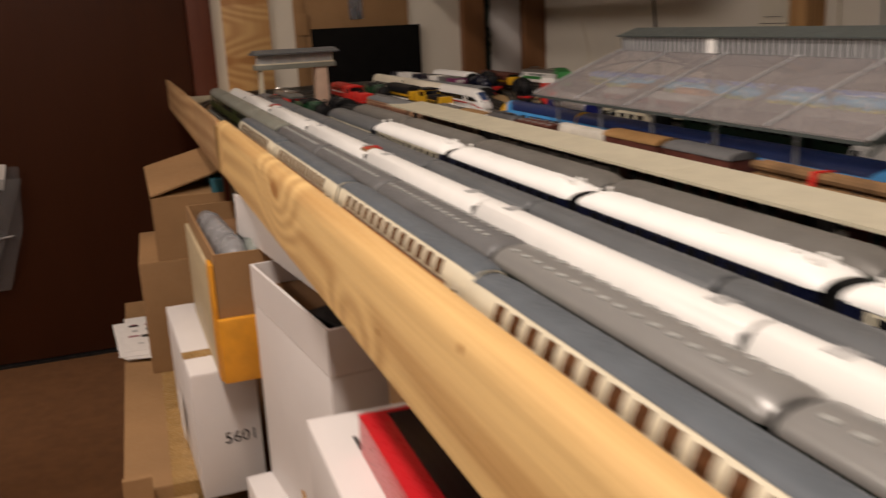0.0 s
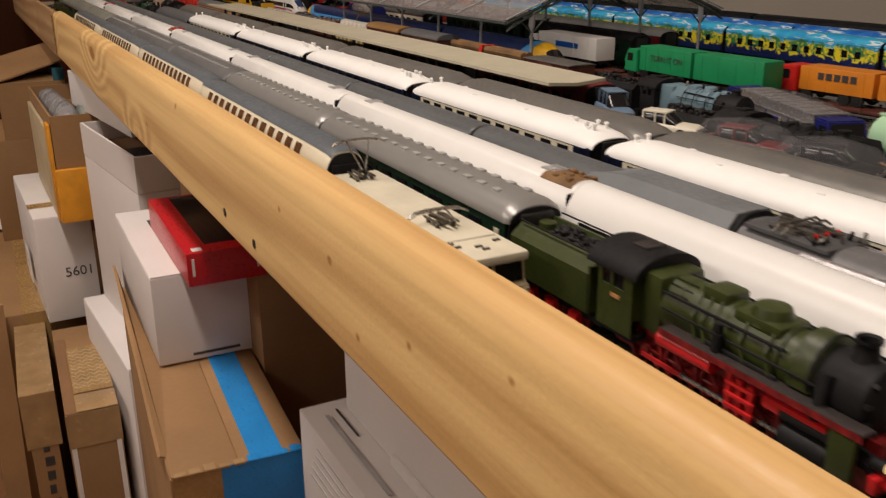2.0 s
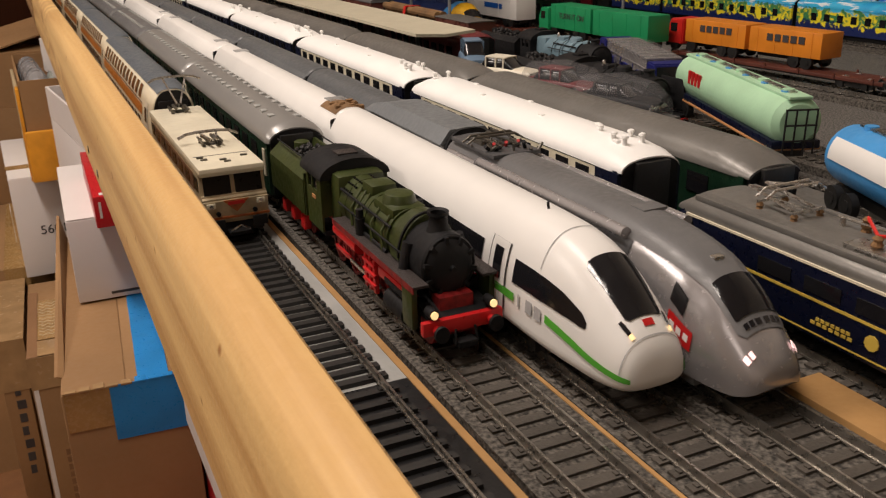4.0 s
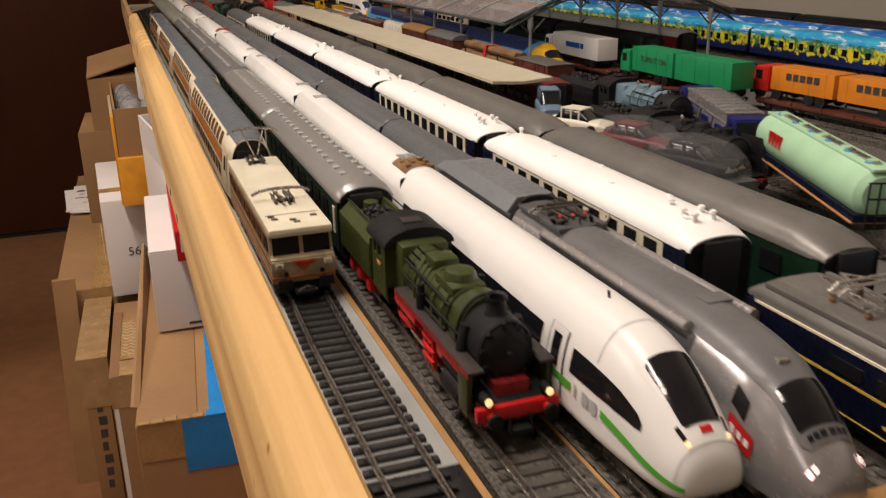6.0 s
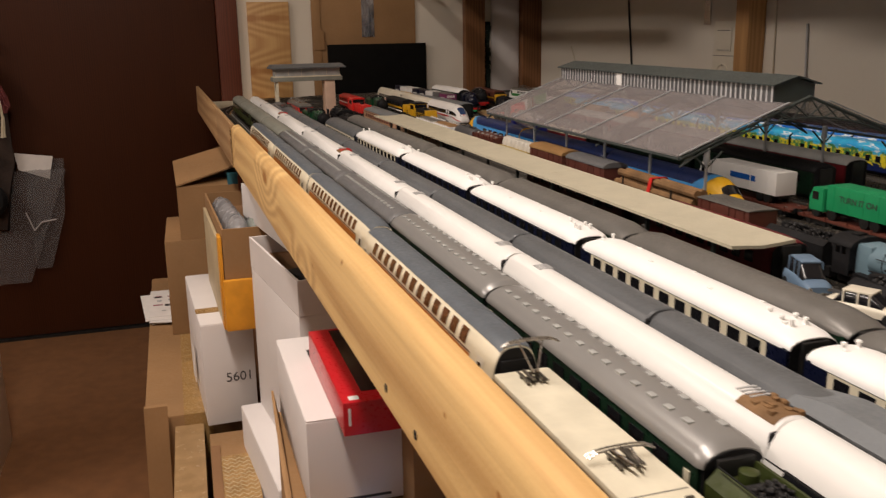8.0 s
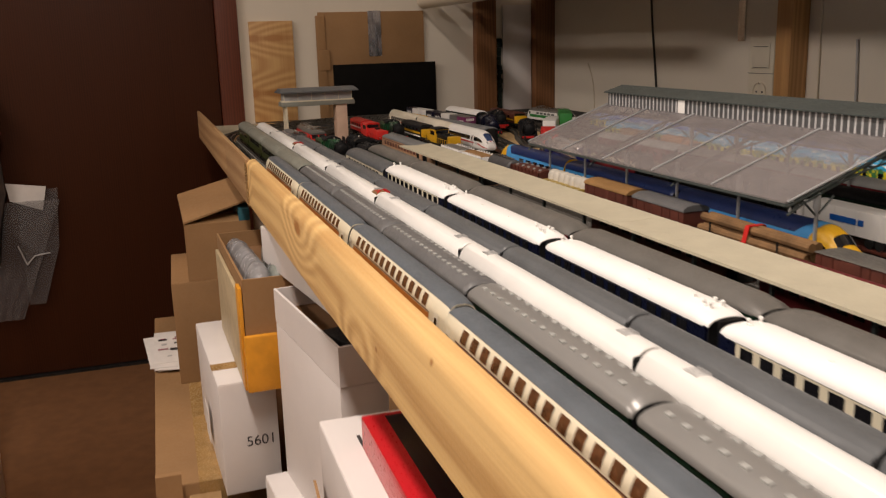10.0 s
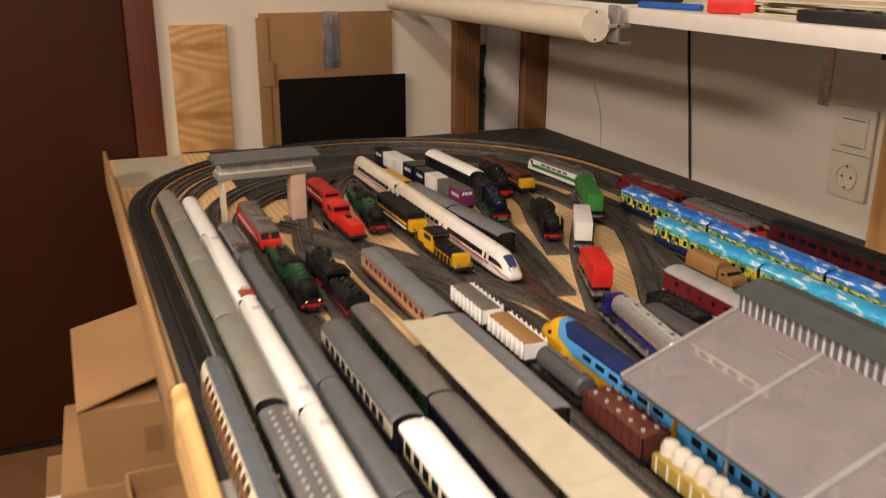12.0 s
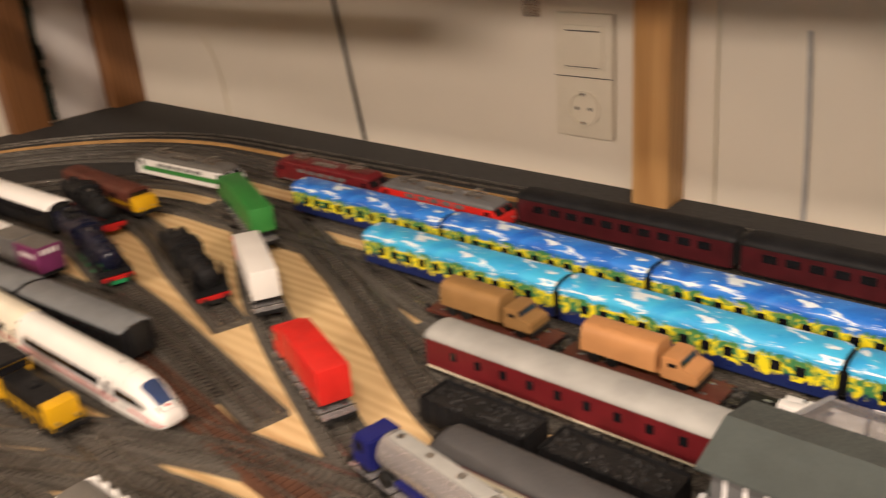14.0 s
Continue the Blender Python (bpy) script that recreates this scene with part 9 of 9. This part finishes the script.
part("scribble", box(bmesh.new(), 0.075, 0.098, -0.0006, 0.0002, 0.50, 0.535), M["card_dark"], cG)
solid("teal_folder", box(bmesh.new(), 0, 0.02, 0, 0.18, 0.27, 0.59, 0.002), mat("teal_plastic", (0.02, 0.10, 0.13), 0.4), "teal plastic folder behind the open carton", "folder", m=pose(-0.108, 1.50, 0, 0, 0, -2))
rnd = random.Random(2)
pp = thing("paper_pile", "loose pile of printed white papers", "paper", pose(0.0, 0.30, 0))
for i in range(9):
    part("sheet", box(bmesh.new(), 0, 0.070, 0, 0.20, 0, 0.0008), M["paper"], pp, m=pose(-0.282 + rnd.uniform(-0.010, 0.010), 1.290 + rnd.uniform(-0.03, 0.02), 0.2693 + i * 0.0011, 0, 0, rnd.uniform(-14, 10)))
for i in range(12):
    x, y = rnd.uniform(-0.280, -0.238), rnd.uniform(1.30, 1.46)
    part("print", box(bmesh.new(), x, x + rnd.uniform(0.008, 0.020), y, y + rnd.uniform(0.003, 0.010), 0.2795, 0.2799), M[("grey_ink", "pale_plum", "ink")[i % 3]], pp)
solid("leaning_board", loft(bmesh.new(), [[(x, 1.02, FLOOR), (x, 1.03, FLOOR), (x + 0.01, 1.075, 0.30), (x + 0.01, 1.065, 0.30)] for x in (-0.300, -0.265)]), M["card"], "strip of brown fibreboard leaning on the cartons", "board")
cI = carton("taped brown carton with a printed paper lid", pose(-0.207, 0.728, 0, 0, 0, -2), 0.062, 0.285, FLOOR, 0.268, "card", lid=False)
for x in (0.0015, 0.0545):
    part("white_edge", box(bmesh.new(), x, x + 0.006, -0.0007, 0.0002, FLOOR + 0.01, 0.222), M["paper"], cI)
part("front_tape", box(bmesh.new(), -0.0006, 0.0626, -0.0010, -0.0001, 0.222, 0.2686), M["foil_tape"], cI)
for j, x in enumerate((0.026, 0.038)):
    for i in range(9):
        part("print", box(bmesh.new(), x, x + 0.006, -0.0006, 0.0002, 0.020 + i * 0.012, 0.0285 + i * 0.012), M["tape_brown" if j else "card_dark"], cI)
part("paper_panel", box(bmesh.new(), 0.014, 0.062, 0.055, 0.200, 0.2681, 0.2690), M["tape_brown"], cI, "shiny tape over printed paper")
for i in range(11):
    b = bmesh.new()
    for q in range(8):
        x, y = 0.016 + q * 0.0056, 0.070 + i * 0.0115
        d = 0.0032 if q % 2 else -0.0032
        loft(b, [[(x, y - d, z), (x + 0.0056, y + d, z), (x + 0.0056, y + d + 0.0020, z), (x, y - d + 0.0020, z)] for z in (0.2688, 0.2693)])
    part("wave_print", b, M["paper_tan"], cI)
part("brown_edge_tape", box(bmesh.new(), 0.0006, 0.0135, 0.001, 0.238, 0.2683, 0.2690), M["card_dark"], cI)
part("fold_tape", box(bmesh.new(), 0.0136, 0.0622, 0.002, 0.050, 0.2686, 0.2696, 0.0004), M["foil_tape"], cI)
cN = carton("narrow brown carton standing on the floor", pose(-0.250, 0.845, 0, 0, 0, -2), 0.034, 0.26, FLOOR, 0.250, "card", lid=False, tape="foil_tape")
for i in range(7):
    part("print", box(bmesh.new(), 0.014, 0.022 + 0.002 * (i % 3), -0.0006, 0.0002, 0.03 + i * 0.022, 0.044 + i * 0.022), M["ink"], cN)

# cartons further under the layout
cK = carton("large dark brown carton far under the board", pose(-0.052, 0.375, 0, 0, 0, 0), 0.30, 0.30, FLOOR, 0.56, "card")
cJ = carton("white carton with grey print and a lid standing up", pose(-0.0755, -0.45, 0, 0, 0, 0), 0.17, 0.655, 0.4250, 0.505, "card_white", lid=False)
part("lid", box(bmesh.new(), 0.0300, 0.0325, 0.004, 0.640, 0.5046, 0.5600, 0.0008), M["card_white"], cJ, "white lid panel standing up")
part("lid_lip", box(bmesh.new(), 0.0268, 0.0299, 0.004, 0.560, 0.5046, 0.5120, 0.0006), M["card_white"], cJ)
for i in range(5):
    part("print", box(bmesh.new(), -0.0005, 0.0002, 0.545 - 0.012 * i, 0.635 - 0.004 * i, 0.462 + i * 0.0072, 0.4630 + i * 0.0072), M["grey_ink"], cJ)
part("print", box(bmesh.new(), 0.0120, 0.0150, 0.530, 0.635, 0.5048, 0.5054), M["grey_ink"], cJ)
part("print", box(bmesh.new(), 0.0215, 0.0228, 0.600, 0.640, 0.5048, 0.5054), M["ink"], cJ)
carton("second white carton stacked further under", pose(-0.0380, -0.45, 0, 0, 0, 0), 0.14, 0.62, 0.5055, 0.5850, "card_white")
carton("red carton under the white ones", pose(-0.0620, -0.40, 0, 0, 0, 0), 0.20, 0.640, FLOOR, 0.4240, "box_red")

# by the door
cW = carton("white storage carton beside the door", pose(-0.92, 1.55, 0, 0, 0, 0), 0.30, 0.30, FLOOR, 0.27, "card_white")
cW2 = carton("second white storage carton on top", pose(-0.91, 1.56, 0, 0, 0, 1), 0.30, 0.28, 0.2705, 0.46, "card_white")
writing("mark", "3", 0.04, M["ink"], cW2, pose(0.285, -0.0006, 0.42, 90, 0, 0))
DY = WALL_Y + 0.012     # the door's face
kn = thing("door_knob", "small round brass knob on the door", "door knob", pose(-0.672, DY, 0.846))
part("rose", rod(bmesh.new(), (0, -0.004, 0), (0, 0.0005, 0), 0.018, 20), M["brass"], kn)
b = bmesh.new()
lathe_z(b, [(0.002, 0.006), (0.014, 0.0065), (0.020, 0.014), (0.030, 0.017), (0.038, 0.013), (0.041, 0.004)], 0, 0, 20)
b.transform(pose(0, 0, 0, 90, 0, 0))
part("ball", b, M["brass"], kn)


def hanging(name, label, category, m, rows, material, thick):
    """A hanging sheet through rows of (z, left, right), with soft folds."""
    rnd = random.Random(len(label))
    b = bmesh.new()
    n = 16
    grid = []
    for j, (z, xa, xb) in enumerate(rows):
        grid.append([(xa + (xb - xa) * i / n + rnd.uniform(-0.0015, 0.0015), -0.006 - 0.006 * math.sin(i * 0.9 + j * 0.5) ** 2 + rnd.uniform(-0.001, 0.001), z + rnd.uniform(-0.001, 0.001)) for i in range(n + 1)])
    loft(b, grid, closed=False)
    t = thing(name, label, category, m)
    ob = part("sheet", mesh("sheet", b, 60), M[material], t)
    sol = ob.modifiers.new("thickness", "SOLIDIFY")
    sol.thickness = thick
    return t


def spread(z0, z1, l0, l1, r0, r1, n=11):
    return [(z0 + (z1 - z0) * i / n, l0 + (l1 - l0) * i / n, r0 + (r1 - r0) * i / n) for i in range(n + 1)]


XB = -0.64
bag = hanging("plastic_bag", "thin clear grey plastic bags hung on the door", "bag", pose(XB, DY - 0.022, 0), spread(0.470, 0.128, -0.10, -0.098, 0.138, 0.002), "film", 0.0010)
part("back_sheet", loft(bmesh.new(), [[(x0, 0.004, z), (x1, 0.004, z), (x1, 0.0048, z), (x0, 0.0048, z)] for z, x0, x1 in ((0.500, 0.02, 0.132), (0.33, 0.02, 0.118), (0.165, 0.02, 0.064))]), M["film"], bag)
part("header_card", loft(bmesh.new(), [[(0.0, y, 0.523), (0.104, y, 0.508), (0.088, y, 0.440), (0.006, y, 0.472)] for y in (-0.0035, -0.0020)]), M["paper"], bag, "white paper sheet in the bag")
# thin bright rods imitate the highlights along the film's folds
for (xa, za), (xb, zb) in (((0.012, 0.345), (0.030, 0.288)), ((0.030, 0.288), (0.052, 0.312)), ((0.052, 0.312), (0.094, 0.318))):
    part("crease", rod(bmesh.new(), (xa, -0.0135, za), (xb, -0.0135, zb), 0.0022, 6), M["crease"], bag)
hanging("coat", "dark brown coat hanging from the knob", "coat", pose(-0.70, DY - 0.040, 0), [(0.80, -0.03, 0.020), (0.74, -0.10, 0.040), (0.66, -0.14, 0.058), (0.58, -0.16, 0.060), (0.50, -0.16, 0.060), (0.40, -0.15, 0.035), (0.30, -0.14, 0.020)], "coat_brown", 0.012)
hanging("cloth_strip", "dull red cloth strip with a pale hem", "cloth", pose(-0.66, DY - 0.062, 0), [(0.765, -0.020, -0.005), (0.73, -0.014, 0.012), (0.69, -0.004, 0.026), (0.665, 0.004, 0.032), (0.645, 0.006, 0.022)], "dull_red", 0.003)
hanging("cloth_band", "narrow cream cloth band hanging under the red strip", "cloth", pose(-0.66, DY - 0.066, 0), [(0.775, -0.022, -0.016), (0.72, -0.012, 0.000), (0.68, 0.000, 0.008), (0.63, 0.008, 0.013), (0.575, -0.002, 0.012)], "cream", 0.002)
solid("neck_cord", rod(rod(bmesh.new(), (0, 0, 0.035), (0.004, 0.002, 0.0), 0.0035, 8), (-0.004, 0, 0.070), (0, 0, 0.035), 0.0035, 8), M["cream"], "pale twisted cord looped over the knob", "cord", m=pose(-0.674, DY - 0.055, 0.760))
cap = thing("felt_hat", "round black hat hanging beside the coat", "hat", pose(-0.715, DY - 0.075, 0.395))
b = bmesh.new()
lathe_z(b, [(0, 0.050), (0.012, 0.050), (0.022, 0.040), (0.026, 0.012)], 0, 0, 24)
b.transform(pose(0, 0, 0, 90, 0, 0))
part("crown", b, M["soot"], cap)

# ---- end wall ----
YW = WALL_Y
b = bmesh.new()
box(b, 0.064, 0.193, YW - 0.012, YW - 0.0005, 0.655, 0.949, 0.001)
solid("plywood_panel", b, M["offcut"], "strip of figured plywood on the end wall", "panel")
cb = thing("cardboard_panel", "flattened brown cardboard hung on the end wall", "cardboard", pose(0, 0, 0))
part("sheet", box(bmesh.new(), 0.271, 0.605, YW - 0.008, YW - 0.0005, 0.655, 0.972, 0.002), M["card"], cb)
part("side_flap", box(bmesh.new(), 0.262, 0.290, YW - 0.0115, YW - 0.0082, 0.655, 0.962, 0.001), M["card"], cb)
part("tab", box(bmesh.new(), 0.268, 0.300, YW - 0.0145, YW - 0.0118, 0.80, 0.86, 0.001), M["card"], cb)
part("duct_tape", box(bmesh.new(), 0.425, 0.466, YW - 0.0100, YW - 0.0082, 0.838, 0.974, 0.0006), M["tape_silver"], cb, "crinkled silver duct tape")
b = bmesh.new()
box(b, 0.309, 0.637, YW - 0.0165, YW - 0.0102, B + 0.0003, 0.816, 0.001)
solid("black_board", b, M["board_black"], "matt black board standing against the wall", "board")
solid("wall_post", box(bmesh.new(), 0.771, 0.839, YW - 0.035, YW - 0.0005, B + 0.0005, 1.9, 0.002), M["post"], "rough brown timber post on the end wall", "post")
solid("wall_post", box(bmesh.new(), 0.975, WALL_X - 0.0005, YW - 0.035, YW - 0.0005, B + 0.0005, 1.9, 0.002), M["post"], "rough brown timber post in the corner", "post")
rnd = random.Random(11)
ds = thing("dark_strip", "frayed dark green strip hanging on the wall", "strip", pose(0, 0, 0))
felt_green = mat("dark_green_felt", (0.012, 0.022, 0.016), 0.9, bump=0.2)
for i in range(16):
    z = B + 0.004 + i * 0.0142
    part("tuft", box(bmesh.new(), 0.850 + rnd.uniform(-0.003, 0.003), 0.866 + rnd.uniform(-0.003, 0.003), YW - 0.012, YW - 0.001, z, z + 0.0138, 0.002), felt_green, ds)
solid("white_panel", box(bmesh.new(), 0.872, 0.972, YW - 0.006, YW - 0.0005, B + 0.0005, 0.985, 0.0008), M["card_white"], "plain white panel between two posts", "panel")
cal = thing("wall_calendar", "white paper calendar on the end wall", "calendar", pose(0, 0, 0))
part("sheet", box(bmesh.new(), 0.225, 0.465, YW - 0.003, YW - 0.0005, 1.040, 1.36), M["paper"], cal)
for i in range(14):
    part("print", box(bmesh.new(), 0.235 + i * 0.016, 0.246 + i * 0.016, YW - 0.0036, YW - 0.0028, 1.050, 1.058), M["grey_ink"], cal)
solid("cover_sheet", box(bmesh.new(), -0.09, 0.06, 2.30, 2.57, B + 0.0002, B + 0.0022), M["canopy"], "greyish cardboard sheet under the outer curve", "cardboard")

# ---- side wall ----
solid("wall_post", box(bmesh.new(), WALL_X - 0.045, WALL_X - 0.0005, 1.385, 1.432, B + 0.0005, 1.9, 0.003), M["post_light"], "square pine post on the side wall", "post")
sk = thing("wall_socket", "cream double wall plate with one socket", "socket", pose(WALL_X, 1.520, 0.790))
part("frame", box(bmesh.new(), -0.009, -0.0005, -0.0415, 0.0415, -0.078, 0.078, 0.003), M["socket"], sk)
part("blank_plate", box(bmesh.new(), -0.0110, -0.0088, -0.029, 0.029, 0.010, 0.064, 0.0015), M["socket"], sk)
part("blank_groove", box(bmesh.new(), -0.0114, -0.0108, -0.024, 0.024, 0.0565, 0.0580), M["ink"], sk)
part("blank_groove", box(bmesh.new(), -0.0114, -0.0108, -0.024, 0.024, 0.0125, 0.0135), M["ink"], sk)
part("plate_joint", box(bmesh.new(), -0.0094, -0.0088, -0.0405, 0.0405, -0.0006, 0.0006), M["ink"], sk)
b = bmesh.new()
for s, r0, r1 in ((0, 0.0225, 0.0195),):
    seg = 24
    circ = [(math.cos(2 * math.pi * i / seg), math.sin(2 * math.pi * i / seg)) for i in range(seg)]
    loft(b, [[(x, r * c, -0.040 + r * d) for c, d in circ] for x, r in ((-0.0088, 0.0225), (-0.0120, 0.0225), (-0.0120, 0.0195), (-0.0095, 0.0190))], cap=False)
    loft(b, [[(x, r * c, -0.040 + r * d) for c, d in circ] for x, r in ((-0.0096, 0.0192), (-0.0092, 0.0001))], cap=False)
part("socket_cup", b, M["socket"], sk)
for y in (-0.0095, 0.0095):
    part("pin_hole", rod(bmesh.new(), (-0.0102, y, -0.040), (-0.0090, y, -0.040), 0.0024, 10), M["ink"], sk)
for z in (-0.0215, -0.0585):
    part("earth_clip", box(bmesh.new(), -0.0122, -0.0094, -0.002, 0.002, z - 0.002, z + 0.002), M["steel"], sk)


def cord(pts, r, material, label):
    cu = bpy.data.curves.new("cable", "CURVE")
    cu.dimensions, cu.bevel_depth, cu.bevel_resolution = "3D", r, 2
    sp = cu.splines.new("BEZIER")
    sp.bezier_points.add(len(pts) - 1)
    for bp, p in zip(sp.bezier_points, pts):
        bp.co = p
        bp.handle_left_type = bp.handle_right_type = "AUTO"
    tmp = bpy.data.objects.new("cable", cu)
    me = bpy.data.meshes.new_from_object(tmp)
    bpy.data.objects.remove(tmp)
    me.materials.clear()
    for p in me.polygons:
        p.use_smooth = True
    solid("cable", me, M[material], label, "cable")


XW = WALL_X - 0.0035
cord([(XW, 1.985, 1.004), (XW, 1.972, 0.90), (XW, 1.955, 0.80), (XW, 1.940, 0.70), (XW, 1.932, B + 0.002)], 0.0028, "cable", "black mains cable hanging down the wall")
cord([(XW, 2.33, 0.80), (XW, 2.30, 0.75), (XW, 2.285, B + 0.002)], 0.0014, "tube", "thin white wire on the wall")
cord([(XW, 1.352, 1.004), (XW, 1.350, 0.85), (XW, 1.346, B + 0.002)], 0.0022, "socket", "cream painted cable on the wall")
cord([(XW, 1.250, 0.86), (XW, 1.245, 0.78), (XW, 1.240, B + 0.002)], 0.0026, "grey_ink", "grey cable end on the wall")
sh = thing("wall_shelf", "long white shelf board above the layout", "shelf", pose(0, 0, 0))
part("board", box(bmesh.new(), 0.655, WALL_X - 0.0005, -1.0, 1.665, 1.005, 1.029, 0.0015), M["shelf"], sh)
part("board", box(bmesh.new(), 0.690, WALL_X - 0.0005, 1.667, 2.56, 1.005, 1.029, 0.0015), M["shelf"], sh)
part("batten", box(bmesh.new(), 0.760, 0.790, -1.0, 1.25, 0.985, 1.0052, 0.001), M["black"], sh)
part("lamp_holder", box(bmesh.new(), 0.86, 0.93, 1.62, 1.80, 0.985, 1.0052, 0.003), M["black"], sh)
for y in (1.60, 0.6, -0.4):
    part("bracket", box(box(bmesh.new(), 0.68, WALL_X - 0.001, y - 0.012, y + 0.012, 0.999, 1.0052), WALL_X - 0.004, WALL_X - 0.0008, y - 0.012, y + 0.012, 0.86, 1.0), M["steel"], sh)
rl = thing("roller_tube", "cream metal roller tube with round end cap", "roller blind", pose(0.600, 0, 1.002))
part("tube", rod(bmesh.new(), (0, 1.653, 0), (0, 2.56, 0), 0.026, 32), M["tube"], rl)
part("end_cap", rod(bmesh.new(), (0, 1.648, 0), (0, 1.6535, 0), 0.0255, 32), M["ivory"], rl)
for z in (-0.021, 0.021):
    part("screw", rod(bmesh.new(), (0, 1.6470, z), (0, 1.6485, z), 0.0018, 10), M["ink"], rl)
b = bmesh.new()
box(b, 0.022, 0.060, 1.640, 1.668, -0.004, 0.002, 0.0008)
box(b, 0.034, 0.040, 1.640, 1.668, -0.030, 0.030, 0.0008)
box(b, 0.034, 0.062, 1.640, 1.668, -0.030, -0.026, 0.0008)
part("clamp", b, M["silver"], rl, "silver clamp bracket")
part("clamp", box(box(bmesh.new(), 0.020, 0.095, 2.30, 2.33, -0.004, 0.002), 0.088, 0.095, 2.30, 2.33, -0.003, 0.006), M["silver"], rl)
for y, w in ((1.080, 0.055), (1.010, 0.050)):
    solid("shelf_tag", box(bmesh.new(), 0.6525, 0.6540, y, y + w, 0.972, 1.027, 0.0004), M["paper"], "white printed paper tag hung on the shelf edge", "paper tag")
# clutter on the shelf
t = thing("black_device", "black electrical device lying on the shelf", "device", pose(0.76, 1.98, 1.0292))
part("case", box(bmesh.new(), -0.06, 0.06, -0.26, 0.24, 0.0, 0.055, 0.004), M["black"], t)
part("label", box(bmesh.new(), -0.0604, -0.0598, -0.06, -0.03, 0.02, 0.03), M["silver"], t)
t = thing("toy_clip", "red plastic clip with a yellow button", "clip", pose(0.700, 1.455, 1.0292, 0, 0, 30))
part("body", box(bmesh.new(), -0.012, 0.012, -0.035, 0.035, 0, 0.024, 0.005), M["red_bright"], t)
part("button", lathe_z(bmesh.new(), [(0.023, 0.008), (0.029, 0.007), (0.030, 0.003)], 0, -0.018), M["yellow"], t)
solid("pen", rod(bmesh.new(), (0, -0.06, 0.005), (0, 0.06, 0.005), 0.005, 12), M["blue"], "blue marker pen lying on the shelf", "pen", m=pose(0.682, 1.575, 1.0292, 0, 0, 12))
b = bmesh.new()
rnd = random.Random(21)
for i in range(9):
    q = bmesh.new()
    box(q, -0.05, 0.05, -0.10, 0.10, 0, 0.0022)
    q.transform(pose(rnd.uniform(-0.012, 0.012), rnd.uniform(-0.02, 0.02), i * 0.0024, 0, 0, rnd.uniform(-14, 14)))
    join(b, q)
tagged(solid("paper_stack", b, M["canopy"], "untidy stack of papers and card on the shelf", "paper", m=pose(0.76, 1.33, 1.0292)), kind="stuff")
solid("foil_bag", shell(bmesh.new(), [(-0.07, 0.02, 0, 0.012, 2.2), (-0.05, 0.045, 0, 0.026, 2.2), (0.0, 0.05, 0, 0.034, 2.2), (0.05, 0.042, 0, 0.022, 2.2), (0.075, 0.02, 0, 0.01, 2.2)]), M["foil"], "crumpled clear plastic bag on the shelf", "bag", m=pose(0.735, 1.16, 1.0292, 0, 0, 15))
t = thing("power_strip", "flat black power strip lying on the shelf", "power strip", pose(0.690, 1.215, 1.0292, 0, 0, 4))
part("body", box(bmesh.new(), -0.018, 0.018, -0.09, 0.09, 0, 0.016, 0.005), M["black"], t)
for i in range(4):
    part("outlet", lathe_z(bmesh.new(), [(0.0155, 0.013), (0.0175, 0.012), (0.0165, 0.010)], 0, -0.06 + i * 0.04), M["soot"], t)
# ceiling fixtures, assumed and out of view; the third goes with the added fill
for x, y in ((-0.42, 0.15), (-2.1, 1.2), (-2.0, -1.5)):
    f = thing("ceiling_lamp", "assumed long white ceiling light fitting, out of view", "lamp", pose(x, y, ZC))
    part("housing", box(bmesh.new(), -0.06, 0.06, -0.62, 0.62, -0.06, -0.001, 0.004), M["shelf"], f)
